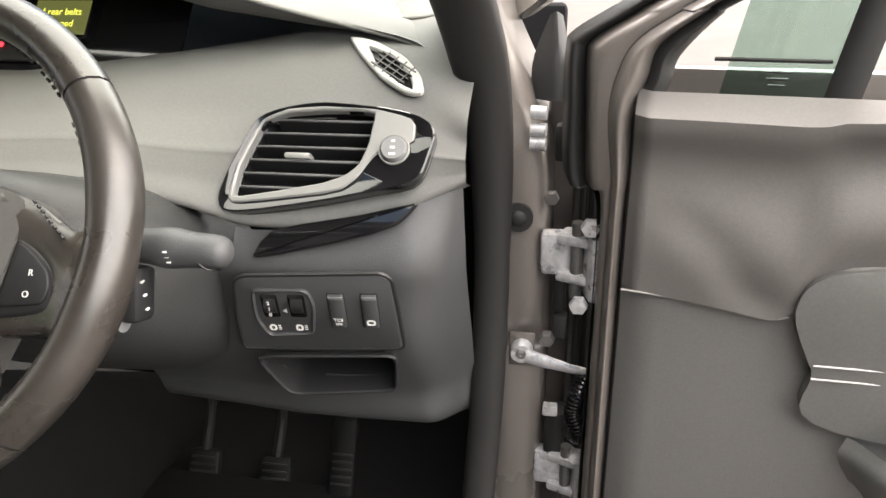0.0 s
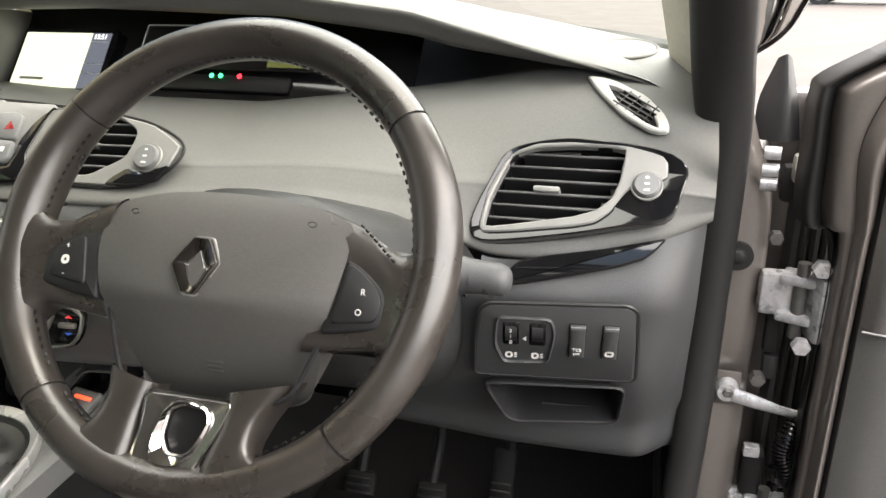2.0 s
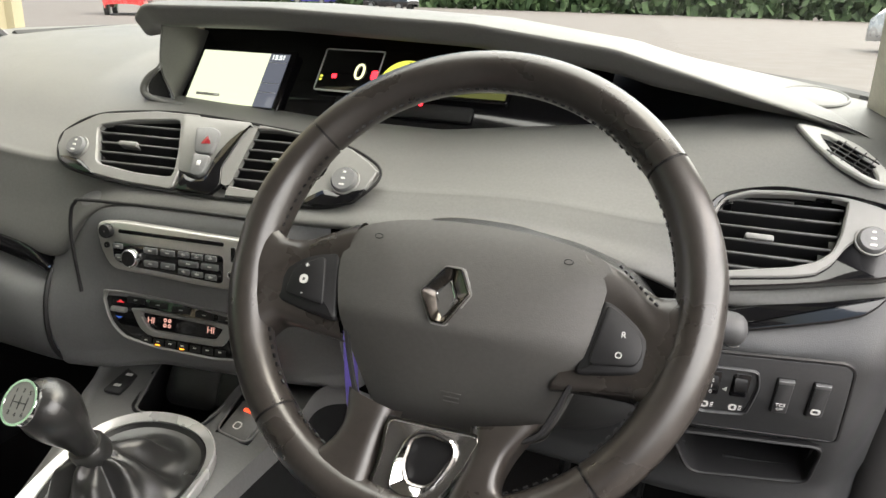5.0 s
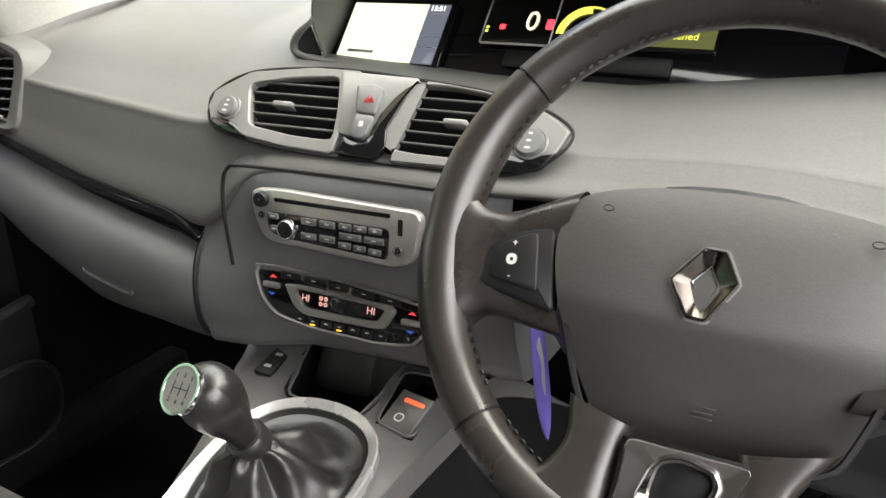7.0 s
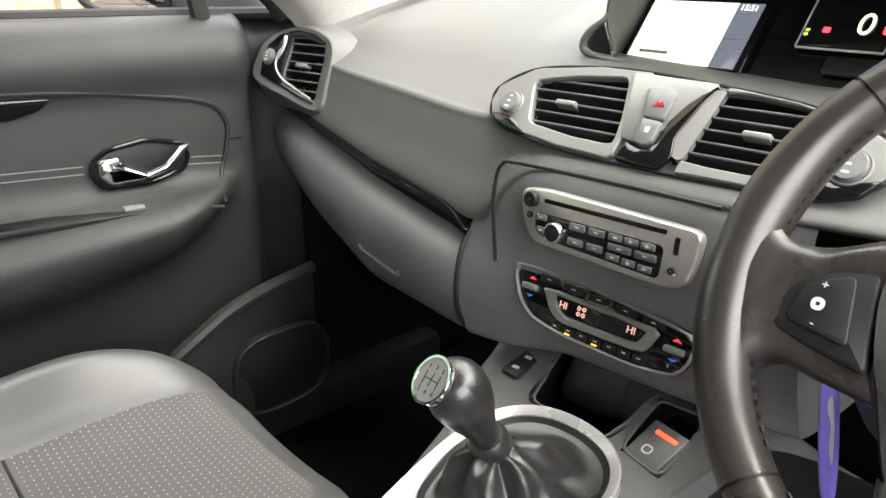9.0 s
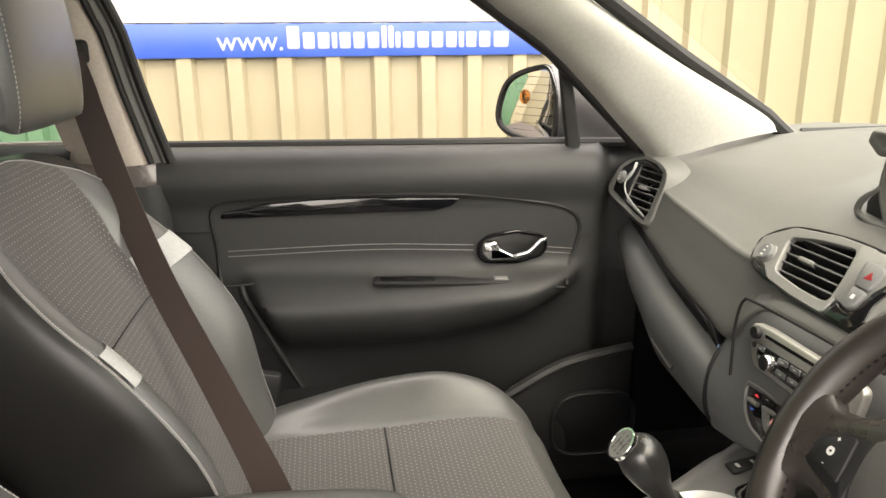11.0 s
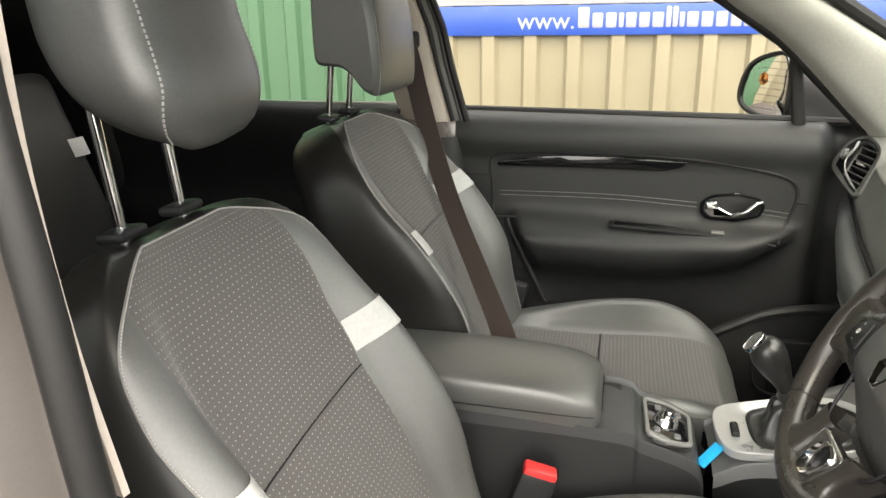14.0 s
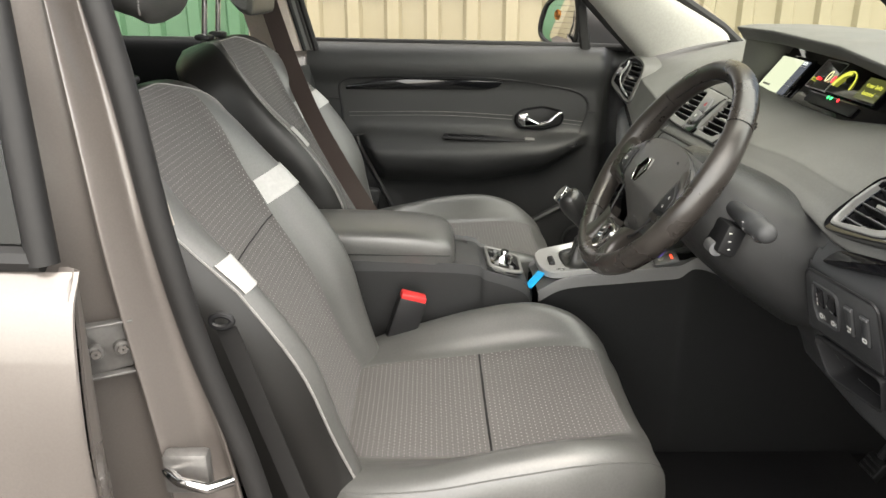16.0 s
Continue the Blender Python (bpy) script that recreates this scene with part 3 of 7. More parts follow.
# upper edges, faces and lower edges of the two side spokes
part("spoke", arm([[(.085, .03, -.02), (.12, .018, -.022), (.15, .0, -.02), (.17, .012, -.016)], [(.09, .0355, .004), (.119, .0245, .003), (.137, .0135, .003), (.153, .006, .006), (.168, .012, .01)], [(.098, .016, .011), (.124, .005, .01), (.147, -.012, .011), (.159, -.02, .014), (.17, -.02, .016)], [(.1, -.02, .004), (.13, -.02, .006), (.149, -.03, .011), (.159, -.038, .014), (.168, -.045, .016)], [(.09, -.05, .004), (.12, -.05, .006), (.148, -.052, .01), (.157, -.06, .013), (.164, -.07, .015)], [(.083, -.067, .0), (.12, -.064, .002), (.141, -.063, .005), (.152, -.071, .008), (.161, -.088, .012)], [(.083, -.068, -.02), (.12, -.066, -.02), (.142, -.068, -.018), (.154, -.081, -.016), (.161, -.093, -.01)]]), WHEEL_LEATHER, wheel, "leather covered spoke")
part("spoke", arm([[(-.085, .03, -.02), (-.12, .01, -.022), (-.15, .006, -.02), (-.168, .02, -.016)], [(-.085, .034, .004), (-.11, .023, .003), (-.13, .014, .003), (-.15, .0115, .006), (-.166, .022, .01)], [(-.09, .014, .011), (-.12, .004, .01), (-.146, -.008, .011), (-.158, -.008, .014), (-.17, -.004, .016)], [(-.09, -.015, .004), (-.125, -.015, .006), (-.147, -.02, .011), (-.158, -.025, .014), (-.168, -.03, .016)], [(-.09, -.04, .004), (-.12, -.04, .006), (-.144, -.038, .01), (-.154, -.045, .013), (-.164, -.055, .015)], [(-.083, -.06, .0), (-.112, -.0565, .002), (-.136, -.0535, .005), (-.148, -.061, .008), (-.159, -.079, .012)], [(-.083, -.062, -.02), (-.112, -.0585, -.02), (-.138, -.057, -.018), (-.151, -.07, -.016), (-.159, -.084, -.01)]]), WHEEL_LEATHER, wheel, "leather covered spoke")
# the two lower legs beside the chrome trim
part("spoke", arm([[(-.07, -.095, -.02), (-.066, -.125, -.02), (-.077, -.145, -.014), (-.09, -.152, -.01)], [(-.066, -.095, .004), (-.063, -.12, .006), (-.072, -.14, .009), (-.086, -.148, .012)], [(-.05, -.1, .008), (-.05, -.125, .01), (-.056, -.148, .013), (-.064, -.162, .016)], [(-.03, -.105, .004), (-.034, -.13, .006), (-.036, -.158, .01), (-.04, -.172, .014)], [(-.028, -.105, -.02), (-.032, -.13, -.02), (-.034, -.16, -.018), (-.036, -.175, -.01)]], 20, 16), WHEEL_LEATHER, wheel, "leather covered lower leg")
part("spoke", arm([[(.085, -.09, -.02), (.064, -.125, -.02), (.062, -.148, -.014), (.09, -.155, -.01)], [(.08, -.094, .004), (.062, -.122, .006), (.062, -.145, .009), (.088, -.15, .012)], [(.058, -.1, .008), (.05, -.125, .01), (.048, -.15, .013), (.064, -.163, .016)], [(.034, -.105, .004), (.035, -.13, .006), (.027, -.158, .01), (.03, -.173, .014)], [(.032, -.105, -.02), (.033, -.13, -.02), (.025, -.16, -.018), (.026, -.176, -.01)]], 20, 16), WHEEL_LEATHER, wheel, "leather covered lower leg")

# ---- seats ----


def stitches(line, step, r, fill=.65):
    """Short raised stitches along a line."""
    p = [np.array(q, float) for q in line]
    run = [0.0]
    for a, b in zip(p, p[1:]):
        run.append(run[-1] + float(np.linalg.norm(b - a)))
    arr = np.array(p)
    spot = lambda d: Vector([float(np.interp(d, run, arr[:, k])) for k in range(3)])
    return merge(*[tube([spot(k * step), spot((k + fill) * step)], r, 4) for k in range(int(run[-1] / step))])


def headrest_round(H, head, chin, owner):
    """A headrest with a soft round outline and a seam down each side."""
    rows_ = []
    for j in range(25):
        v = -1 + 2 * j / 24
        low = v < 0
        hw = .135 * head * (1 - abs(v) ** (3.2 if low else 5) * (.9 if low else .82)) ** .5 * (1 - .06 * v)
        tk = .077 * (1 - abs(v) ** (2.6 if low else 3.6) * .97) ** .5
        lean = -.022 * v + .012 * v * v
        row = []
        for k in range(40):
            a = 2 * math.pi * k / 40
            c, sn = math.cos(a), math.sin(a)
            row.append(H @ Vector((hw * math.copysign(abs(c) ** .58, c), lean + tk * (1 if sn > 0 else .74) * math.copysign(abs(sn) ** .6, sn) + .012 * max(0.0, -v), .112 * v - chin * max(0.0, sn) ** .5 * max(0.0, -v) ** 1.3 + .012 * max(0.0, -sn) * max(0.0, -v))))
        rows_.append(row)
    pad = part("headrest", loft(rows_, closed_u=True, cap=True), LEATHER, owner, "smooth black leather headrest")
    for flip in (0, 1):
        line = []
        for j in range(1, 23):
            v = -1 + 2 * j / 24
            k = 3.4 + 2.1 * (1 - v * v) - 3.4 * max(0.0, -v - .45)
            k = 20 - k if flip else k
            i0 = int(k)
            line.append(Vector(rows_[j][i0]).lerp(Vector(rows_[j][i0 + 1]), k - i0))
        part("stitching", stitches(line, .0056, .0014, .62), THREAD, pad, kind="stuff")
    return pad


def headrest_square(M, owner):
    """A headrest with a square back, a chin that hangs in front and flat sides."""
    rear = [(-.512, .793), (-.538, .787), (-.5425, .755), (-.5435, .7), (-.5425, .645), (-.536, .624), (-.512, .62), (-.49, .617), (-.469, .602), (-.449, .577), (-.43, .567)]
    side_front = [(-.424, .573), (-.422, .6), (-.426, .655), (-.434, .718), (-.449, .765), (-.467, .787)]
    mid_front = [(-.418, .569), (-.41, .605), (-.407, .66), (-.413, .725), (-.434, .776), (-.462, .791)]
    n = 72
    side_, mid = curve_points(rear + side_front, n, True), curve_points(rear + mid_front, n, True)
    cy, cz = -.465, .69
    rows_, seam_rows = [], []
    for i in range(25):
        u = -1 + 2 * i / 24
        u = math.copysign(abs(u) ** .7, u)
        f = (1 - abs(u) ** 2.4) ** .6
        r = 1 - .1 * max(0.0, (abs(u) - .86) / .14) ** 2.5
        row = []
        for a, b in zip(side_, mid):
            yy, zz = a[0] + (b[0] - a[0]) * f, a[1] + (b[1] - a[1]) * f
            row.append(M @ Vector((.134 * u, cy + (yy - cy) * r, cz + (zz - cz) * r)))
        rows_.append(row)
    pad = part("headrest", loft(rows_, closed_u=True, cap=True), LEATHER, owner, "smooth black leather headrest with a square back")
    first = int(n * len(rear) / (len(rear) + len(side_front)))
    for i in (2, 22):
        part("stitching", stitches([rows_[i][k] + Vector((.0006 if i > 9 else -.0006, 0, 0)) for k in range(first - 3, n - 5)], .0056, .0009, .62), THREAD, pad, kind="stuff")
    return pad


def seat(x, y, z, recline, label, fabric, post=6, rise=.222, reach=1.0, head=1.0, chin=.03, rake=.02, wide=False, deep=.0, base_seam=3.3, square=False):
    """A front seat; x, y, z is the middle of the cushion's fabric."""
    s = thing("front_seat", (x, y, z - .2), label, "car seat", group="front seats")
    R = Matrix.Translation((x, y - .25, z + .0)) @ Matrix.Rotation(radians(recline), 4, "X")
    # profile up the backrest: height, half width, bolster, thickness, forward belly
    prof = [(-.06, .235, .03, .10, .02), (.05, .25, .05, .13, .02), (.17, .265, .06, .14, .03), (.30, .27, .055, .135, .022), (.40, .262, .042, .125, .014), (.48, .242, .026, .115, .014), (.535, .207, .012, .11, .012), (.566, .165, .004, .1, .002), (.582, .125, .0, .07, -.02), (.588, .09, .0, .04, -.05)]

    prof = [(h, w, b + deep * math.exp(-((h - .25) / .16) ** 2), th, f) for h, w, b, th, f in prof]

    def section(h, w, b, th, f, ks):
        """Points across the backrest at the places ks (0 to 16, left edge to right edge)."""
        half = [(.8, -th), (.97, -th * .7), (1, -.035), (.97, b * .72) if square else (.935, b * .4), (.85, b) if square else (.8, b * .92), (.68, b * .65), (.56, .003), (.3, -.004)]
        pts = [(-w * p, q) for p, q in half] + [(0, -.006)] + [(w * p, q) for p, q in reversed(half)]
        c = np.array(curve_points(pts, 161))
        return [R @ Vector((float(np.interp(k * 10, range(161), c[:, 0])), float(np.interp(k * 10, range(161), c[:, 1])) + f, h)) for k in ks]

    def spread(a, e, n):
        return [a + (e - a) * i / n for i in range(n + 1)]

    def edge_at(h):
        """The piping: it turns in over the shoulders."""
        return base_seam + (float(np.interp(h, [.3, .42], [.38, .03])) + 3.0 * max(0.0, (h - .46) / .113) ** 3 if wide else 3.0 * max(0.0, (h - .42) / .153) ** 3)

    def hem(h, outer=False):
        """Where the cloth meets the bolster: it widens to the piping at the top."""
        return max(edge_at(h) + .08, float(np.interp(h, [.3, .4, .49, .56], [5.15, 4.85, 4.3, 3.6] if outer and wide else [6.0, 5.75, 5.3, 4.6])))

    dense = curve_points(prof, 40)
    face, crown = dense[:33], dense[32:]
    part("backrest_cloth", loft([section(*d, spread(hem(d[0]), 16 - hem(d[0], True), 24)) for d in face]), fabric, s)
    part("backrest_bolster", loft([section(*d, spread(edge_at(d[0]), hem(d[0]), 14)) for d in face]), LEATHER, s)
    part("backrest_bolster", loft([section(*d, spread(16 - hem(d[0], True), 16 - edge_at(d[0]), 14)) for d in face]), LEATHER, s)
    part("backrest_side", loft([section(*d, spread(0, edge_at(d[0]), 24)) for d in face]), SHADED_LEATHER, s)
    part("backrest_side", loft([section(*d, spread(16 - edge_at(d[0]), 16, 24)) for d in face]), SHADED_LEATHER, s)
    tip = section(*crown[-1], spread(0, 16, 48))
    cap_rows = [section(*d, spread(0, 16, 48)) for d in crown]
    cap_rows.append([p.lerp(tip[0].lerp(tip[-1], i / 48), .5) + Vector((0, 0, .004)) for i, p in enumerate(tip)])
    cap_rows.append([tip[0].lerp(tip[-1], i / 48) for i in range(49)])
    part("backrest_top", loft(cap_rows), SHADED_LEATHER, s, "black leather top cap of the backrest")
    back = []
    for d in dense:
        e0, e1 = section(*d, (0, 16))
        back.append([tuple(e0.lerp(e1, i / 8)) for i in range(9)])
    part("back_shell", loft(back), LEATHER, s)
    # piping and stitching round the front face
    last = edge_at(face[-1][0])
    rim = [section(*d, (edge_at(d[0]),))[0] for d in face] + section(*face[-1], spread(last, 16 - last, 40))[1:-1] + [section(*d, (16 - edge_at(d[0]),))[0] for d in reversed(face)]
    part("piping", tube(rim, .0019, 6), PIPING, s)
    part("stitching", stitches([p + (R.to_3x3() @ Vector((0, .0016, 0))) for p in rim], .0036, .0009, .7), THREAD, s, kind="stuff")
    # pale bands across the bolsters
    for flip, h0, h1 in ((False, .314, .369), (True, .293, .345)):
        hb = [d for d in curve_points(prof, 160) if h0 <= d[0] <= h1]
        def lifted(d):
            h, w, bo, th, f = d
            ks = spread(edge_at(h) + .1, hem(h, flip), 14)
            return section(h, w + .0015, bo + .0015, th, f + .0015, [16 - k for k in ks] if flip else ks)
        part("bolster_band", loft([lifted(d) for d in hb]), BAND, s, "pale grey leather band")
        for d in (hb[0], hb[-1]):
            part("stitching", stitches(lifted(d), .0036, .0006, .7), THREAD, s, kind="stuff")
    # cushion
    cprof = [(-.27, .2, .01, .0), (-.2, .25, .016, .006), (-.1, .275, .036, .002), (.0, .28, .056, 0), (.1, .276, .056, .005), (.17, .258, .036, .006), (.212, .232, .014, -.002), (.242, .202, .0, -.026), (.256, .18, -.02, -.065), (.255, .17, -.05, -.13)]

    def csec(d, w, b, f, lo_, hi_):
        pts = [(-w * .98, -.14), (-w, -.03), (-w * .95, b * .7), (-w * .82, b), (-w * .68, b * .5), (-w * .56, .002), (-w * .3, -.004), (0, -.006), (w * .3, -.004), (w * .56, .002), (w * .68, b * .5), (w * .82, b), (w * .95, b * .7), (w, -.03), (w * .98, -.14)]
        c = curve_points(pts, 85)
        return [Vector((x + p[0], y + d, z + p[1] + f + rake * min(d, .23))) for p in c[int(lo_ * 84):int(hi_ * 84) + 1]]

    cd = curve_points([(d[0] * (reach if d[0] > 0 else 1), *d[1:]) for d in cprof], 40)
    cl, ch = 5 / 14, 9 / 14
    part("cushion_cloth", loft([csec(*d, cl, ch) for d in cd if d[0] < .22 * reach and d[3] > -.02]), fabric, s)
    part("cushion_nose", loft([csec(*d, cl, ch) for d in cd if d[0] > .21 * reach]), LEATHER, s)
    part("cushion_bolster", loft([csec(*d, 0, cl) for d in cd]), LEATHER, s)
    part("cushion_bolster", loft([csec(*d, ch, 1) for d in cd]), LEATHER, s)
    for k in (2 / 14, 12 / 14):
        part("cushion_piping", tube([csec(*d, k, k)[0] for d in cd[3:-3]], .0012, 6), LEATHER, s)
    part("seat_base", box((.42, .44, .14), Matrix.Translation((x, y - .02, z - .17)), .02), DARK, s)
    # headrest on two posts
    foot = R @ Vector((0, -.037, .585))
    P = Matrix.Translation(foot) @ Matrix.Rotation(radians(post), 4, "X")
    for px in (-.057, .057):
        part("headrest_post", tube([P @ Vector((px, 0, -.04)), P @ Vector((px, 0, .16))], .0065, 10), CHROME, s)
        part("post_collar", box((.05, .034, .012), P @ Matrix.Translation((px, 0, .012)), .005), DARK, s)
    H = P @ Matrix.Translation((0, .041, rise - .008)) @ Matrix.Rotation(radians(-4), 4, "X")
    hrm = headrest_round(H, head, chin, s) if head < 1 else headrest_square(Matrix.Translation((x, y, z)), s)
    groove = csec(0, .28, .062, -.0015, cl, ch)
    part("cushion_seam", tube(groove, .0028, 6), DARK, s)
    d_ = dense[13]
    part("backrest_seam", tube(section(*d_, spread(hem(d_[0]), 16 - hem(d_[0], True), 24)), .0013, 6), DARK, s)
    return s


seat(.045, -.245, .618, 27, "driver's seat in black leather and dotted grey cloth", FABRIC, head=.9, chin=.008, rake=.1, wide=True, deep=.006, base_seam=3.05)
seat(-.69, -.3, .64, 27, "front passenger seat in black leather and dotted grey cloth", FABRIC, -6, .19, 1.12, deep=.02, base_seam=3.4, square=True)


# ---- dashboard fittings ----


def ccw(poly):
    a = sum(p[0] * q[1] - q[0] * p[1] for p, q in zip(poly, list(poly[1:]) + [poly[0]]))
    return list(poly) if a > 0 else list(poly)[::-1]


def polar(poly, c, n=72):
    """The outline seen from c at n even angles."""
    poly = [np.array(p, float) for p in poly]
    out = []
    for k in range(n):
        a = 2 * math.pi * k / n
        d = np.array((math.cos(a), math.sin(a)))
        best = 0.0
        for p, q in zip(poly, poly[1:] + poly[:1]):
            e = q - p
            det = d[0] * -e[1] + d[1] * e[0]
            if abs(det) < 1e-12:
                continue
            w = p - c
            t = (w[0] * -e[1] + w[1] * e[0]) / det
            s = (d[0] * w[1] - d[1] * w[0]) / det
            if t > best and -1e-6 <= s <= 1 + 1e-6:
                best = t
        out.append(np.array(c) + d * best)
    return out


def span(poly, v):
    """The stretch of u inside the outline at height v."""
    us = []
    for p, q in zip(poly, list(poly[1:]) + [poly[0]]):
        if (p[1] - v) * (q[1] - v) < 0:
            us.append(p[0] + (q[0] - p[0]) * (v - p[1]) / (q[1] - p[1]))
    return (min(us), max(us)) if len(us) > 1 else None


def at(m, u, v, w=0.0):
    return m @ Matrix.Translation((u, v, w))


def vent_grille(owner, outline, m, step, tab_u, tab_v, depth=.03):
    """Slats, blades, the thumb tab and the dark duct of an air vent."""
    wall = inset(outline, -.001)
    part("duct", bezel(inset(outline, -.003), wall, m, .001, base=-.002, sink=depth), DARK, owner)
    part("duct_back", plate(wall, m, .002, base=-depth), DARK, owner)
    vs = [p[1] for p in outline]
    v = min(vs) + step * .8
    while v < max(vs) - step * .4:
        s = span(outline, v)
        if s:
            part("slat", box((s[1] - s[0] - .001, .0026, .018), at(m, (s[0] + s[1]) / 2, v, -.011) @ Matrix.Rotation(radians(-14), 4, "X"), .0009, 1), SLAT, owner)
            # pale strip painted in as the light caught by the slat's front edge
            part("slat_glint", box((s[1] - s[0] - .0012, .0022, .002), at(m, (s[0] + s[1]) / 2, v + .0022, -.0018), .0007, 1), SLAT_GLINT, owner)
        v += step
    us = [p[0] for p in outline]
    for k in range(1, 5):
        u = min(us) + (max(us) - min(us)) * k / 5
        part("blade", box((.0016, (max(vs) - min(vs)) * .62, .01), at(m, u, (max(vs) + min(vs)) / 2, -.026), 0), DARK, owner)
    part("thumb_tab", box((.026, .0065, .014), at(m, tab_u, tab_v, -.003), .0025), SILVER, owner, "silver thumb tab")


def dial(owner, m, u, v, r, base):
    ring = lambda q: [(q * math.cos(2 * math.pi * k / 32), q * math.sin(2 * math.pi * k / 32)) for k in range(32)]
    d = part("vent_dial", disc(r, .007, at(m, u, v, base), 32, bevel=.45), DASH_LOW, owner)
    part("dial_ring", bezel(ring(r + .0022), ring(r + .0004), m @ Matrix.Translation((u, v, base)), .003), SILVER, owner)
    for k, s in ((-1, .006), (0, .0048), (1, .0036)):
        part("print", plate(rect(s, .0022, .001), at(m, u, v + k * r * .5, base + .007), .0004, .0001), MARK, d)


SLAT = surface("slat_plastic", (0.02, 0.02, 0.021), 0.35, vary=0.05)
# lighter copy of the slat plastic, for the highlight on the edges
SLAT_GLINT = surface("slat_edge_highlight", (0.11, 0.11, 0.112), 0.35, vary=0.05)
CVO = ccw([(-.198, -.003), (-.197, .018), (-.157, .044), (-.077, .054), (-.012, .0535), (.063, .0475), (.127, .0405), (.181, .029), (.2195, .007), (.211, -.018), (.184, -.037), (.149, -.043), (.1, -.043), (.047, -.044), (-.02, -.0435), (-.084, -.041), (-.156, -.032), (-.187, -.021)])
CVS = curve_points(CVO, 108, True)
CVL = [p for p in CVO if p[0] < .03]
CVR = [p for p in CVO if p[0] > .03]
LV = rounded(ccw([(-.1515, .0286), (-.1, .0393), (-.0402, .0447), (-.029, .0038), (-.0244, -.0285), (-.0745, -.0275), (-.133, -.0206)]), .008)
RVN = rounded(ccw([(.049, .041), (.0892, .042), (.1388, .036), (.1655, .021), (.158, -.01), (.118, -.0325), (.0746, -.0325), (.0395, -.03), (.034, -.01)]), .008)
cl = (-.085, .007)
cr = (.098, .005)
vents = part("centre_vent_panel", merge(bezel(polar(CVL, cl), polar(LV, cl), CV, .007, base=-.004), bezel(polar(CVR, cr), polar(RVN, cr), CV, .007, base=-.004)), SILVER, dash, "satin silver and black centre vent panel")
part("panel_groove", tube([at(CV, p[0], p[1], -.001).translation for p in inset(CVS, -.0012)], .0017, 6, closed=True), DARK, vents)
part("silver_bridge", plate(rounded(ccw([(-.04, .0515), (.055, .049), (.05, .03), (.034, .004), (.0, -.022), (-.02, -.02), (-.03, .02)]), .006), CV, .0035, .001), SILVER, vents)
part("gloss_wedge", plate(rounded(ccw([(.043, .036), (.056, .0455), (.05, .0395), (.035, -.01), (.0405, -.0306), (.03, -.0445), (-.0155, -.0425), (-.011, -.022), (-.004, -.0262), (.0105, -.0285), (.0185, -.0215), (.0225, .004), (.033, .024)]), .004), CV, .0048, .0012), GLOSS, vents, "glossy black wedge between the vents")
part("gloss_corner", plate(rounded(ccw([(-.1875, -.0165), (-.1675, -.0166), (-.1523, -.0208), (-.131, -.0355), (-.1571, -.0322), (-.1795, -.0245)]), .004), CV, .0042, .0008), GLOSS, vents)
part("gloss_corner", plate(rounded(ccw([(.1655, -.0225), (.1832, -.0268), (.2, -.021), (.2125, -.017), (.2, -.034), (.1733, -.0415), (.142, -.0425), (.15, -.033)]), .004), CV, .0042, .0008), GLOSS, vents)
vent_grille(vents, LV, CV, .0125, -.1, .008)
vent_grille(vents, RVN, CV, .0125, .105, .005)
dial(vents, CV, -.1665, -.0035, .0125, .003)
dial(vents, CV, .186, -.0105, .0145, .003)
part("hazard_button", plate(rounded(ccw([(-.0125, .0345), (.0095, .0365), (.0205, .032), (.0202, .0169), (.0188, .0022), (-.0037, .003)]), .005), CV, .0085, .0015), DASH_LOW, vents)
part("lock_button", plate(rounded(ccw([(-.0042, .0018), (.0184, .001), (.0168, -.0204), (.0106, -.0261), (-.002, -.0237)]), .005), CV, .0085, .0015), DASH_LOW, vents)
part("print", plate(rounded([(.0015, .014), (.0145, .015), (.0075, .025)], .001), at(CV, 0, 0, .0085), .0004, .0001), glow("red_symbol", (.55, .02, .03), .25), vents, "dim red warning triangle")
part("print", plate(rect(.005, .006, .001, .0075, -.01), at(CV, 0, 0, .0085), .0004, .0001), MARK, vents)

# driver's side vent
RVO = curve_points(ccw([(-.0993, -.0297), (-.0951, -.0425), (-.0826, -.0465), (-.0522, -.0429), (.0015, -.0328), (.0433, -.0228), (.0794, -.0143), (.0905, -.003), (.0965, .0193), (.0994, .0361), (.09, .0483), (.0734, .0554), (.0459, .0606), (.0127, .0629), (-.0153, .0636), (-.0431, .059), (-.0651, .0514), (-.0761, .0406), (-.0867, .0139), (-.0948, -.0095)]), 96, True)
RVG = rounded(ccw([(-.0855, -.0324), (-.0825, -.0026), (-.073, .0239), (-.0655, .0435), (-.0428, .0522), (-.0093, .0555), (.024, .0562), (.0424, .0539), (.0406, .0441), (.0384, .0229), (.0322, .0041), (.0199, -.0075), (-.001, -.0156), (-.0333, -.0224), (-.0605, -.028)]), .004)
c0 = (-.025, .015)
side_vent = part("side_vent_panel", bezel(polar(RVO, c0, 96), polar(RVG, c0, 96), RV, .003, base=-.005), GLOSS, dash, "black and silver side vent")
rv_s = rounded(ccw([(-.0904, -.0322), (-.0849, -.0382), (-.0534, -.034), (.0006, -.0256), (.019, -.0205), (.0313, -.0095), (.0428, .0093), (.0501, .0168), (.0804, .0233), (.081, .0413), (.0783, .0481), (.0628, .0535), (.0407, .0582), (-.0093, .0598), (-.0428, .0568), (-.0628, .048), (-.0752, .0318), (-.0858, .0052)]), .003)
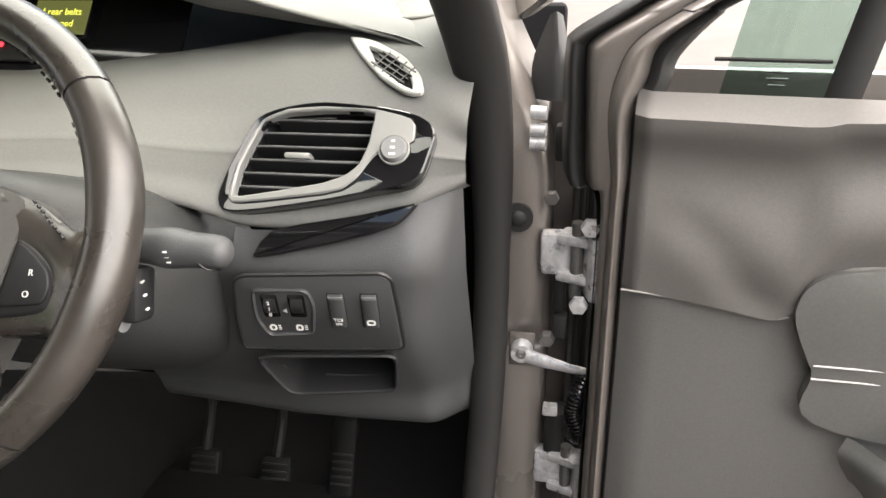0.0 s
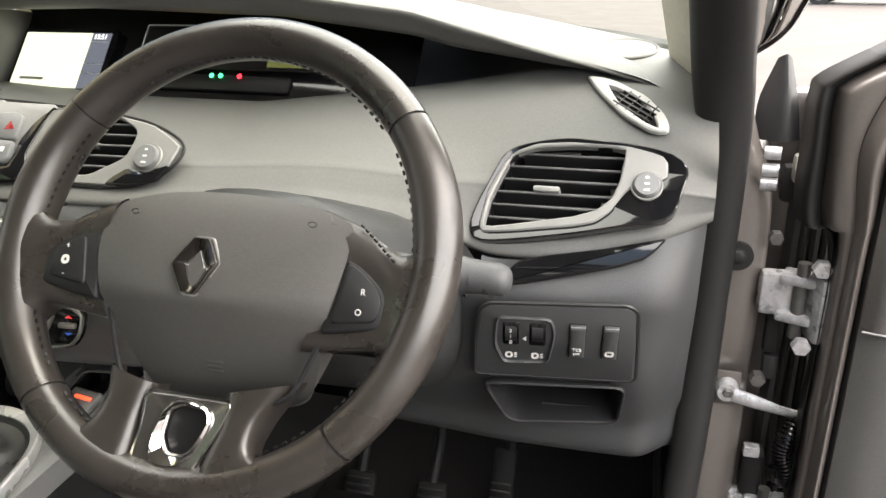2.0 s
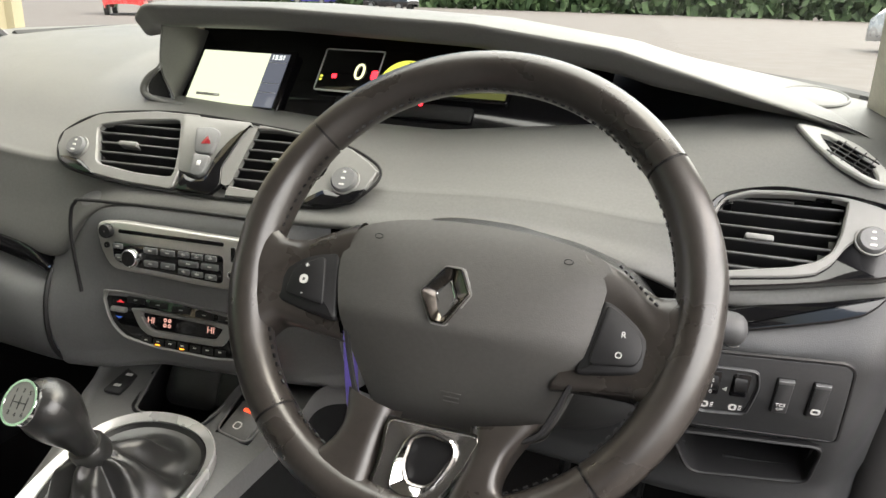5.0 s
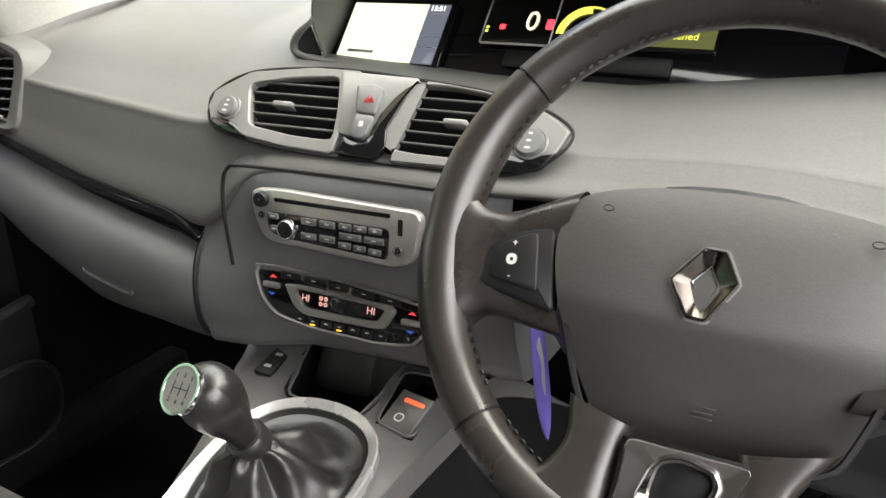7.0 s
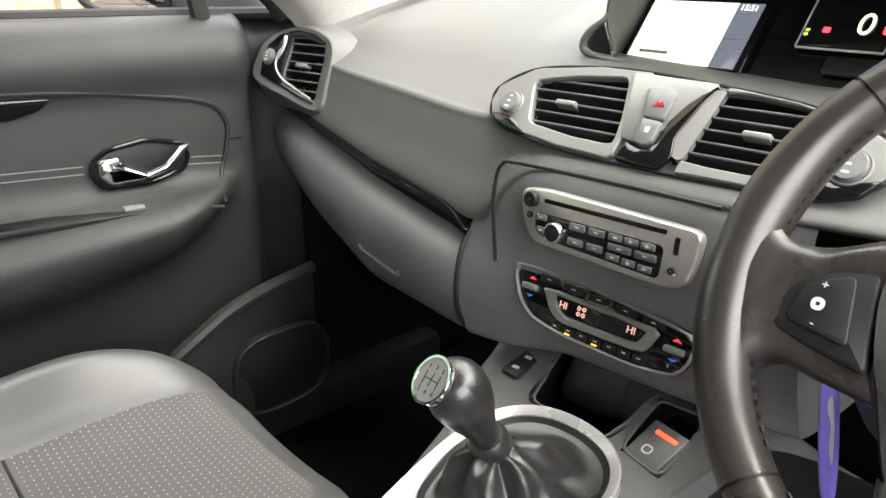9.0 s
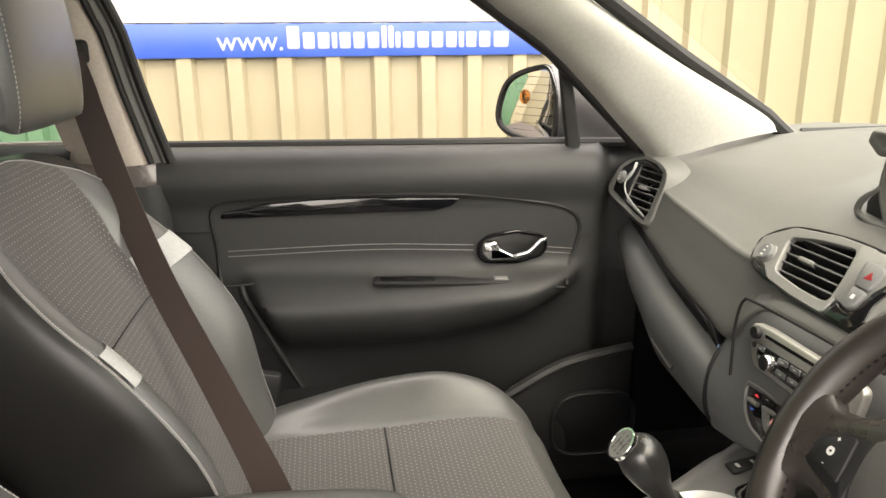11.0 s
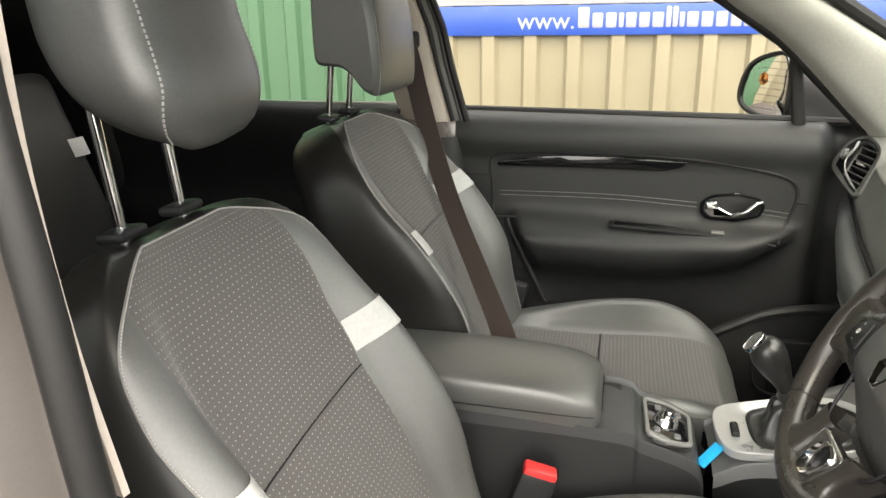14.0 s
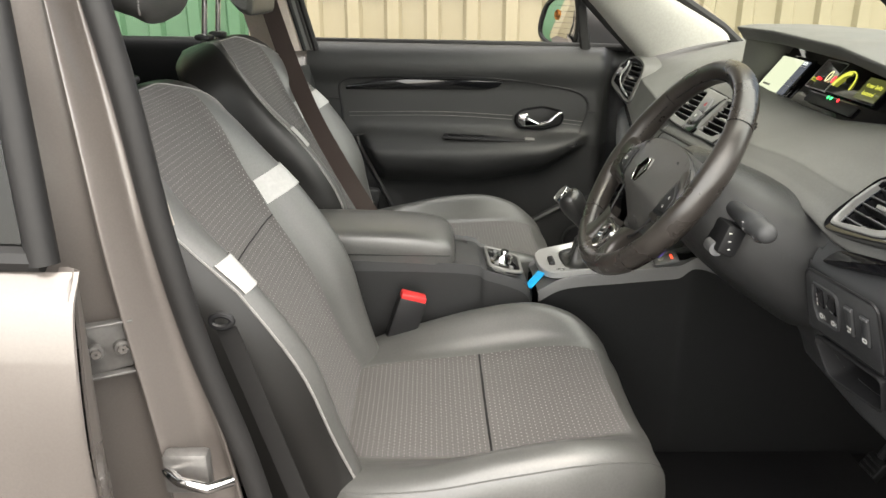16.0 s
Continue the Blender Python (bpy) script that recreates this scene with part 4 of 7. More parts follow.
part("gloss_rim", bezel(polar(RVO, c0, 96), polar(inset(rv_s, .003), c0, 96), RV, .0085, inner_depth=.006), GLOSS, side_vent)
part("silver_trim", bezel(polar(rv_s, c0, 96), polar(RVG, c0, 96), RV, .0085), SILVER, side_vent, "satin silver vent surround")
vent_grille(side_vent, RVG, RV, .0135, -.03, .012)
dial(side_vent, RV, .063, .0185, .0125, .007)
STRIP = plane_at((.25, .2165, .922), (1, .06, 0), (0, .6, 1))
part("gloss_strip", plate(rounded(ccw([(-.0669, -.0104), (-.0607, .0035), (-.0503, .0147), (-.0231, .022), (.0311, .0316), (.0762, .0424), (.0872, .0446), (.0767, .0316), (.0664, .0232), (.0427, .0145), (.0, .0036), (-.0433, -.0069)]), .004), STRIP, .006, .002), GLOSS, dash, "glossy black inlay")
DM = plane_at((.288, .333, 1.0735), (.58, -.32, -.26), (.35, .82, .62))
dem_o = rounded(ccw([(-.056, .001), (-.03, .013), (.01, .016), (.04, .008), (.058, -.006), (.045, -.017), (.01, -.018), (-.025, -.01)]), .008)
dem_i = rounded(ccw([(-.028, .0035), (.0, .0085), (.03, .002), (.047, -.01), (.03, -.012), (-.005, -.008)]), .003)
demister = part("demister_vent", bezel(polar(dem_o, (.008, 0)), polar(dem_i, (.008, 0)), DM, .004, base=-.002, sink=.01), PALE_PLASTIC, dash, "silver window demister vent")
part("duct_back", plate(inset(dem_i, -.002), DM, .001, base=-.004), DARK, demister)
for k in range(4):
    part("slat", box((.045, .0012, .004), at(DM, .012, -.01 + .0055 * k, .001), 0), SLAT, demister)
    part("blade", box((.0012, .024, .004), at(DM, -.004 + .011 * k, -.001, .0005), 0), SLAT, demister)
SPG = plane_at((.275, .525, 1.1045), (1, -.1, -.04), (.1, 1, .08))
oval = [(.037 * math.cos(2 * math.pi * k / 48), .058 * math.sin(2 * math.pi * k / 48)) for k in range(48)]
part("speaker_grille", plate(oval, SPG, .001, .0004), DASH, dash)
part("speaker_rim", bezel(inset(oval, -.004), oval, SPG, .0022), DASH, dash)

# passenger side vent and inlay
pvo = curve_points(ccw([(-.109, -.029), (-.1126, .0114), (-.0924, .0418), (-.0288, .0611), (.0346, .0516), (.0628, .0286), (.067, -.024), (.0593, -.0667), (-.0272, -.0517)]), 84, True)
pvg = rounded(ccw([(-.0395, .042), (-.0021, .0441), (.0411, .0341), (.0464, .0095), (.0467, -.0261), (.0477, -.0528), (.0119, -.0458), (-.0348, -.0321), (-.0377, -.0063), (-.0346, .0219)]), .005)
pvent = part("side_vent_panel", bezel(polar(pvo, (0, 0)), polar(pvg, (0, 0)), PV, .004, base=-.002, inner_depth=.002), DASH, dash, "grey side vent by the passenger door")
part("panel_collar", loft([[PV @ Vector((*p, h)) for p in inset(pvo, -.02 * (.002 - h) / .04)] for h in (.002, -.015, -.04)], closed_u=True), DASH, pvent)
part("gloss_corner", plate(rounded(ccw([(-.0919, -.0231), (-.0968, .0081), (-.0898, .0277), (-.0651, .0462), (-.0271, .0555), (.0148, .0512), (.0446, .0382), (.0411, .0361), (-.0021, .0461), (-.0395, .0445), (-.0365, .0219), (-.0397, -.0063), (-.0368, -.0341), (.0119, -.0478), (.0477, -.0548), (.0485, -.0586), (.0142, -.0519), (-.0324, -.0383)]), .003), PV, .0034, .0006), GLOSS, pvent, "glossy black inlay round the grille")
part("silver_arc", tube([at(PV, u, v, .004).translation for u, v in curve_points([(-.05, .0442), (-.049, .0255), (-.0595, -.0014), (-.0383, -.0231), (.005, -.039), (.043, -.0505)], 24)], [.0026, .0036, .0042, .0036, .003, .0036, .0044, .004, .003] + [.0018] * 15, 8), SURROUND, pvent)
vent_grille(pvent, pvg, PV, .0145, .0, .0)
dial(pvent, PV, -.079, .0075, .0115, .003)
strip_rows = []
for i in range(40):
    f = i / 39
    x = -1.115 + .54 * f
    y, z = along(EDGE[:4] + [(-.57, .167, .894)], x)
    h = .009 + .0125 * f
    top = .0 if f < .9 else -.016 * ((f - .9) / .1) ** 2
    strip_rows.append([(x, y + .015, z + .004 + top), (x, y - .003, z + .003 + top), (x, y - .0045, z + .0005 + top), (x, y - .0055, z - h * .5 + top * .5), (x, y - .005, z - h + .002), (x, y - .003, z - h), (x, y + .016, z - h - .002)])
part("gloss_strip", loft(strip_rows), GLOSS, dash, "long glossy black inlay over the glovebox")
GH = plane_at((-.745, .166, .803), (1, -.1, -.16), (0, .25, 1))
part("pull_recess", pillow(rounded([(-.045, -.012), (.05, -.008), (.045, .012), (-.04, .008)], .01), GH, .001, -.006, base=.0), CONSOLE, dash, "worn pull recess of the glovebox")
part("pull_rim", bezel(rounded([(-.05, -.016), (.055, -.012), (.05, .016), (-.045, .012)], .012), rounded([(-.045, -.012), (.05, -.008), (.045, .012), (-.04, .008)], .01), GH, .003), DASH_LOW, dash)
part("seam", tube(curve_points([(-.576, .178, .885), (-.576, .162, .862), (-.576, .1525, .83), (-.576, .152, .79), (-.576, .164, .76), (-.576, .19, .738)], 24), .0032, 6), DARK, dash)

# radio
RA = plane_at((-.38, .161, .925), (1, .05, 0), (0, .12, 1))
part("fascia_groove", tube([at(RA, u, v, .0) .translation for u, v in curve_points([(-.13, -.06), (-.141, .0), (-.1405, .032), (-.134, .046), (-.117, .0505), (0, .052), (.108, .051)], 30)], .0022, 8), DARK, dash)
radio = part("radio", plate(rounded(ccw([(-.099, .0295), (-.065, .0325), (.1, .0285), (.098, .002), (.092, -.024), (.068, -.0295), (-.08, -.0235), (-.094, 0)]), .012), RA, .009, .0025), BRUSHED, dash, "silver car radio with black keys")
part("cd_slot", plate(rect(.135, .0045, .002, 0, .0215), at(RA, 0, 0, .009), .0006, .0002), GLOSS, radio)
part("key_field", plate(rounded(ccw([(-.077, .0085), (.067, .009), (.066, -.0225), (-.06, -.017), (-.074, -.012)]), .006), at(RA, 0, 0, .009), .001, .0005), GLOSS, radio)
for cx, cy, w, h in ((-.068, .0045, .013, .006), (-.0665, -.0085, .011, .007), (-.0245, .004, .018, .007), (-.0025, .004, .018, .007), (-.0245, -.011, .018, .007), (-.0025, -.011, .018, .007), (.018, .0045, .0145, .0065), (.035, .0045, .0145, .0065), (.052, .0045, .0145, .0065), (.024, -.005, .025, .0068), (.051, -.005, .022, .0068), (.018, -.0145, .0145, .0065), (.035, -.0155, .0145, .0065), (.052, -.0165, .0145, .0065)):
    k = part("key", plate(rect(w, h, .0015, cx, cy), at(RA, 0, 0, .0095), .002, .0006), DASH_LOW, radio)
    part("print", plate(rect(min(w * .4, .005), .0013, .0003, cx, cy), at(RA, 0, 0, .0115), .0003, .0001), MARK, k)
for n_, cx, cy in (("1", .018, .0045), ("2", .035, .0045), ("3", .052, .0045), ("4", .018, -.0145), ("5", .035, -.0155), ("6", .052, -.0165)):
    part("print", text_mesh(n_, .005, at(RA, cx, cy + .0002, .0121)), MARK, radio)
part("tuning_knob", disc(.0105, .011, at(RA, -.047, -.006, .009), 28), CHROME, radio, "chrome rotary knob")
part("knob_cap", disc(.0085, .002, at(RA, -.047, -.006, .019), 28), DARK, radio)
part("power_knob", disc(.008, .008, at(RA, -.0815, .0205, .008), 24), DARK, radio)
part("power_button", disc(.0035, .002, at(RA, -.083, .004, .009), 16), DARK, radio)
part("usb_socket", plate(rect(.005, .016, .001, .0785, .0115), at(RA, 0, 0, .009), .0006, .0002), GLOSS, radio)
part("jack_socket", disc(.0052, .0012, at(RA, .077, -.0115, .009), 20), CHROME, radio)
part("jack_hole", disc(.0032, .0006, at(RA, .077, -.0115, .01), 16), DARK, radio)

# climate panel
HV = plane_at((-.38, .1685, .845), (1, .05, 0), (0, .3, 1))
hvo = rounded(ccw([(-.1155, .0205), (-.085, .022), (0, .0185), (.09, .0095), (.104, .0045), (.102, -.02), (.09, -.037), (.045, -.0415), (-.03, -.04), (-.078, -.034), (-.1, -.017)]), .01)
climate = part("climate_panel", plate(hvo, HV, .004, .001), GLOSS, dash, "glossy black climate control panel with silver rim")
part("silver_rim", bezel(polar(hvo, (0, -.01)), polar(inset(hvo, .003), (0, -.01)), HV, .008), SILVER, climate)
dis_o = rounded(ccw([(-.071, .0055), (.069, .0015), (.056, -.025), (-.042, -.026), (-.056, -.018)]), .007)
dis_i = rounded(ccw([(-.058, .0005), (.056, -.0025), (.046, -.0185), (-.04, -.0185)]), .004)
part("display_rim", bezel(polar(dis_o, (0, -.009)), polar(dis_i, (0, -.009)), HV, .009), SILVER, climate)
HOT = glow("heater_digits", (1, .5, .4), .32)
for s_, u in (("HI", -.043), ("HI", .037)):
    part("print", text_mesh(s_, .0105, at(HV, u, -.0085, .0048)), HOT, climate, "lit digits")
for du, dv in ((-.003, .003), (.003, .003), (-.003, -.003), (.003, -.003)):
    part("print", disc(.0024, .0003, at(HV, -.021 + du, -.0085 + dv, .0045), 12), HOT, climate)
for k in range(7):
    b_ = part("key", plate(rect(.0135, .0075, .001, -.047 + .0165 * k, -.0325), at(HV, 0, 0, .004), .0018, .0005), DARK, climate)
    part("print", plate(rect(.0042, .0014, .0004, -.047 + .0165 * k, -.0315), at(HV, 0, 0, .0058), .0003, .0001), MARK, b_)
for k, u in ((0, -.0305), (1, .0025)):
    part("print", plate(rect(.006, .0012, .0003, u, -.0352), at(HV, 0, 0, .0058), .0003, .0001), glow("orange_lamp", (1, .3, .02), 1.5), climate, "lit orange bar")
for k in range(5):
    b_ = part("key", plate(rect(.024, .0075, .001, -.066 + .031 * k, .0125 - .0016 * k), at(HV, 0, 0, .004), .0015, .0005), DARK, climate)
    part("print", plate(rect(.005, .0011, .0003, -.066 + .031 * k, .0125 - .0016 * k), at(HV, 0, 0, .0055), .0003, .0001), MARK, b_)
HEAT = glow("red_arrow", (.8, .04, .05), .35)
COOL = glow("blue_arrow", (.04, .12, .5), .25)
for u, v in ((-.0875, -.001), (.084, -.012)):
    r_ = part("temperature_rocker", plate(rect(.021, .006, .002, u, v), at(HV, 0, 0, .004), .005, .0015), SILVER, climate)
    part("print", plate(rounded([(u - .005, v + .008), (u + .005, v + .008), (u, v + .0115)], .0005), at(HV, 0, 0, .004), .0005, .0001), HEAT, climate, "lit red arrow")
    part("print", plate(rounded([(u - .005, v - .0085), (u, v - .0115), (u + .005, v - .0085)], .0005), at(HV, 0, 0, .004), .0005, .0001), COOL, climate, "lit blue arrow")

# switch panel and pocket by the driver's knee
swo = rounded(ccw([(-.084, .024), (-.0755, .0318), (.0547, .0352), (.063, .0286), (.066, -.0103), (.069, -.0619), (-.0909, -.0634), (-.0895, -.021)]), .006)
switches = part("switch_panel", plate(swo, SW, .003, .001), KNEE, dash, "dark grey switch panel with white symbols")
part("panel_groove", tube([at(SW, p[0], p[1], .001).translation for p in inset(swo, -.0012)], .0022, 6, closed=True), DARK, switches)
clu = rounded(ccw([(-.0692, .0192), (-.015, .0192), (-.0105, -.0022), (-.0165, -.0414), (-.063, -.0441), (-.0721, -.0187)]), .008)
part("headlamp_unit", bezel(polar(clu, (-.042, -.018)), polar(inset(clu, .003), (-.042, -.018)), SW, .006), KNEE, switches)
for u in (-.0545, -.0285):
    part("wheel_slot", plate(rect(.0165, .03, .003, u, -.004), SW, .0032, .0004), GLOSS, switches)
    part("thumb_wheel", tube([at(SW, u - .0055, -.004, -.005).translation, at(SW, u + .0055, -.004, -.005).translation], .0125, 20), DARK, switches)
    part("print", bezel(rect(.0062, .0072, .003, u - .002, -.033), rect(.0046, .0056, .0022, u - .002, -.033), at(SW, 0, 0, .003), .0004), MARK, switches)
    for k in range(3):
        part("print", plate(rect(.003, .0008, .0002, u + .0045, -.0355 + .0024 * k), at(SW, 0, 0, .003), .0004, .0001), MARK, switches)
for s_, v in (("2", .0035), ("1", -.004), ("0", -.0115)):
    part("print", text_mesh(s_, .006, at(SW, -.0545, v, .0078)), MARK, switches)
part("print", plate(rounded([(-.0435, -.0105), (-.0395, -.0135), (-.0395, -.0075)], .0002), at(SW, 0, 0, .003), .0004, .0001), MARK, switches)
for u in (.0098, .0412):
    part("button_gap", plate(rect(.017, .0445, .002, u, -.009), SW, .0033, .0004), DARK, switches)
    b_ = part("button", plate(rect(.0148, .042, .0015, u, -.009), SW, .0065, .0015), KNEE, switches)
    part("button_edge", plate(rect(.0138, .0035, .0005, u, .0095), at(SW, 0, 0, .0063), .0006, .0002), DASH_LOW, b_)
part("print", text_mesh("TCS", .0052, at(SW, .0098, -.019, .0067)), MARK, switches)
part("print", text_mesh("OFF", .0038, at(SW, .0098, -.0245, .0067)), MARK, switches)
part("print", bezel(rect(.0075, .006, .002, .0412, -.022), rect(.0058, .0044, .0014, .0412, -.022), at(SW, 0, 0, .0065), .0004), MARK, switches)
pock = rounded(ccw([(-.0808, -.0792), (.0589, -.0754), (.0554, -.1251), (-.0511, -.1333), (-.0596, -.1261)]), .008)
pocket = part("storage_pocket", bezel(polar(inset(pock, -.004), (0, -.1)), polar(pock, (0, -.1)), SW, .004, sink=.06), DARK, dash, "open coin pocket")
part("pocket_back", plate(inset(pock, -.003), SW, .002, base=-.055), DARK, pocket)

# displays
NVF = plane_at((-.45, .408, 1.095), (1, -.07, 0), (0, .75, 1))
nav = part("navigation_screen", plate(rect(.16, .096, .004, -.0065, -.001), NVF, .003, .001, base=-.006), GLOSS, dash, "lit navigation screen")
part("screen", plate(ccw([(-.0795, .0395), (.0335, .0395), (.0335, -.0415), (-.0795, -.0415)]), NVF, .001, .0003, base=-.002), glow("pale_map", (.8, .84, .6), .46), nav, "pale yellow-green lit map")
part("screen", plate(ccw([(.0345, .0395), (.0645, .0395), (.0645, -.0415), (.0345, -.0415)]), NVF, .001, .0003, base=-.002), glow("grey_menu", (.13, .14, .17), .4), nav, "grey lit menu column")
part("print", text_mesh("15:51", .010, at(NVF, .049, .0335, -.0007)), glow("clock_digits", (.8, .85, .8), .9), nav)
for v in (.026, -.006, -.02):
    part("print", plate(rect(.029, .0008, .0001, .0495, v), at(NVF, 0, 0, -.001), .0002, .0001), MARK, nav)
part("print", plate(rect(.04, .004, .001, -.045, -.03), at(NVF, 0, 0, -.001), .0002, .0001), MARK, nav)
CLF = NVF
cluster = part("speed_display", plate(rect(.27, .062, .005, .25, .024), CLF, .003, .001, base=-.006), GLOSS, dash, "dark digital instrument cluster")
YEL = glow("yellow_scale", (.75, .75, .1), .5)
REDL = glow("red_lamp", (1, .02, .03), 2.0)
GRNL = glow("green_lamp", (.05, .8, .2), 1.6)
PALE = glow("pale_digits", (.9, .9, .5), .6)
part("print", text_mesh("0", .034, at(CLF, .178, .021, -.002)), PALE, cluster, "lit speed digit")
part("print", bezel(rect(.088, .062, .002, .162, .023), rect(.086, .06, .002, .162, .023), CLF, .0006, base=-.003), MARK, cluster)
part("print", plate(rect(.007, .006, .001, .142, .014), at(CLF, 0, 0, -.003), .0005, .0001), REDL, cluster)
part("print", plate(rect(.009, .013, .003, .2, .019), at(CLF, 0, 0, -.003), .0005, .0001), REDL, cluster)
for k in range(2):
    part("print", plate(rect(.004, .003, .0005, .123, .008 + .005 * k), at(CLF, 0, 0, -.003), .0005, .0001), YEL, cluster)
arc = [at(CLF, .245 + .034 * math.cos(radians(a)), .008 + .034 * math.sin(radians(a)), -.002).translation for a in range(0, 181, 10)]
part("rev_scale", tube(arc, .0013, 6), YEL, cluster, "lit yellow rev counter arc")
arc = [at(CLF, .245 + .029 * math.cos(radians(a)), .008 + .029 * math.sin(radians(a)), -.002).translation for a in range(90, 181, 10)]
part("rev_scale", tube(arc, .0030, 6), YEL, cluster)
part("screen", plate(ccw([(.31, .04), (.382, .04), (.382, -.002), (.31, -.002)]), CLF, .0006, .0002, base=-.003), glow("message_field", (.16, .17, .05), .25), cluster, "lit message field")
part("print", text_mesh("4 rear belts", .0115, at(CLF, .346, .025, -.0015)), YEL, cluster)
part("print", text_mesh("fastened", .0115, at(CLF, .346, .0105, -.0015)), YEL, cluster)
lamps = part("warning_lamp_strip", plate(rect(.19, .02, .004, .25, -.024), at(CLF, 0, 0, 0), .002, .0005, base=-.006), DARK, cluster)
for u, m_ in ((.236, GRNL), (.249, GRNL), (.276, REDL)):
    part("lamp", disc(.0032, .0006, at(CLF, u, -.0155, -.003), 12), m_, lamps)

# ---- wheel details ----
rh = rounded(ccw([(-.0195, -.0172), (-.004, .0038), (.0088, .0036), (.0182, -.0142), (.004, -.0388), (-.0072, -.0384)]), .0012, 3)
rh_i = rounded(ccw([(-.0075, -.0166), (.0014, -.0055), (.0068, -.018), (.0002, -.032)]), .0008, 3)
part("emblem", bezel(polar(rh, (0, -.018), 60), polar(rh_i, (0, -.018), 60), at(W, 0, 0, .0188), .006, inner_depth=.0025), EMBLEM, wheel, "plain chrome rhombus emblem", sharp=25)
part("emblem_back", plate(rh_i, at(W, 0, 0, .0175), .0025), PAD_SKIN, wheel)
part("emblem_bed", bezel(polar(inset(rh, -.0016), (0, -.018), 60), polar(rh, (0, -.018), 60), at(W, 0, 0, .0188), .0028), SILVER, wheel)
# thin bright tubes stand in for highlights along the emblem's edges
part("emblem_edge_glint", tube([at(W, p[0], p[1], .0246).translation for p in inset(rh, .0006)], .00045, 5, closed=True), CHROME, wheel)
part("emblem_edge_glint", tube([at(W, p[0], p[1], .0212).translation for p in rh_i], .00045, 5, closed=True), CHROME, wheel)
part("pad_seam", tube([at(W, p[0], p[1], .001).translation for p in inset(PAD, -.001)], .0022, 6, closed=True), DARK, wheel)
for u in (-.066, .083):
    o_ = [(u + .0055 * math.cos(a * .5236), .022 + .0028 * math.sin(a * .5236)) for a in range(12)]
    part("horn_mark", tube([at(W, p[0] * .6 + u * .4, p[1] * .7 + .0066, .0185 - pad_drop(.022)).translation for p in o_], .0004, 5, closed=True), DARK, pad)
for k in range(3):
    part("print", plate(rect(.012 + .004 * (k == 0), .001, .0003, .008, -.084 - .0032 * k), at(W, 0, 0, .0192 - pad_drop(-.084 - .0032 * k)), .0006, .0002), PAD_SKIN, pad)
lb = rounded(ccw([(-.1413, -.009), (-.125, .001), (-.098, .0095), (-.088, -.0495), (-.143, -.0405), (-.1476, -.034)]), .006)
part("button_pod", plate(lb, W, .0095, .003), DARK, wheel)
k_ = part("button", plate(rounded(ccw([(-.1335, -.0125), (-.122, -.0055), (-.1085, .0005), (-.1005, -.039), (-.1365, -.0335)]), .005), at(W, 0, 0, .0088), .003, .001), DARK, wheel)
part("print", text_mesh("+", .007, at(W, -.122, -.0095, .0122)), MARK, k_)
part("print", text_mesh("-", .007, at(W, -.121, -.0315, .0122)), MARK, k_)
part("print", bezel(rect(.0052, .0052, .0024, -.122, -.0205), rect(.0044, .0044, .002, -.122, -.0205), at(W, 0, 0, .0119), .0003), MARK, k_)
rb_ = rounded(ccw([(.111, .0015), (.1225, -.0036), (.1413, -.0177), (.1495, -.0267), (.1482, -.0387), (.1434, -.0492), (.098, -.0555)]), .006)
part("button_pod", plate(rb_, W, .0095, .003), DARK, wheel)
k_ = part("button", plate(rounded(ccw([(.1145, -.0025), (.126, -.0095), (.1403, -.0219), (.143, -.0335), (.1392, -.0438), (.107, -.0472)]), .005), at(W, 0, 0, .0088), .003, .001), DARK, wheel)
part("print", text_mesh("R", .0062, at(W, .1285, -.0235, .0122)), MARK, k_)
part("print", text_mesh("O", .0062, at(W, .127, -.038, .0122)), MARK, k_)
part("stitching", stitches([W @ Vector(p) for p in ((.1185, .0262, .0085), (.13, .0165, .0095), (.141, .0065, .0105), (.152, -.003, .0125))], .0052, .0012, .55), SLAT, wheel, kind="stuff")
ch_p = rounded(ccw([(-.0285, -.111), (.0445, -.111), (.0336, -.1384), (.023, -.1562), (.0165, -.1705), (-.022, -.1735), (-.0305, -.166), (-.031, -.157), (-.028, -.14)]), .007)
ch_o = rounded(ccw([(-.0118, -.1241), (-.0039, -.1155), (.0075, -.1138), (.0243, -.1174), (.0285, -.1251), (.0257, -.1356), (.0167, -.153), (.0067, -.1618), (-.0071, -.163), (-.0172, -.1585), (-.0172, -.1422)]), .004)
ch_i = rounded(ccw([(-.0072, -.1224), (.0034, -.1179), (.0215, -.1207), (.0237, -.1276), (.0132, -.1484), (.0072, -.1527), (-.0042, -.1522), (-.0098, -.1412)]), .004)
chrome_u = part("chrome_spoke_trim", bezel(polar(ch_p, (.003, -.138)), polar(ch_i, (.003, -.138)), W, .0105, base=-.002, inner_depth=.0085), DARK_CHROME, wheel, "dark satin chrome spoke trim with a bright ring", sharp=18)
part("chrome_ring", bezel(polar(ch_o, (.003, -.138)), polar(ch_i, (.003, -.138)), W, .0125, base=-.002, inner_depth=.008), CHROME, chrome_u, "bright chrome ring round the opening")
part("chrome_edge", bezel(polar(inset(ch_p, -.0012), (.003, -.138)), polar(ch_p, (.003, -.138)), W, .0095, base=-.002), CHROME, chrome_u)
part("spoke_hole", plate(inset(ch_i, -.001), W, .0015, .0005, base=-.001), DARK, chrome_u)
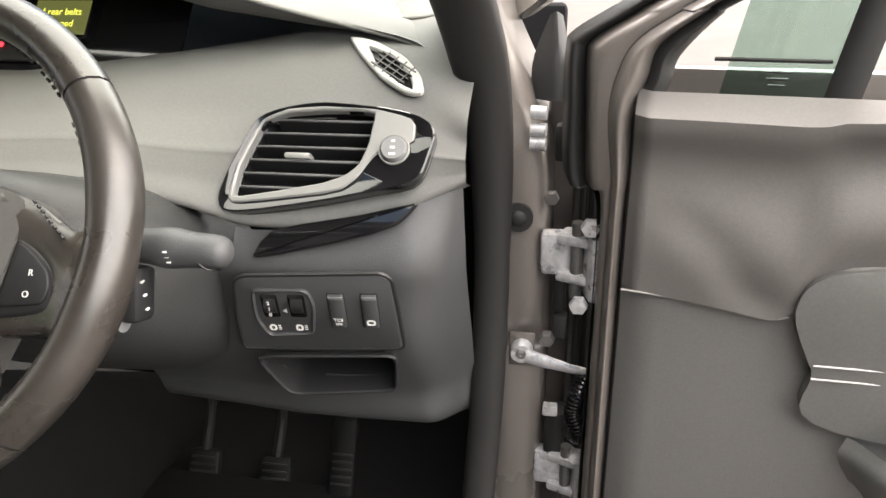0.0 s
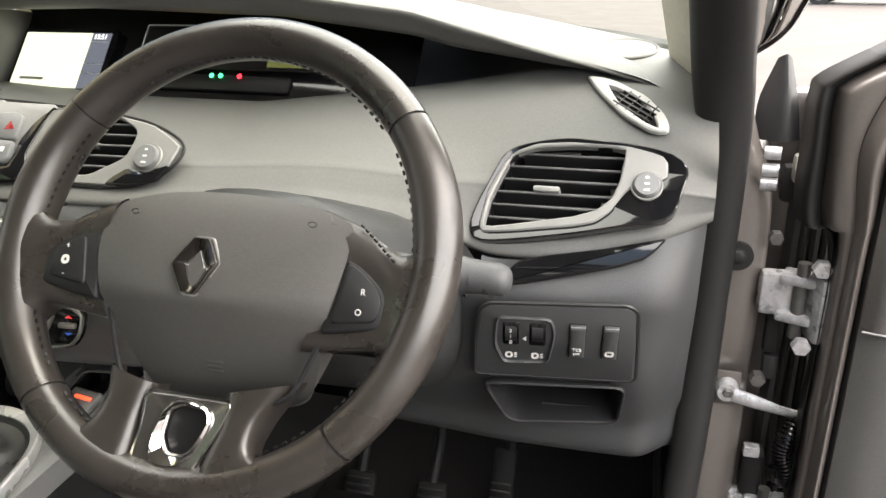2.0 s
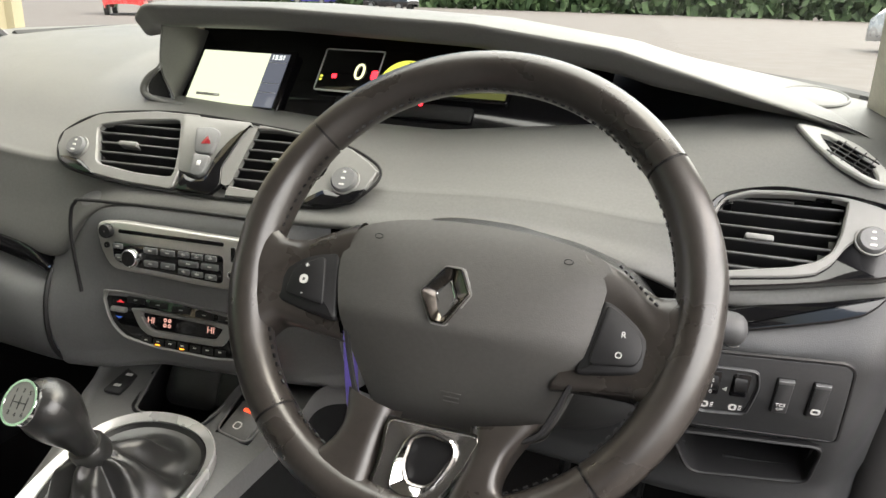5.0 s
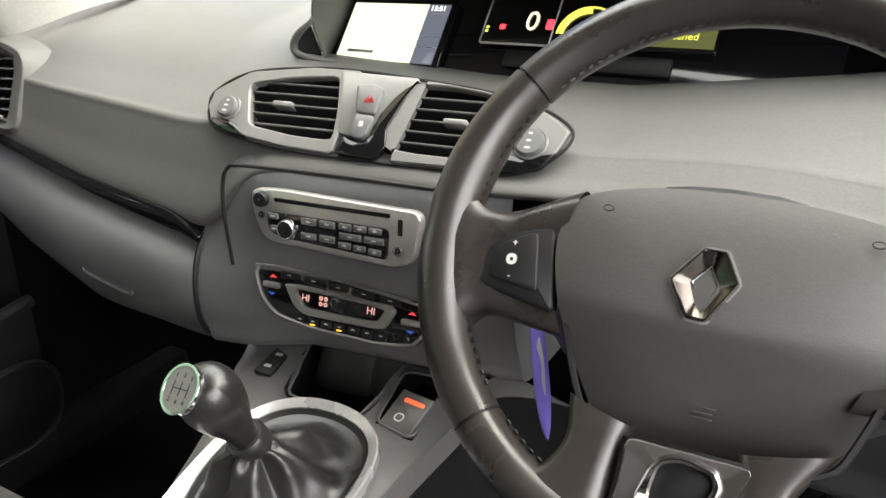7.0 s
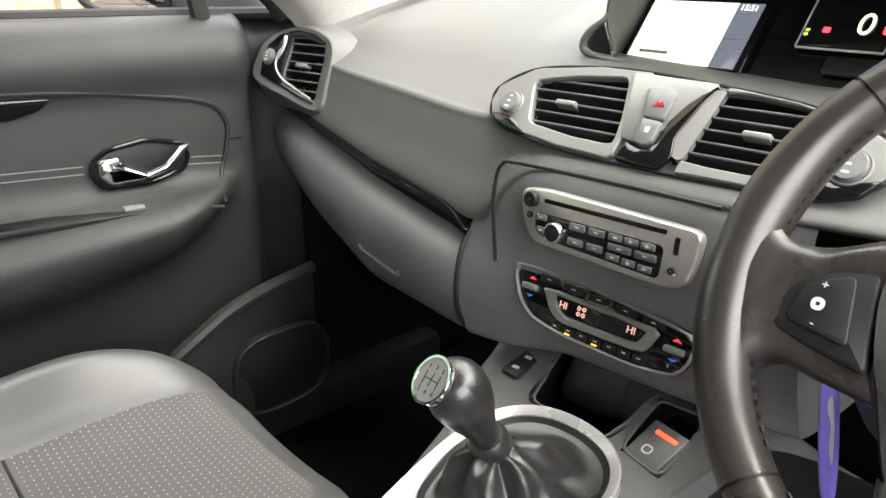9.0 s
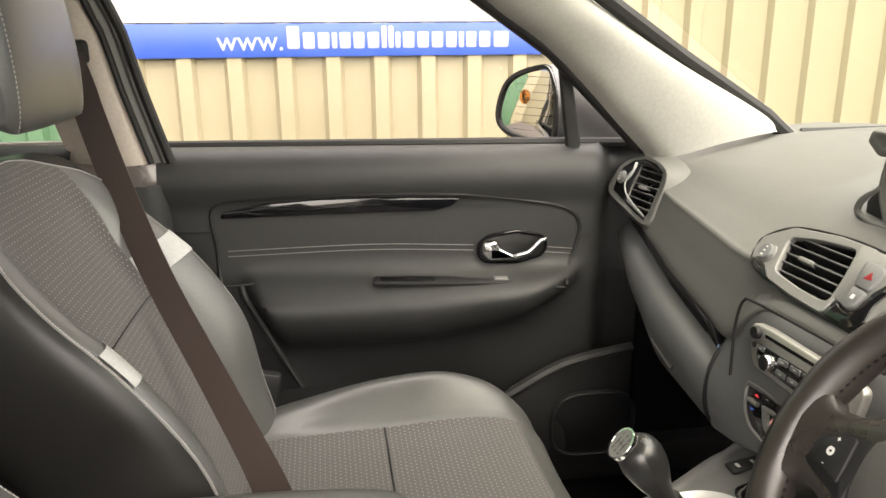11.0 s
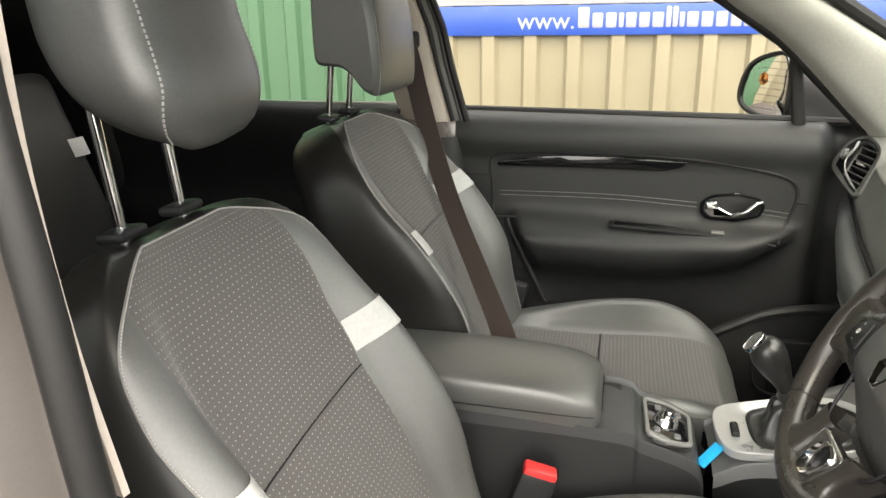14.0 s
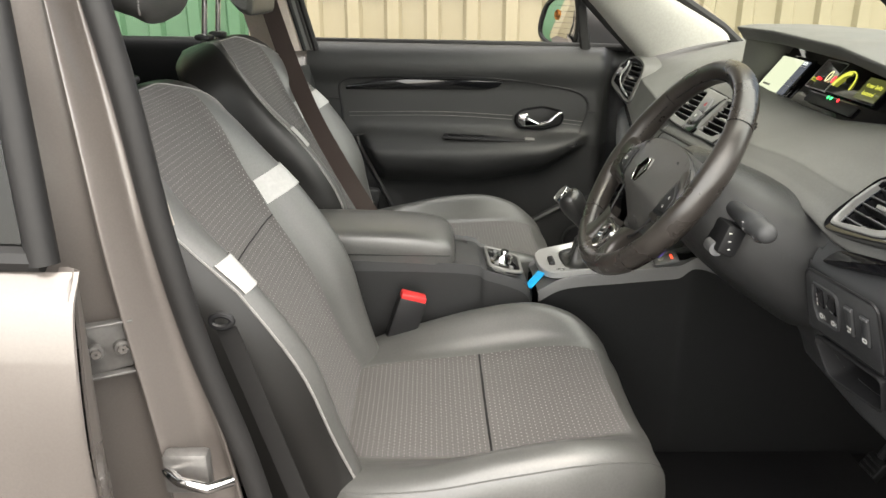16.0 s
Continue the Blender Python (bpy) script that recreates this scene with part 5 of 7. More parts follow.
# stitching round the inside of the leather sections
for a0, a1 in ((40, 140), (147, 222), (230, 310), (318, 393)):
    n_ = int((a1 - a0) / 2.6)
    st = []
    for k in range(n_):
        a = radians(a0 + (a1 - a0) * k / n_)
        p0 = W @ Vector((.1584 * math.cos(a), .1584 * math.sin(a), .004))
        p1 = W @ Vector((.1584 * math.cos(a + .022), .1584 * math.sin(a + .022), .0045))
        st.append(tube([p0, p1], .0011, 4))
    part("stitching", merge(*st), DARK, wheel, kind="stuff")

column = thing("steering_column", (0, .15, .93), "dark grey steering column shroud with two stalks", "column")
ax = Vector((0, .878, -.478))
secs = []
for d_, w_, h_, off in ((.02, .05, .045, 0), (.04, .078, .058, 0), (.07, .1, .066, -.004), (.1, .122, .074, -.008), (.14, .14, .082, -.012), (.2, .148, .092, -.014), (.3, .15, .1, -.014)):
    row = []
    for k in range(28):
        a = 2 * math.pi * k / 28
        c, s_ = math.cos(a), math.sin(a)
        row.append(W.translation + ax * d_ + Vector((w_ * math.copysign(abs(c) ** .7, c), 0, 0)) + Vector(UP) * (off + h_ * math.copysign(abs(s_) ** .7, s_)))
    secs.append(row)
part("shroud", loft(secs, closed_u=True, cap=True), DOOR_TRIM, column)
part("stalk_boot", ball(.017, Matrix.Translation((.097, .114, .962)), (1.2, 1, 1), 20, 12), DOOR_TRIM, column)
st0, st1 = Vector((.1, .107, .967)), Vector((.208, .112, .961))
stalk = part("indicator_stalk", tube([st0.lerp(st1, f) for f in (0, .2, .36, .46, .54, .62, .68, .73)], [.0125, .013, .0136, .015, .0165, .0165, .0155, .0145], 24), KNEE, column, "dark grey indicator stalk with white symbols")
cap_ = []
for f, r_ in ((.73, .0144), (.8, .0138), (.88, .0136), (.95, .0132), (1.0, .0112), (1.03, .007), (1.04, .002)):
    c_ = st0.lerp(st1, f)
    cap_.append([(c_.x, c_.y + r_ * 1.1 * math.cos(2 * math.pi * k / 28), c_.z + r_ * math.sin(2 * math.pi * k / 28)) for k in range(28)])
cap_ = part("stalk_cap", loft(cap_, closed_u=True, cap=True), KNEE, stalk, "turning end cap")
part("cap_slit", tube([(.19, .0975, .963), (.203, .0985, .962), (.2105, .105, .9615)], .0008, 5), GLOSS, cap_)
part("cap_slit", tube(curve_points([(.19, .0975, .963), (.192, .0978, .956), (.199, .1, .9505), (.207, .104, .9505)], 10), .0008, 5), GLOSS, cap_)
for k in range(3):
    part("print", plate(rect(.0035, .0014, .0004), plane_at((.166 + .0008 * k, .0938 + .0004 * k, .967 - .0045 * k), (1, .1, 0), (0, .5, 1)), .0004, .0001), MARK, stalk)
aud = part("audio_control", box((.055, .03, .045), Matrix.Translation((.118, .092, .93)) @ Matrix.Rotation(radians(-20), 4, "X"), .006), DARK, column, "black audio remote with white symbols")
for k in range(3):
    part("print", plate(rect(.004, .0016, .0004), plane_at((.1465, .088, .943 - .012 * k), (0, 1, 0), (0, 0, 1)), .0005, .0001), MARK, aud)
part("thumb_wheel", tube([(.107, .077, .915), (.132, .077, .915)], .011, 16), DASH_LOW, aud)
tag = thing("key_fob_strap", (-.17, .1, .86), "purple and white plastic key tag hanging by the column", "key tag")
TG = plane_at((-.138, .11, .85), (.85, .5, 0), (-.3, .55, .6))
part("strap", plate(curve_points(ccw([(-.004, .055), (.005, .058), (.0065, .02), (.0055, -.03), (0, -.058), (-.0055, -.035), (-.0065, .01)]), 36, True), TG, .003, .001), PURPLE, tag)
part("white_swirl", plate(curve_points(ccw([(-.002, .02), (.0015, .028), (.003, .005), (.0015, -.022), (-.0006, -.01), (.0005, .006)]), 24, True), at(TG, 0, 0, .003), .0006, .0002), WHITE, tag, "white printed swirl")

# ---- centre console details ----
con = thing("centre_console", (-.34, -.1, .33), "dark plastic centre console with silver gear surround", "console")
crow = [
    [(-.53, .85, .33), (-.53, .6, .5), (-.515, .35, .68), (-.37, .34, .69), (-.27, .35, .68), (-.225, .6, .5), (-.2, .85, .33)],
    [(-.53, .26, .33), (-.53, .24, .70), (-.515, .23, .745), (-.37, .22, .75), (-.24, .23, .748), (-.222, .235, .72), (-.2, .25, .33)],
    [(-.525, .15, .33), (-.52, .15, .70), (-.505, .15, .733), (-.37, .15, .738), (-.25, .15, .735), (-.232, .15, .71), (-.205, .15, .33)],
    [(-.48, .05, .33), (-.475, .05, .69), (-.46, .05, .72), (-.36, .05, .724), (-.265, .05, .72), (-.248, .05, .695), (-.22, .05, .33)],
    [(-.45, -.06, .33), (-.44, -.06, .675), (-.425, -.06, .703), (-.35, -.06, .707), (-.275, -.06, .703), (-.258, -.06, .68), (-.235, -.06, .33)],
    [(-.44, -.115, .33), (-.43, -.115, .65), (-.415, -.115, .675), (-.35, -.115, .68), (-.28, -.115, .675), (-.265, -.115, .65), (-.24, -.115, .33)],
]
WELLS = [
    [(-.431, .126), (-.338, .124), (-.332, .2), (-.34, .262), (-.475, .262), (-.468, .226)],
    [(-.318, .126), (-.27, .117), (-.276, .212), (-.329, .208)],
]
GEAR_HOLE = [(-.365, .112), (-.326, .104), (-.298, .077), (-.288, .03), (-.295, -.02), (-.312, -.046), (-.365, -.052), (-.408, -.046), (-.425, -.018), (-.435, .03), (-.428, .077), (-.404, .104)]
left_, body_, right_ = smooth_strips(crow, 160, 150, (28, 131))
gone = [f for f in body_.faces if any(inside(w, f.calc_center_median().x, f.calc_center_median().y) for w in WELLS + [GEAR_HOLE])]
bmesh.ops.delete(body_, geom=gone, context="FACES")
part("top_cover", body_, CONSOLE, con, "satin grey console top")
part("side_panel", left_, BLACK_TRIM, con)
part("side_panel", right_, BLACK_TRIM, con)
for w in WELLS:
    ring = [(p[0], p[1], .7345 + (p[1] - .12) * .165) for p in rounded(ccw(w), .012)]
    part("well_rim", tube(ring, .0016, 8, closed=True), CONSOLE, con)
FLAT = Matrix.Translation((0, 0, .742))
well_o = rounded(ccw([(-.433, .122), (-.336, .12), (-.33, .2), (-.34, .25), (-.478, .25), (-.472, .226)]), .014)
part("cup_well", bezel(inset(well_o, -.002), well_o, FLAT, -.004, sink=.06), DARK, con, "deep dark cup well")
part("well_floor", plate(inset(well_o, -.01), at(FLAT, 0, 0, -.07), .002), DARK, con)
crow = [
    [(-.42, -.125, .33), (-.42, -.125, .62), (-.41, -.13, .665), (-.35, -.132, .672), (-.29, -.13, .665), (-.275, -.125, .62), (-.255, -.125, .33)],
    [(-.425, -.145, .33), (-.425, -.145, .66), (-.412, -.145, .695), (-.35, -.145, .702), (-.285, -.145, .695), (-.27, -.145, .66), (-.25, -.145, .33)],
    [(-.43, -.22, .33), (-.43, -.22, .69), (-.418, -.22, .722), (-.35, -.22, .728), (-.275, -.22, .722), (-.262, -.22, .69), (-.247, -.22, .33)],
    [(-.44, -.3, .33), (-.44, -.3, .71), (-.425, -.3, .738), (-.35, -.3, .742), (-.268, -.3, .738), (-.255, -.3, .71), (-.245, -.3, .33)],
    [(-.44, -.78, .33), (-.44, -.78, .72), (-.425, -.78, .748), (-.35, -.78, .752), (-.268, -.78, .748), (-.255, -.78, .72), (-.245, -.78, .33)],
]
left_, body_, right_ = smooth_strips(crow, 61, 40, (11, 49))
part("rear_top_cover", body_, KNEE, con)
part("rear_side_panel", left_, BLACK_TRIM, con)
part("rear_side_panel", right_, DOOR_BLACK, con)
arm = []
for y, zt, zb, w in ((-.72, .815, .76, .088), (-.55, .817, .757, .09), (-.4, .812, .75, .09), (-.33, .803, .745, .089), (-.298, .79, .745, .084), (-.286, .772, .748, .074)):
    arm.append([(-.345 + w * c, y, z) for c, z in ((-1, zb), (-1.02, (zb + zt) / 2), (-.92, zt - .008), (-.5, zt), (0, zt + .002), (.5, zt), (.92, zt - .008), (1.02, (zb + zt) / 2), (1, zb))])
part("armrest_lid", smooth_loft(arm, 40, 30), LEATHER, con, "stitched black leather armrest lid")
part("stitching", tube([(-.345 + .0915, -.7, .772), (-.345 + .0925, -.4, .766), (-.345 + .0905, -.32, .764), (-.345 + .086, -.298, .762), (-.345 + .06, -.285, .763), (-.345 - .06, -.285, .763)], .0013, 5), DARK, con)
part("tray_well", plate(rounded(ccw([(-.425, -.285), (-.425, -.255), (-.315, -.255), (-.315, -.285)]), .008), Matrix.Translation((0, 0, .737)), .002, .0005), DARK, con)
JO = plane_at((-.335, -.186, .7195), (1, 0, -.02), (0, 1, -.28))
joy = part("joystick_plate", plate(rounded(ccw([(-.055, -.038), (.055, -.034), (.062, 0), (.05, .04), (-.045, .042), (-.06, 0)]), .012), JO, .006, .002), GLOSS, con)
part("joystick_rim", bezel(rounded(ccw([(-.055, -.038), (.055, -.034), (.062, 0), (.05, .04), (-.045, .042), (-.06, 0)]), .012), rounded(ccw([(-.048, -.032), (.048, -.028), (.054, 0), (.043, .034), (-.039, .036), (-.053, 0)]), .011), JO, .009), SILVER, joy)
part("joystick_knob", disc(.021, .012, at(JO, 0, 0, .005), 28, r2=.017), CHROME, joy, "chrome rotary joystick")
part("joystick_cap", disc(.009, .012, at(JO, 0, 0, .016), 20), CHROME, joy)
for u, v in ((-.035, -.012), (-.03, .02), (.035, .016), (.034, -.016)):
    part("key", plate(rect(.014, .01, .003, u, v), at(JO, 0, 0, .006), .003, .001), DASH_LOW, joy)
RG = plane_at((-.365, .0, .7165), (1, 0, 0), (0, 1, .14))
ring_o = curve_points(ccw([(.0, .128), (.045, .118), (.078, .085), (.09, .03), (.088, -.05), (.07, -.095), (.0, -.108), (-.055, -.098), (-.072, -.05), (-.082, .03), (-.075, .085), (-.045, .118)]), 72, True)
ring_i = curve_points(ccw([(.0, .117), (.041, .108), (.069, .08), (.079, .03), (.072, -.025), (.054, -.051), (.0, -.057), (-.044, -.051), (-.062, -.02), (-.072, .03), (-.065, .08), (-.04, .108)]), 72, True)
part("gear_surround", bezel(polar(ring_o, (0, .02)), polar(ring_i, (0, .02)), RG, .012, inner_depth=.008), SURROUND, con, "satin silver gear lever surround")
part("card_slot", plate(rect(.035, .012, .004, .02, -.078), at(RG, 0, 0, .011), .008, .003), DARK, con)
SWC = plane_at((-.482, .168, .742), (1, .1, 0), (-.1, 1, .12))
b_ = part("console_button", plate(rounded(ccw([(-.013, -.024), (.011, -.026), (.012, .024), (-.011, .026)]), .003), SWC, .002, .0008), DARK, con)
part("print", plate(rect(.009, .005, .001, 0, .011), at(SWC, 0, 0, .002), .0004, .0001), MARK, b_)
part("print", plate(rect(.009, .005, .001, -.001, -.012), at(SWC, 0, 0, .002), .0004, .0001), MARK, b_)
part("cup_flap", pillow(rounded([(-.05, -.035), (.03, -.035), (.03, .03), (-.045, .03)], .02), plane_at((-.4, .215, .735), (1, .05, 0), (0, .5, 1)), .004, .012, base=-.004), DOOR_TRIM, con)
part("lighter_cover", pillow(rect(.04, .055, .018), plane_at((-.352, .212, .733), (1, 0, 0), (0, .5, 1)), .006, .01, base=-.004), DOOR_TRIM, con)
part("well_bar", box((.03, .003, .002), Matrix.Translation((-.358, .168, .705)) @ Matrix.Rotation(.2, 4, "Z"), .0008), SILVER, con)
PB = plane_at((-.294, .148, .735), (1, -.16, 0), (.05, 1, .45))
part("switch_well", plate(rounded(ccw([(-.032, -.03), (.028, -.03), (.024, .08), (-.036, .08)]), .004), plane_at((-.294, .148, .715), (1, -.1, 0), (.05, 1, .1)), .002), DARK, con)
pb = part("parking_brake_switch", plate(rounded(ccw([(-.02, -.022), (.022, -.022), (.022, .026), (-.02, .026)]), .003), PB, .007, .002), CONSOLE, con)
part("red_bar", plate(rounded(ccw([(-.009, .012), (.016, .012), (.016, .0165), (-.009, .0165)]), .001), at(PB, 0, 0, .007), .0012, .0004), glow("red_bar_light", (1, .06, .02), 1.0), pb, "lit red bar")
part("print", bezel(rect(.011, .01, .005, -.002, -.007), rect(.008, .007, .0035, -.002, -.007), at(PB, 0, 0, .007), .0004), MARK, pb)
ctag = thing("blue_tag", (-.3, -.12, .68), "bright blue plastic tag on the console", "tag")
part("tag_strip", box((.02, .045, .003), Matrix.Translation((-.305, -.118, .692)) @ Matrix.Rotation(radians(35), 4, "Z") @ Matrix.Rotation(radians(35), 4, "X"), .001), CYAN, ctag)

# gear lever
gear = thing("gear_lever", (-.368, .03, .72), "black gear lever with silver-topped knob and leather gaiter", "gear lever")
KN = Vector((-.37, -.036, .838))
lean = Vector((0, -.5, .87))
rows = []
side = Vector((1, 0, 0))
fwd = lean.cross(side)
for d_, r_ in ((-.08, .0125), (-.064, .0127), (-.052, .014), (-.038, .0175), (-.022, .0228), (-.004, .0268), (.01, .0265), (.02, .0235), (.027, .0175), (.0305, .0095), (.0315, .001)):
    rows.append([tuple(KN + lean * d_ + (side * math.cos(2 * math.pi * k / 24) + fwd * math.sin(2 * math.pi * k / 24)) * r_) for k in range(24)])
part("knob", smooth_loft([r + [r[0]] for r in rows], 25, 30), KNOB, gear)
nrm = Vector((-.2, -.75, .63)).normalized()
FACE = plane_at(KN + nrm * .0252, (1, 0, 0), nrm.cross(Vector((1, 0, 0))))
face = part("knob_plate", disc(.0225, .0095, FACE @ Matrix.Diagonal((.74, .86, 1, 1)), 36), SILVER, gear, "round silver shift pattern plate")
part("plate_rim", bezel([(.0173 * math.cos(k * math.pi / 18), .02 * math.sin(k * math.pi / 18)) for k in range(36)], [(.0166 * math.cos(k * math.pi / 18), .0193 * math.sin(k * math.pi / 18)) for k in range(36)], at(FACE, 0, 0, .0055), .0048), CHROME, face)
for n_, u, v in (("1", -.0076, .0098), ("3", 0, .0108), ("5", .0076, .0098), ("2", -.0076, -.0098), ("4", 0, -.0108), ("6", .0076, -.0098)):
    part("print", text_mesh(n_, .0054, at(FACE, u, v, .0097)), DARK, face)
part("print", plate(rect(.016, .0008, .0002), at(FACE, 0, 0, .0095), .0004, .0001), DARK, face)
for u in (-.0076, 0, .0076):
    part("print", plate(rect(.0008, .0115, .0002, u, 0), at(FACE, 0, 0, .0095), .0004, .0001), DARK, face)
top_ = KN + lean * -.08
gr = []
base_ring = polar(inset(ring_i, .006), (0, .02), 96)
for f in (0, .06, .14, .24, .36, .5, .64, .78, .9, 1):
    row = []
    for k, p in enumerate(base_ring):
        a = 2 * math.pi * k / 96
        foot = RG @ Vector((p[0], p[1], .002 - .02 * math.sin(math.pi * min(1, f / .5))))
        neck = top_ + Vector((math.cos(a), math.sin(a), 0)) * .0165
        g = 1 - (1 - f) ** 1.7
        fold = math.sin(math.pi * f) ** .8
        q = foot.lerp(neck, g)
        row.append(tuple(q + Vector((math.cos(a), math.sin(a), .3)) * (.0065 * math.sin(5 * a + 2.2 * f + .6) + .0035 * math.sin(9 * a - 5 * f)) * fold))
    gr.append(row + [row[0]])
part("gaiter", smooth_loft(gr, 145, 44), KNOB, gear, "wrinkled black leather gaiter")
part("gaiter_frame", bezel(polar(ring_i, (0, .02)), polar(inset(ring_i, .012), (0, .02)), RG, .006, inner_depth=-.002), DARK, gear)
part("collar", tube([KN + lean * -.085, KN + lean * -.08, KN + lean * -.066, KN + lean * -.062], [.0165, .019, .0185, .016], 24), KNOB, gear)

# ---- passenger door ----
pdoor = thing("car_door", (-1.12, -.2, .35), "closed front passenger door, trim panel darkened for shade", "vehicle door", group="doors of the car")


def door_x(y, z):
    """Depth of the door trim at a place."""
    b = 1.113 - .02 * (y + .68)
    prof = [(b, -1.125), (b - .012, -1.1), (b - .05, -1.082), (b - .092, -1.086), (b - .104, -1.097), (b - .235, -1.097), (b - .262, -1.082), (b - .282, -1.04), (b - .295, -1.024), (b - .335, -1.026), (b - .375, -1.05), (b - .405, -1.092), (b - .45, -1.1), (.3, -1.1)]
    return float(np.interp(-z, [-p[0] for p in prof], [p[1] for p in prof]))


rows = []
for i in range(90):
    y = -.69 + 1.1 * i / 89
    b = 1.113 - .02 * (y + .68)
    squash = float(np.interp(y, [-.2, .0, .08, .13], [1, .78, .5, .3]))
    row = [(-1.16, y, b - .006)]
    for zp in [b, b - .004] + [b - .012 - (b - .4) * k / 60 for k in range(61)]:
        x = door_x(y, zp)
        d = b - .24 - zp
        z = zp if d < 0 else b - .24 - (d * squash if d < .17 else .17 * squash + (d - .17) * (b - .65 - .17 * squash) / (b - .82))
        if d > 0:
            tip = min(1.0, max(0.0, (y - .0) / .14))
            rear = -.552 + (.85 - z) * .49
            back = min(1.0, max(0.0, (y - rear + .01) / .035))
            x = -1.094 + (x + 1.094) * (1 - tip * tip) * back * back * (3 - 2 * back)
        away = min(1.0, max(0.0, (y - .165) / .06))
        row.append((x - .07 * away * away * (3 - 2 * away), y, z))
    rows.append(row)
arr = np.array(rows)
for _ in range(2):
    arr[:, 2:-1] = (arr[:, 1:-2] + 2 * arr[:, 2:-1] + arr[:, 3:]) / 4
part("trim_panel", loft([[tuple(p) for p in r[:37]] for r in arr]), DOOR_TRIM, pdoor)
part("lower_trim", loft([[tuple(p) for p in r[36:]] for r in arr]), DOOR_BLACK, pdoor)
part("outer_skin", box((.02, 1.1, .72), Matrix.Translation((-1.215, -.14, .74)), .005), PAINT, pdoor)
on_door = lambda y, z, d=.002: (door_x(y, z) + d, y, z)
edge = curve_points([(-.592, .83), (-.595, .92), (-.594, 1.0), (-.5, 1.012), (-.3, 1.014), (-.12, 1.006), (.03, .985), (.105, .967), (.132, .94), (.132, .905), (.115, .855), (.095, .818)], 60)
part("insert_seam", tube([on_door(y, z, .0) for y, z in edge], .0042, 6), DARK, pdoor)
part("seam", tube([on_door(y, z, 0) for y, z in curve_points([(.13, .91), (.145, .909), (.158, .908)], 8)], .003, 6), DARK, pdoor)
part("seam", tube([on_door(y, z, 0) for y, z in curve_points([(-.68, .955), (-.64, .953), (-.596, .95)], 8)], .003, 6), DARK, pdoor)
crease = curve_points([(-.6, .846), (-.45, .85), (-.349, .85), (-.155, .838), (.0, .827), (.09, .816)], 40)
part("seam", tube([on_door(y, z, .0) for y, z in crease], .0028, 6), DARK, pdoor)
part("rear_seam", tube(curve_points([(-1.093, -.555, .84), (-1.085, -.545, .81), (-1.082, -.5, .72), (-1.08, -.44, .6)], 20), .006, 8), DOOR_TRIM, pdoor)
inlay = ccw([(-.583, .979), (-.58, .990), (-.5, 1.004), (-.4, 1.009), (-.25, 1.008), (-.118, 1.0), (-.135, .986), (-.17, .977), (-.4, .979)])
IN = plane_at((-1.092, 0, 0), (0, 1, 0), (0, 0, 1))
part("gloss_inlay", plate(rounded(inlay, .006), IN, .006, .0012), GLOSS, pdoor, "glossy black pull inlay")
for dz in (0, -.011):
    st = curve_points([(-.575, .912 + dz), (-.3, .912 + dz), (-.09, .9 + dz)], 24), curve_points([(.058, .889 + dz), (.125, .881 + dz)], 8)
    for s_ in st:
        part("stitching", tube([on_door(y, z, .0005) for y, z in s_], .0009, 5), PIPING, pdoor)
hb = rounded(ccw([(-.083, .905), (-.06, .922), (.0, .93), (.055, .918), (.066, .895), (.055, .872), (0, .858), (-.07, .862), (-.085, .88)]), .01)
part("handle_bowl", bezel(polar(hb, (0, .895)), polar(inset(hb, .006), (0, .895)), IN, .008), GLOSS, pdoor)
part("handle_back", plate(inset(hb, .004), IN, .003, .001), DARK, pdoor)
part("handle", plate(rounded(ccw([(-.074, .908), (-.045, .911), (-.04, .896), (-.005, .878), (-.01, .87), (-.06, .87), (-.076, .885)]), .006), IN, .016, .005, base=.002), CHROME, pdoor, "chrome door handle")
part("handle_lever", tube([(-1.078, -.008, .876), (-1.07, .02, .886), (-1.068, .045, .911), (-1.074, .056, .912)], [.006, .006, .0055, .004], 10), CHROME, pdoor)
SWD = plane_at((-1.06, -.13, .834), (0, 1, -.055), (-1, 0, .25))
swp = part("window_switch_panel", plate(rounded(ccw([(-.17, -.008), (-.165, .02), (.15, .018), (.14, -.01)]), .006), SWD, .004, .001), DARK, pdoor)
part("pull_cup", plate(rect(.11, .018, .006, -.1, .006), at(SWD, 0, 0, .004), .0008, .0002), GLOSS, swp)
part("window_switch", box((.03, .012, .006), at(SWD, .09, .004, .006), .002), SILVER, swp)
part("lower_bin", smooth_loft([[(-1.07, -.5, .62), (-1.05, -.3, .64), (-1.04, -.05, .6), (-1.04, .08, .63), (-1.06, .25, .665)], [(-1.055, -.5, .5), (-1.035, -.3, .52), (-1.03, -.05, .5), (-1.035, .08, .5), (-1.06, .25, .5)], [(-1.07, -.5, .36), (-1.05, -.3, .36), (-1.045, -.05, .36), (-1.05, .08, .36), (-1.06, .25, .36)]], 40, 16), DOOR_BLACK, pdoor)
part("bin_rim", tube(curve_points([(-1.06, -.3, .45), (-1.045, -.12, .53), (-1.04, .0, .6), (-1.045, .1, .645), (-1.06, .25, .665)], 24), .012, 8), DOOR_TRIM, pdoor)
SPK = plane_at((-1.04, .16, .505), (0, 1, 0), (.1, 0, 1))
part("speaker_ring", bezel(rect(.19, .16, .2), rect(.178, .149, .2), SPK, .012), DOOR_BLACK, pdoor)
part("speaker_mesh", plate(rect(.178, .149, .2), SPK, .004, .001), DARK, pdoor)
part("window_gasket", tube([(-1.15, -.69, 1.112), (-1.15, .0, 1.1), (-1.15, .38, 1.09)], .01, 8), RUBBER, pdoor)
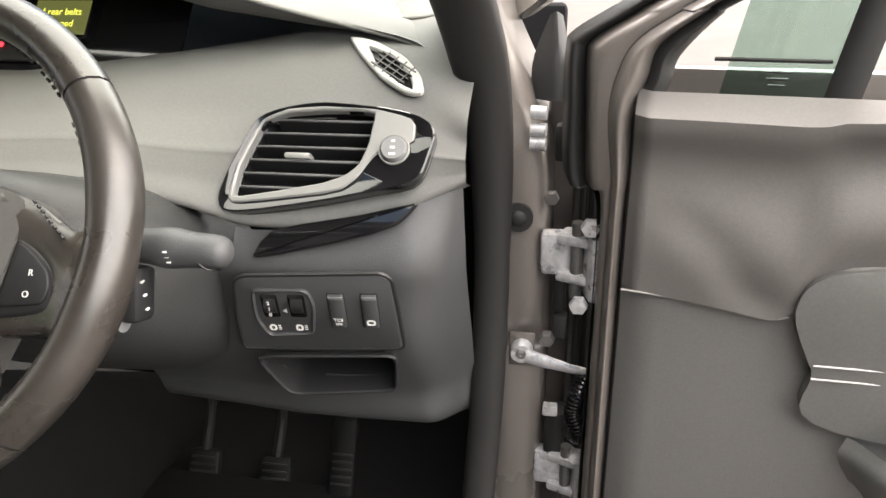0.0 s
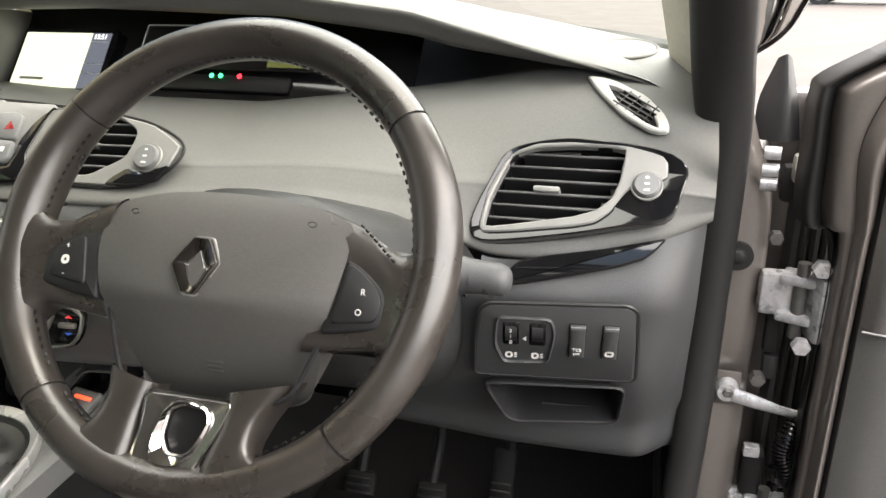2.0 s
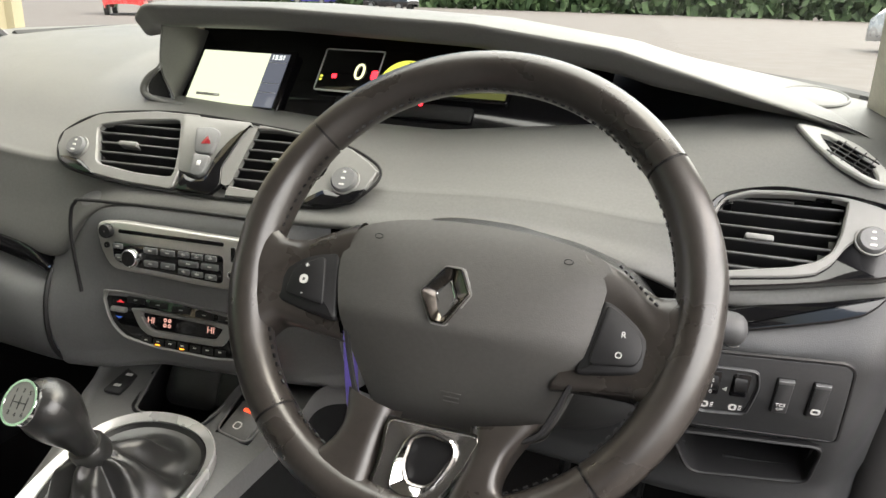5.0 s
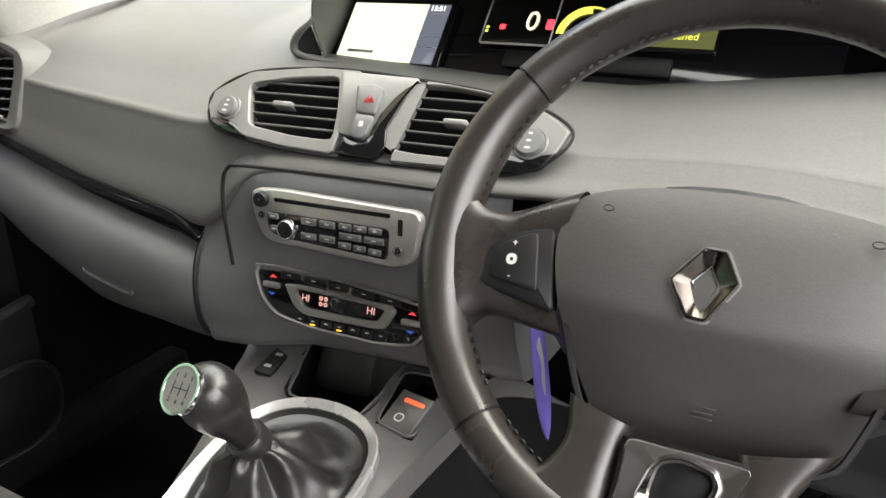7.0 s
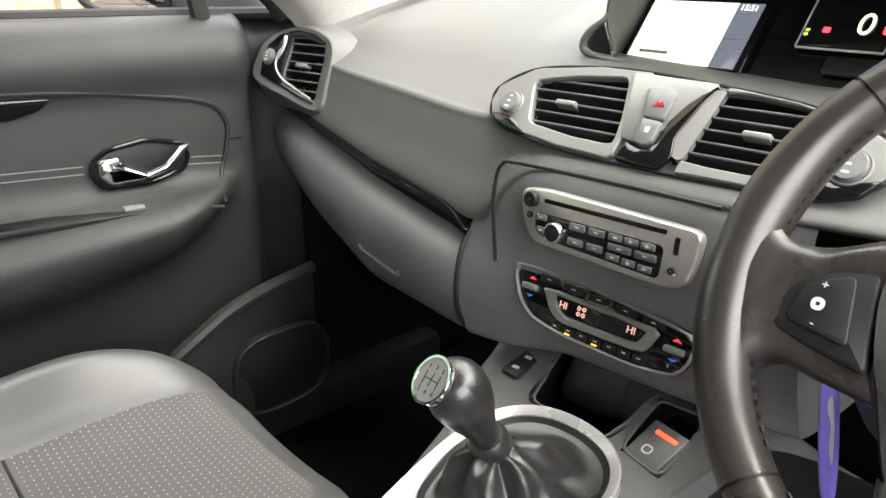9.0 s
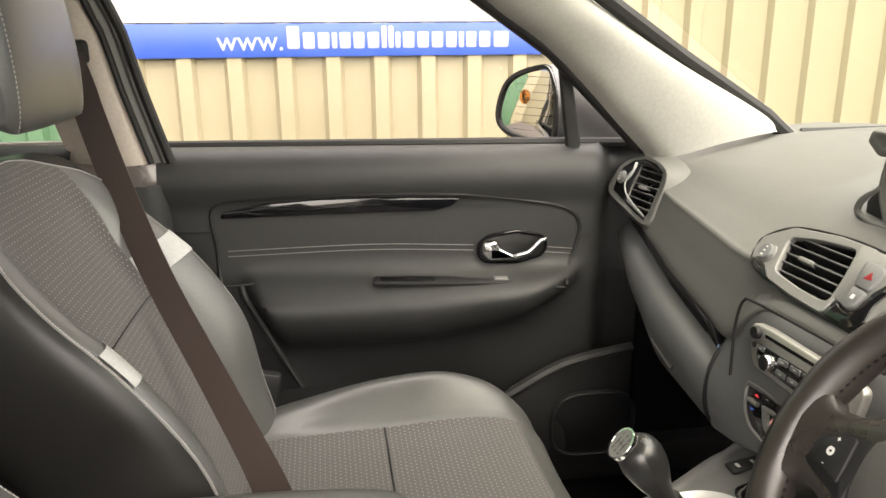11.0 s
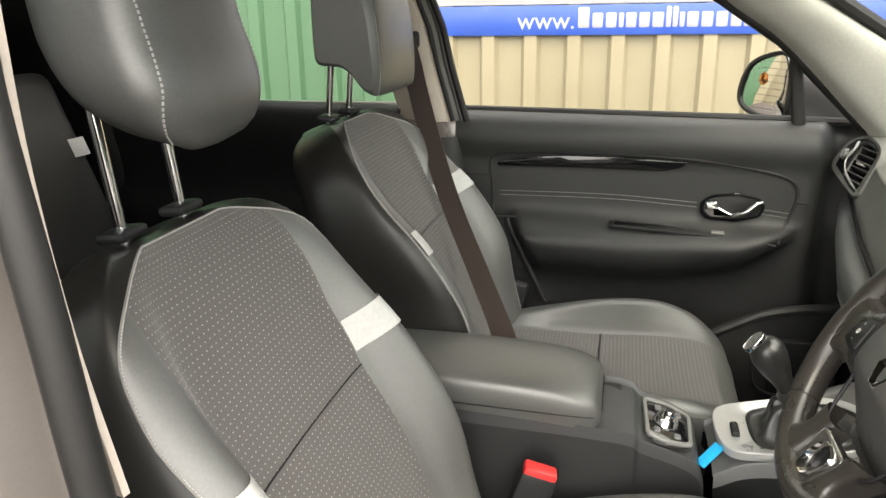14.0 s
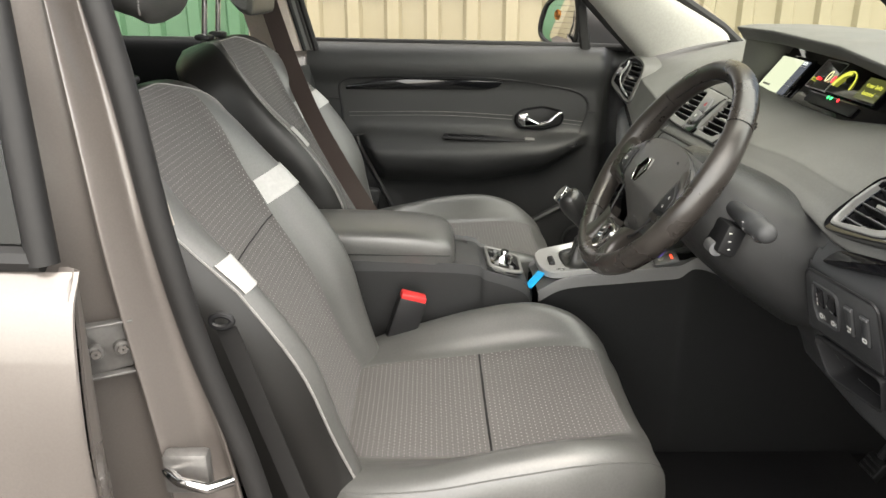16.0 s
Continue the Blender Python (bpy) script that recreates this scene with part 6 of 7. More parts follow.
part("quarter_bar", tube([(-1.12, .122, 1.09), (-1.11, .095, 1.25), (-1.1, .085, 1.32)], [.016, .014, .014], 8, flat=((1, 0, 0), .6)), RUBBER, pdoor)
part("frame_gasket", tube([(-1.1, .25, 1.092), (-1.09, .23, 1.115), (-1.08, .06, 1.28), (-1.06, -.17, 1.435), (-1.02, -.34, 1.52)], .015, 10), RUBBER, pdoor)
REAR_LINE = [Vector(p) for p in ((-1.09, -.653, 1.09), (-1.078, -.686, 1.22), (-1.066, -.706, 1.32), (-1.05, -.73, 1.39), (-1.035, -.765, 1.48), (-1.02, -.795, 1.56))]
part("rear_frame", tube([p + Vector((0, -.009, 0)) for p in REAR_LINE], .009, 8), RUBBER, pdoor)
part("rear_frame_panel", thicken(smooth_loft([[p + Vector(d) for d in ((-.004, -.014, 0), (.004, -.02, 0), (.0, -.026, 0), (.008, -.036, 0))] for p in REAR_LINE], 16, 20), .002), DOOR_LOW, pdoor)
part("rear_seal", tube([p + Vector((.01, -.041, 0)) for p in REAR_LINE], .006, 8), RUBBER, pdoor)
part("window_pane", loft([[(-1.155, -.66, 1.1), (-1.155, .1, 1.09)], [(-1.12, -.69, 1.3), (-1.12, .07, 1.28)], [(-1.07, -.72, 1.5), (-1.07, -.25, 1.46)]]), CLEAR, pdoor).visible_shadow = False
mirror = thing("door_mirror", (-1.25, .1, 1.09), "dark door mirror outside the passenger window", "mirror")
mo = curve_points(ccw([(-.082, -.042), (-.084, -.01), (-.073, .0236), (-.055, .048), (-.023, .065), (.018, .076), (.058, .079), (.076, .053), (.088, .013), (.089, -.035), (.08, -.074), (.05, -.079), (-.015, -.073), (-.058, -.062)]), 56, True)
part("housing", pillow([(-p[0], p[1]) for p in inset(mo, -.004)], plane_at((-1.276, .07, 1.165), (-.877, -.48, 0), (0, -.05, 1)), .03, .085, base=-.004), DASH_LOW, mirror)
part("mirror_glass", plate([(p[0], p[1]) for p in mo], plane_at((-1.275, .066, 1.165), (.8545, .5195, 0), (0, .07, 1)), .004, .001), surface("mirror", (.9, .9, .9), .02, metal=1, vary=0, rough_vary=0), mirror, "clear mirror glass")
MG = plane_at((-1.275, .066, 1.165), (.8545, .5195, 0), (0, .07, 1))
# thin bars on the glass imitate a reflection of horizontal siding
for k in range(8):
    sp_ = span(inset(mo, .008), -.056 + .0165 * k)
    sp_ = (max(sp_[0], -.034), sp_[1]) if sp_ else None
    if sp_:
        part("siding_reflection", box((sp_[1] - sp_[0], .0009, .0006), at(MG, (sp_[0] + sp_[1]) / 2, -.056 + .0165 * k, .0042), 0), SLAT, mirror)
# orange disc painted on as the reflection of something orange
part("orange_reflection_spot", disc(.016, .0008, at(MG, -.005, .016, .004), 24), surface("orange_reflection", (.6, .22, .04), .5), mirror, "round orange reflection laid on the glass")
part("housing_rim", bezel(polar(inset(mo, -.006), (0, 0)), polar(inset(mo, .004), (0, 0)), plane_at((-1.275, .064, 1.165), (.8545, .5195, 0), (0, .07, 1)), .006), RUBBER, mirror)
part("foot", smooth_loft([[(-1.24, .1, 1.24), (-1.22, .2, 1.2), (-1.2, .24, 1.14)], [(-1.2, .12, 1.2), (-1.18, .2, 1.17), (-1.16, .26, 1.11)], [(-1.16, .12, 1.09), (-1.15, .2, 1.09), (-1.14, .27, 1.085)]], 8, 8), DARK, mirror)

# ---- seat belts ----
belt = thing("seat_belt", (-.9, -.75, 1.3), "dark brown seat belt over the passenger seat", "seat belt")
bp = curve_points([(-1.03, -.8, 1.29), (-.99, -.775, 1.24), (-.9, -.715, 1.1), (-.8, -.643, .96), (-.65, -.543, .832), (-.5, -.467, .76), (-.46, -.45, .7)], 40)
tw = []
for i, p in enumerate(bp):
    f = i / 39
    d = Vector((.3, .95, .0)).normalized() if f > .2 else Vector((.2, .97, 0))
    tw.append([tuple(Vector(p) - d * .028), tuple(Vector(p)), tuple(Vector(p) + d * .028)])
part("webbing", thicken(loft(tw), .0015), BELT, belt)
part("belt_guide", box((.02, .07, .04), Matrix.Translation((-1.035, -.8, 1.29)), .008), DARK, belt)
part("lower_anchor", box((.03, .06, .15), Matrix.Translation((-.955, -.523, .645)) @ Matrix.Rotation(radians(-12), 4, "X"), .01), DARK, belt)
part("belt_tongue", box((.012, .05, .03), Matrix.Translation((-.462, -.452, .7)), .004), DARK, belt)
buckle = thing("belt_buckle", (-.2, -.39, .6), "black belt buckle with red release button", "buckle")
BK = Matrix.Translation((-.19, -.385, .655)) @ Matrix.Rotation(radians(-18), 4, "X") @ Matrix.Rotation(radians(8), 4, "Z")
part("housing", box((.03, .055, .1), BK, .006), DARK, buckle)
part("release_button", box((.026, .05, .018), BK @ Matrix.Translation((0, 0, .05)), .004), RED, buckle, "red push button")
part("strap", box((.02, .03, .12), BK @ Matrix.Translation((0, -.01, -.1)), .004), BELT, buckle)

# ---- driver's door, open ----
ddoor = thing("car_door", (.53, .3, .35), "open driver's door with dark grained trim panel", "vehicle door", group="doors of the car")
DD = plane_at((.525, .285, 0), (.99, -.12, 0), (0, 0, 1))
up_rows = []
SPLIT = [(0, .866), (.055, .863), (.105, .857), (.135, .852), (.153, .856), (.165, .9), (.2, .915), (.3, .925), (.95, .93)]
for i in range(60):
    u = .95 * (i / 59) ** 1.6
    lo = along(SPLIT, u)[0]
    row = []
    for k in range(22):
        f = k / 21
        v = 1.056 + (lo - 1.056) * f
        w = .012 * math.exp(-((f - .12) / .12) ** 2) - .006 * math.exp(-((f - .35) / .2) ** 2) + .012 * math.exp(-((f - .75) / .25) ** 2) * min(1, u / .08)
        valley = (v - .985) * .62 + (u - .03) * .78
        w -= .006 * math.exp(-(valley / .022) ** 2) * min(1, max(0, (.96 - v) / .03)) * min(1, max(0, (v - lo) / .02))
        w -= .02 * max(0, 1 - k / 2) + .012 * max(0, 1 - u / .012)
        row.append(DD @ Vector((u, v, w)))
    up_rows.append(row)
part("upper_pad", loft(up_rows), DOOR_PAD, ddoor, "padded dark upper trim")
low_rows = []
for i in range(50):
    u = .95 * i / 49
    lo = along(SPLIT, u)[0]
    low_rows.append([DD @ Vector((u, lo + (.3 - lo) * k / 20, -.003 - .012 * max(0, 1 - u / .02))) for k in range(21)])
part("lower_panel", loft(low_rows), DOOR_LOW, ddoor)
part("seam", tube([DD @ Vector((u, v, .001)) for u, v in curve_points(SPLIT[:5], 24)], .0013, 6), PIPING, ddoor)
armo = curve_points(ccw([(.158, .856), (.158, .882), (.17, .9), (.2, .912), (.3, .92), (.7, .92), (.8, .85), (.8, .75), (.6, .745), (.215, .745), (.178, .81)]), 80, True)
part("armrest_insert", pillow(armo, DD, .012, .02, base=-.01), LEATHER, ddoor)
for v in (.817, .803):
    part("stitching", tube([DD @ Vector((u, v + .055 * (u - .178), .0155)) for u in (.178, .25, .35)], .001, 5), THREAD, ddoor)
part("pull_handle", smooth_loft([[DD @ Vector((u, v, w)) for u, v, w in ((.22, .742, .01), (.3, .735, .05), (.6, .735, .06), (.75, .74, .02))], [DD @ Vector((u, v, w)) for u, v, w in ((.215, .72, .012), (.3, .71, .06), (.6, .71, .07), (.75, .715, .03))], [DD @ Vector((u, v, w)) for u, v, w in ((.23, .69, .005), (.3, .66, .03), (.6, .66, .03), (.75, .67, .01))]], 30, 12), LEATHER, ddoor)
# the stepped edge of the door and its window frame, from the outer seal to the glass
LINES = [
    [(-.034, .3), (-.034, .7), (-.034, .93), (-.07, .955), (-.0744, 1.04), (-.0745, 1.085), (-.068, 1.1), (-.0315, 1.123), (-.0103, 1.1354), (.2, 1.262), (.45, 1.4)],
    [(-.03, .3), (-.03, .7), (-.03, .93), (-.046, .957), (-.0502, 1.0314), (-.0524, 1.08), (-.0464, 1.0947), (-.0086, 1.119), (.0184, 1.1361), (.23, 1.26), (.47, 1.39)],
    [(-.0186, .3), (-.0186, .7), (-.0186, .93), (-.0186, .965), (-.0261, 1.0314), (-.0185, 1.0737), (-.0039, 1.0991), (.0308, 1.1236), (.0516, 1.1376), (.26, 1.255), (.49, 1.375)],
    [(-.004, .3), (-.004, .7), (-.004, .93), (-.0031, .968), (-.0023, 1.0363), (.0069, 1.0651), (.0155, 1.0952), (.0531, 1.1242), (.0731, 1.138), (.28, 1.25), (.5, 1.365)],
    [(.004, .3), (.004, .7), (.004, .93), (.006, .968), (.02, 1.036), (.0277, 1.06), (.0339, 1.0835), (.0641, 1.1181), (.0924, 1.1368), (.3, 1.245), (.52, 1.355)],
]


def frame_strip(a, b, heights):
    """A strip of the frame between two of its lines, stepping through the heights."""
    n = len(heights) - 1
    rows_ = []
    for k, h in enumerate(heights):
        rows_.append([DD @ Vector((p[0] + (q[0] - p[0]) * k / n, p[1] + (q[1] - p[1]) * k / n, h)) for p, q in zip(LINES[a], LINES[b])])
    return smooth_loft(rows_, 60, 4 * n + 1)


part("outer_seal", frame_strip(0, 1, (-.075, -.048, -.044, -.058)), RUBBER, ddoor, "black rubber seal along the door edge")
part("frame_flange", frame_strip(1, 2, (-.058, -.036, -.03, -.029, -.03)), PAINT, ddoor, "taupe painted door frame")
part("frame_ridge", frame_strip(2, 3, (-.03, -.014, -.008, -.013, -.026)), PAINT, ddoor)
part("glass_seal", frame_strip(3, 4, (-.026, -.02, -.018, -.03, -.05)), RUBBER, ddoor, "black rubber glass run")
part("frame_groove", tube([DD @ Vector((p[0] + .002, p[1], -.03)) for p in curve_points([(u, v, 0) for u, v in LINES[2]], 60)], .0022, 6), DARK, ddoor)
part("hinge_face", box((.05, .05, .78), Matrix.Translation((.499, .44, .68)), .01), EDGE_PAINT, ddoor)
for dx, r_ in ((.486, .004), (.498, .006), (.508, .004)):
    part("face_ridge", tube([(dx, .413, .3), (dx, .413, .7), (dx, .413, 1.04)], r_, 8), RUBBER, ddoor)
part("latch_pad", box((.014, .014, .045), Matrix.Translation((.464, .39, .805)), .003), DARK, ddoor)
part("latch_pad", box((.016, .016, .03), Matrix.Translation((.467, .388, .765)), .003), SLAT, ddoor)
part("wire_clip", box((.018, .012, .014), Matrix.Translation((.46, .375, .655)), .002), GREASE, ddoor)
part("outer_skin", box((1.0, .02, .76), DD @ Matrix.Translation((.47, .68, -.13)) @ Matrix(((1, 0, 0, 0), (0, 0, 1, 0), (0, 1, 0, 0), (0, 0, 0, 1))), .004), PAINT, ddoor)
part("window_pane", plate(ccw([(.065, 1.02), (.16, 1.02), (.178, 1.14), (.3, 1.3), (.09, 1.145)]), at(DD, 0, 0, -.06), .004, .0005), glass("green_glass", (.62, .72, .68)), ddoor, "green tinted pane with water drops").visible_shadow = False
part("pane_line", tube([DD @ Vector((.063, 1.0795, -.055)), DD @ Vector((.16, 1.0795, -.055))], .002, 6), RUBBER, ddoor)
part("pane_post", tube([DD @ Vector((.168, 1.02, -.055)), DD @ Vector((.19, 1.14, -.055)), DD @ Vector((.22, 1.3, -.06))], .016, 10, flat=((0, 1, 0), .5)), RUBBER, ddoor)
for k in range(3):
    part("etched_print", plate(rect(.022 - .004 * k, .0018, .0004, .118, 1.069 - .006 * k), at(DD, 0, 0, -.055), .0003, .0001), SLAT, ddoor)
for y_, z_ in ((.385, .862), (.4, .56)):
    hinge = part("hinge", box((.052, .022, .05), Matrix.Translation((.468, y_ - .008, z_)), .006), GREASE, ddoor, "pale greased hinge")
    for dz in (.022, -.022):
        part("hinge_lug", box((.05, .03, .012), Matrix.Translation((.487, y_ - .02, z_ + dz)) @ Matrix.Rotation(-.35, 4, "Z"), .004), GREASE, hinge)
    part("hinge_arm", box((.016, .03, .075), Matrix.Translation((.5, y_ - .035, z_ - .004)) @ Matrix.Rotation(.3, 4, "Z"), .005), GREASE, hinge)
    part("hinge_pin", tube([(.482, y_ - .024, z_ - .045), (.482, y_ - .024, z_ + .042)], .007, 12), DULL_STEEL, hinge)
    for du, dz in ((.0, .045), (-.008, -.045)):
        part("hinge_bolt", disc(.010, .01, plane_at((.494 + du, y_ - .042, z_ + dz), (1, 0, 0), (0, 0, 1)), 6), GREASE, hinge)
strap = part("check_strap", tube([(.43, .368, .732), (.452, .366, .727), (.48, .366, .72), (.515, .37, .712)], [.009, .0085, .006, .005], 10, flat=((0, 1, 0), .6)), GREASE, ddoor, "greased door check strap")
part("strap_eye", disc(.013, .016, plane_at((.424, .382, .734), (1, 0, 0), (0, 0, 1)), 20), GREASE, strap)
part("strap_bolt", disc(.0065, .02, plane_at((.424, .382, .734), (1, 0, 0), (0, 0, 1)), 6), DULL_STEEL, strap)
part("strap_plate", box((.03, .004, .045), Matrix.Translation((.424, .3825, .732)), .003), PAINT, strap)
part("door_bolt", disc(.008, .01, plane_at((.452, .38, .925), (1, 0, 0), (0, 0, 1)), 6), DULL_STEEL, ddoor)
part("door_bolt", disc(.009, .012, plane_at((.453, .372, .757), (1, 0, 0), (0, 0, 1)), 6), DULL_STEEL, ddoor)
for z_ in (1.0, 1.018, .985):
    part("clip", tube([(.428, .372, z_), (.444, .37, z_)], .007, 12), GREASE, ddoor)
spine = curve_points([(.505, .37, .71), (.492, .352, .695), (.487, .345, .675), (.494, .342, .655), (.494, .352, .638), (.482, .375, .63)], 30)
coil = part("cable_sleeve", tube(spine, .0075, 10), RUBBER, ddoor, "corrugated black cable sleeve")
for k in range(2, 28, 1):
    a_, b_ = Vector(spine[k]), Vector(spine[k + 1])
    part("sleeve_ring", tube([a_, a_ + (b_ - a_) * .55], .0115, 12), GLOSS, coil)
part("connector", box((.025, .03, .06), Matrix.Translation((.466, .395, .615)), .004), DARK, ddoor)
part("wiring_boot", box((.03, .02, .04), Matrix.Translation((.468, .4, .98)), .004), RUBBER, ddoor)
part("hinge_cap", box((.02, .02, .03), Matrix.Translation((.47, .385, 1.0)), .004), STEEL, ddoor)

dmir = thing("door_mirror", (.45, .45, 1.02), "taupe door mirror of the open driver's door", "mirror")
part("foot", thicken(smooth_loft([[(.424, .43, 1.02), (.45, .415, 1.02), (.47, .43, 1.02)], [(.424, .44, 1.06), (.45, .425, 1.06), (.465, .44, 1.06)], [(.44, .45, 1.105), (.447, .44, 1.11), (.454, .45, 1.105)]], 8, 8), .01), DARK, dmir)
DMR = plane_at((.425, .47, 1.19), (.97, -.22, 0), (.05, 0, 1))
dmo = rounded(ccw([(-.03, -.095), (.02, -.06), (.045, .0), (.055, .14), (-.05, .14), (-.052, -.03)]), .02)
part("housing", pillow([(-p[0], p[1]) for p in inset(dmo, -.006)], plane_at((.425, .474, 1.19), (-.97, .22, 0), (.05, 0, 1)), .03, .07, base=-.004), PAINT, dmir)
part("mirror_glass", plate(dmo, DMR, .004, .001), surface("door_mirror_glass", (.75, .75, .74), .04, metal=1, vary=.02, rough_vary=.01), dmir, "clear mirror glass")

# ---- car shell ----
solid("car_floor", box((1.62, 2.95, .04), Matrix.Translation((-.33, -.4, .305)), .01), CARPET, "black carpeted car floor", kind="structure")
for nm, x, y0, top in (("side_wall_passenger", -1.165, .3, 1.06), ("side_wall_driver", .395, .43, .94)):
    solid(nm, box((.03, .93 - y0, top - .3), Matrix.Translation((x, (.93 + y0) / 2, (top + .3) / 2)), .008), CARPET, "black carpeted side of the footwell", kind="structure")
solid("sill_passenger", box((.1, 2.4, .12), Matrix.Translation((-1.15, -.6, .34)), .02), DARK, "dark door sill trim", kind="structure")
solid("sill_driver", box((.12, 2.0, .1), Matrix.Translation((.43, -.2, .33)), .02), DARK, "dark door sill trim", kind="structure")
solid("bulkhead", box((1.56, .04, .8), Matrix.Translation((-.33, .86, .68)), .01), CARPET, "black firewall behind the dashboard", kind="structure")
solid("car_roof", smooth_loft([[(.36, .0, 1.56), (0, .03, 1.6), (-.33, .04, 1.61), (-.7, .03, 1.6), (-1.02, .0, 1.56)], [(.36, -.9, 1.6), (0, -.9, 1.66), (-.33, -.9, 1.67), (-.7, -.9, 1.66), (-1.02, -.9, 1.6)], [(.36, -2.1, 1.56), (0, -2.1, 1.62), (-.33, -2.1, 1.63), (-.7, -2.1, 1.62), (-1.02, -2.1, 1.56)]], 20, 16), PILLAR, "pale headliner under the car roof", kind="structure")
rows = []
for y1, z1, y2, z2 in ((.26, 1.075, .52, 1.12), (.233, 1.104, .485, 1.156), (.06, 1.27, .295, 1.262), (-.06, 1.35, .16, 1.345), (-.17, 1.426, .045, 1.42), (-.36, 1.52, -.1, 1.53)):
    rows.append([(-1.075, y1, z1), (-1.03, y1 + (y2 - y1) * .15, z1 + .004), (-1.0, (y1 + y2) / 2, (z1 + z2) / 2 + .01), (-1.0, y1 + (y2 - y1) * .85, z2 + .004), (-1.03, y2, z2)])
solid("pillar_front_passenger", smooth_loft(rows, 20, 30), PILLAR, "pale grey trimmed windscreen pillar", kind="structure")
solid("pillar_gasket", tube([(-1.03, .54, 1.11), (-1.03, .485, 1.156), (-1.02, .295, 1.27), (-1.0, .045, 1.43), (-.97, -.1, 1.54)], .016, 8), RUBBER, "black windscreen gasket", kind="structure")
solid("pillar_middle_passenger", smooth_loft([[(-1.12, -.64, .4), (-1.06, -.68, .4), (-1.06, -.8, .4), (-1.12, -.86, .4)], [(-1.12, -.66, 1.05), (-1.07, -.7, 1.05), (-1.07, -.78, 1.05), (-1.12, -.84, 1.05)]], 12, 8), DOOR_TRIM, "dark lower trim of the middle pillar", kind="structure")
solid("pillar_middle_trim", smooth_loft([[p + Vector(d) for d in ((-.04, -.03, 0), (.008, -.048, 0), (.024, -.058, 0), (.03, -.1, 0), (-.03, -.19, 0))] for p in REAR_LINE], 16, 20), BEIGE, "pale upper trim of the middle pillar", kind="structure")
solid("windscreen_gasket", tube(curve_points([(-1.02, .56, 1.115), (-.9, .84, 1.125), (-.5, .96, 1.125), (0, .87, 1.11), (.25, .68, 1.1), (.37, .5, 1.095)], 30), .014, 8), RUBBER, "black windscreen edge", kind="structure")
solid("windscreen", smooth_loft([[(-1.02, .56, 1.115), (-.7, .92, 1.125), (-.33, .97, 1.125), (.05, .86, 1.11), (.36, .5, 1.095)], [(-1.0, .2, 1.38), (-.7, .45, 1.42), (-.33, .5, 1.43), (.05, .42, 1.42), (.33, .15, 1.37)], [(-.97, -.08, 1.56), (-.7, .03, 1.6), (-.33, .04, 1.61), (.05, .03, 1.6), (.3, -.1, 1.56)]], 20, 14), SCREEN, "clear windscreen", kind="structure")
# driver's side opening
solid("pillar_front_trim", smooth_loft([[(.33, .5, 1.09), (.345, .43, 1.09), (.365, .38, 1.085), (.385, .37, 1.08)], [(.3, .33, 1.22), (.315, .27, 1.22), (.335, .22, 1.215), (.355, .21, 1.21)], [(.25, .08, 1.42), (.265, .02, 1.42), (.285, -.03, 1.42), (.3, -.04, 1.41)], [(.22, -.1, 1.55), (.24, -.15, 1.55), (.25, -.2, 1.55), (.26, -.21, 1.54)]], 12, 20), PALE_TRIM, "cream windscreen pillar trim, colour lifted for the light on it", kind="structure")
solid("door_gasket", tube(curve_points([(.365, .29, .3), (.375, .33, .5), (.387, .352, .7), (.39, .36, .9), (.385, .35, 1.03), (.372, .31, 1.12), (.355, .21, 1.22), (.325, .06, 1.35), (.3, -.1, 1.47), (.29, -.3, 1.55)], 40), [.02 + .009 * min(1, max(0, (i - 12) / 8)) for i in range(40)], 14, flat=((0, 1, 0), .7)), RUBBER, "black rubber door opening seal", kind="structure")
jamb = thing("front_jamb", (.43, .44, .3), "taupe painted door jamb of the car", "jamb", kind="structure")
part("jamb_face", smooth_loft([[(.39, .38, .3), (.41, .378, .3), (.438, .385, .3), (.447, .41, .3), (.45, .55, .3)], [(.395, .382, .68), (.41, .38, .68), (.44, .386, .68), (.45, .41, .68), (.455, .55, .68)], [(.395, .378, .74), (.412, .39, .74), (.436, .394, .74), (.45, .41, .74), (.455, .55, .74)], [(.395, .382, .8), (.41, .38, .8), (.44, .384, .8), (.45, .41, .8), (.455, .55, .8)], [(.395, .382, .96), (.41, .38, .96), (.438, .385, .96), (.448, .41, .96), (.453, .55, .96)], [(.388, .37, 1.03), (.402, .375, 1.03), (.42, .39, 1.03), (.426, .43, 1.03), (.43, .55, 1.03)], [(.372, .33, 1.14), (.383, .333, 1.14), (.39, .345, 1.14), (.394, .37, 1.14), (.396, .45, 1.14)], [(.34, .15, 1.29), (.355, .15, 1.29), (.375, .18, 1.29), (.385, .22, 1.29), (.39, .3, 1.29)], [(.29, -.15, 1.52), (.305, -.15, 1.52), (.325, -.12, 1.52), (.335, -.1, 1.52), (.33, .0, 1.53)]], 16, 50), PAINT, jamb)
plug = part("jamb_plug", disc(.0165, .006, plane_at((.4165, .3805, .9), (1, 0, 0), (0, 0, 1)), 24), RUBBER, jamb, "round black rubber plug")
part("plug_dome", ball(.009, Matrix.Translation((.4165, .3745, .9)), (1, .5, 1), 14, 8), RUBBER, plug)
part("wing_inner", box((.1, .04, .78), Matrix.Translation((.492, .475, .68)), .01), PAINT, jamb)
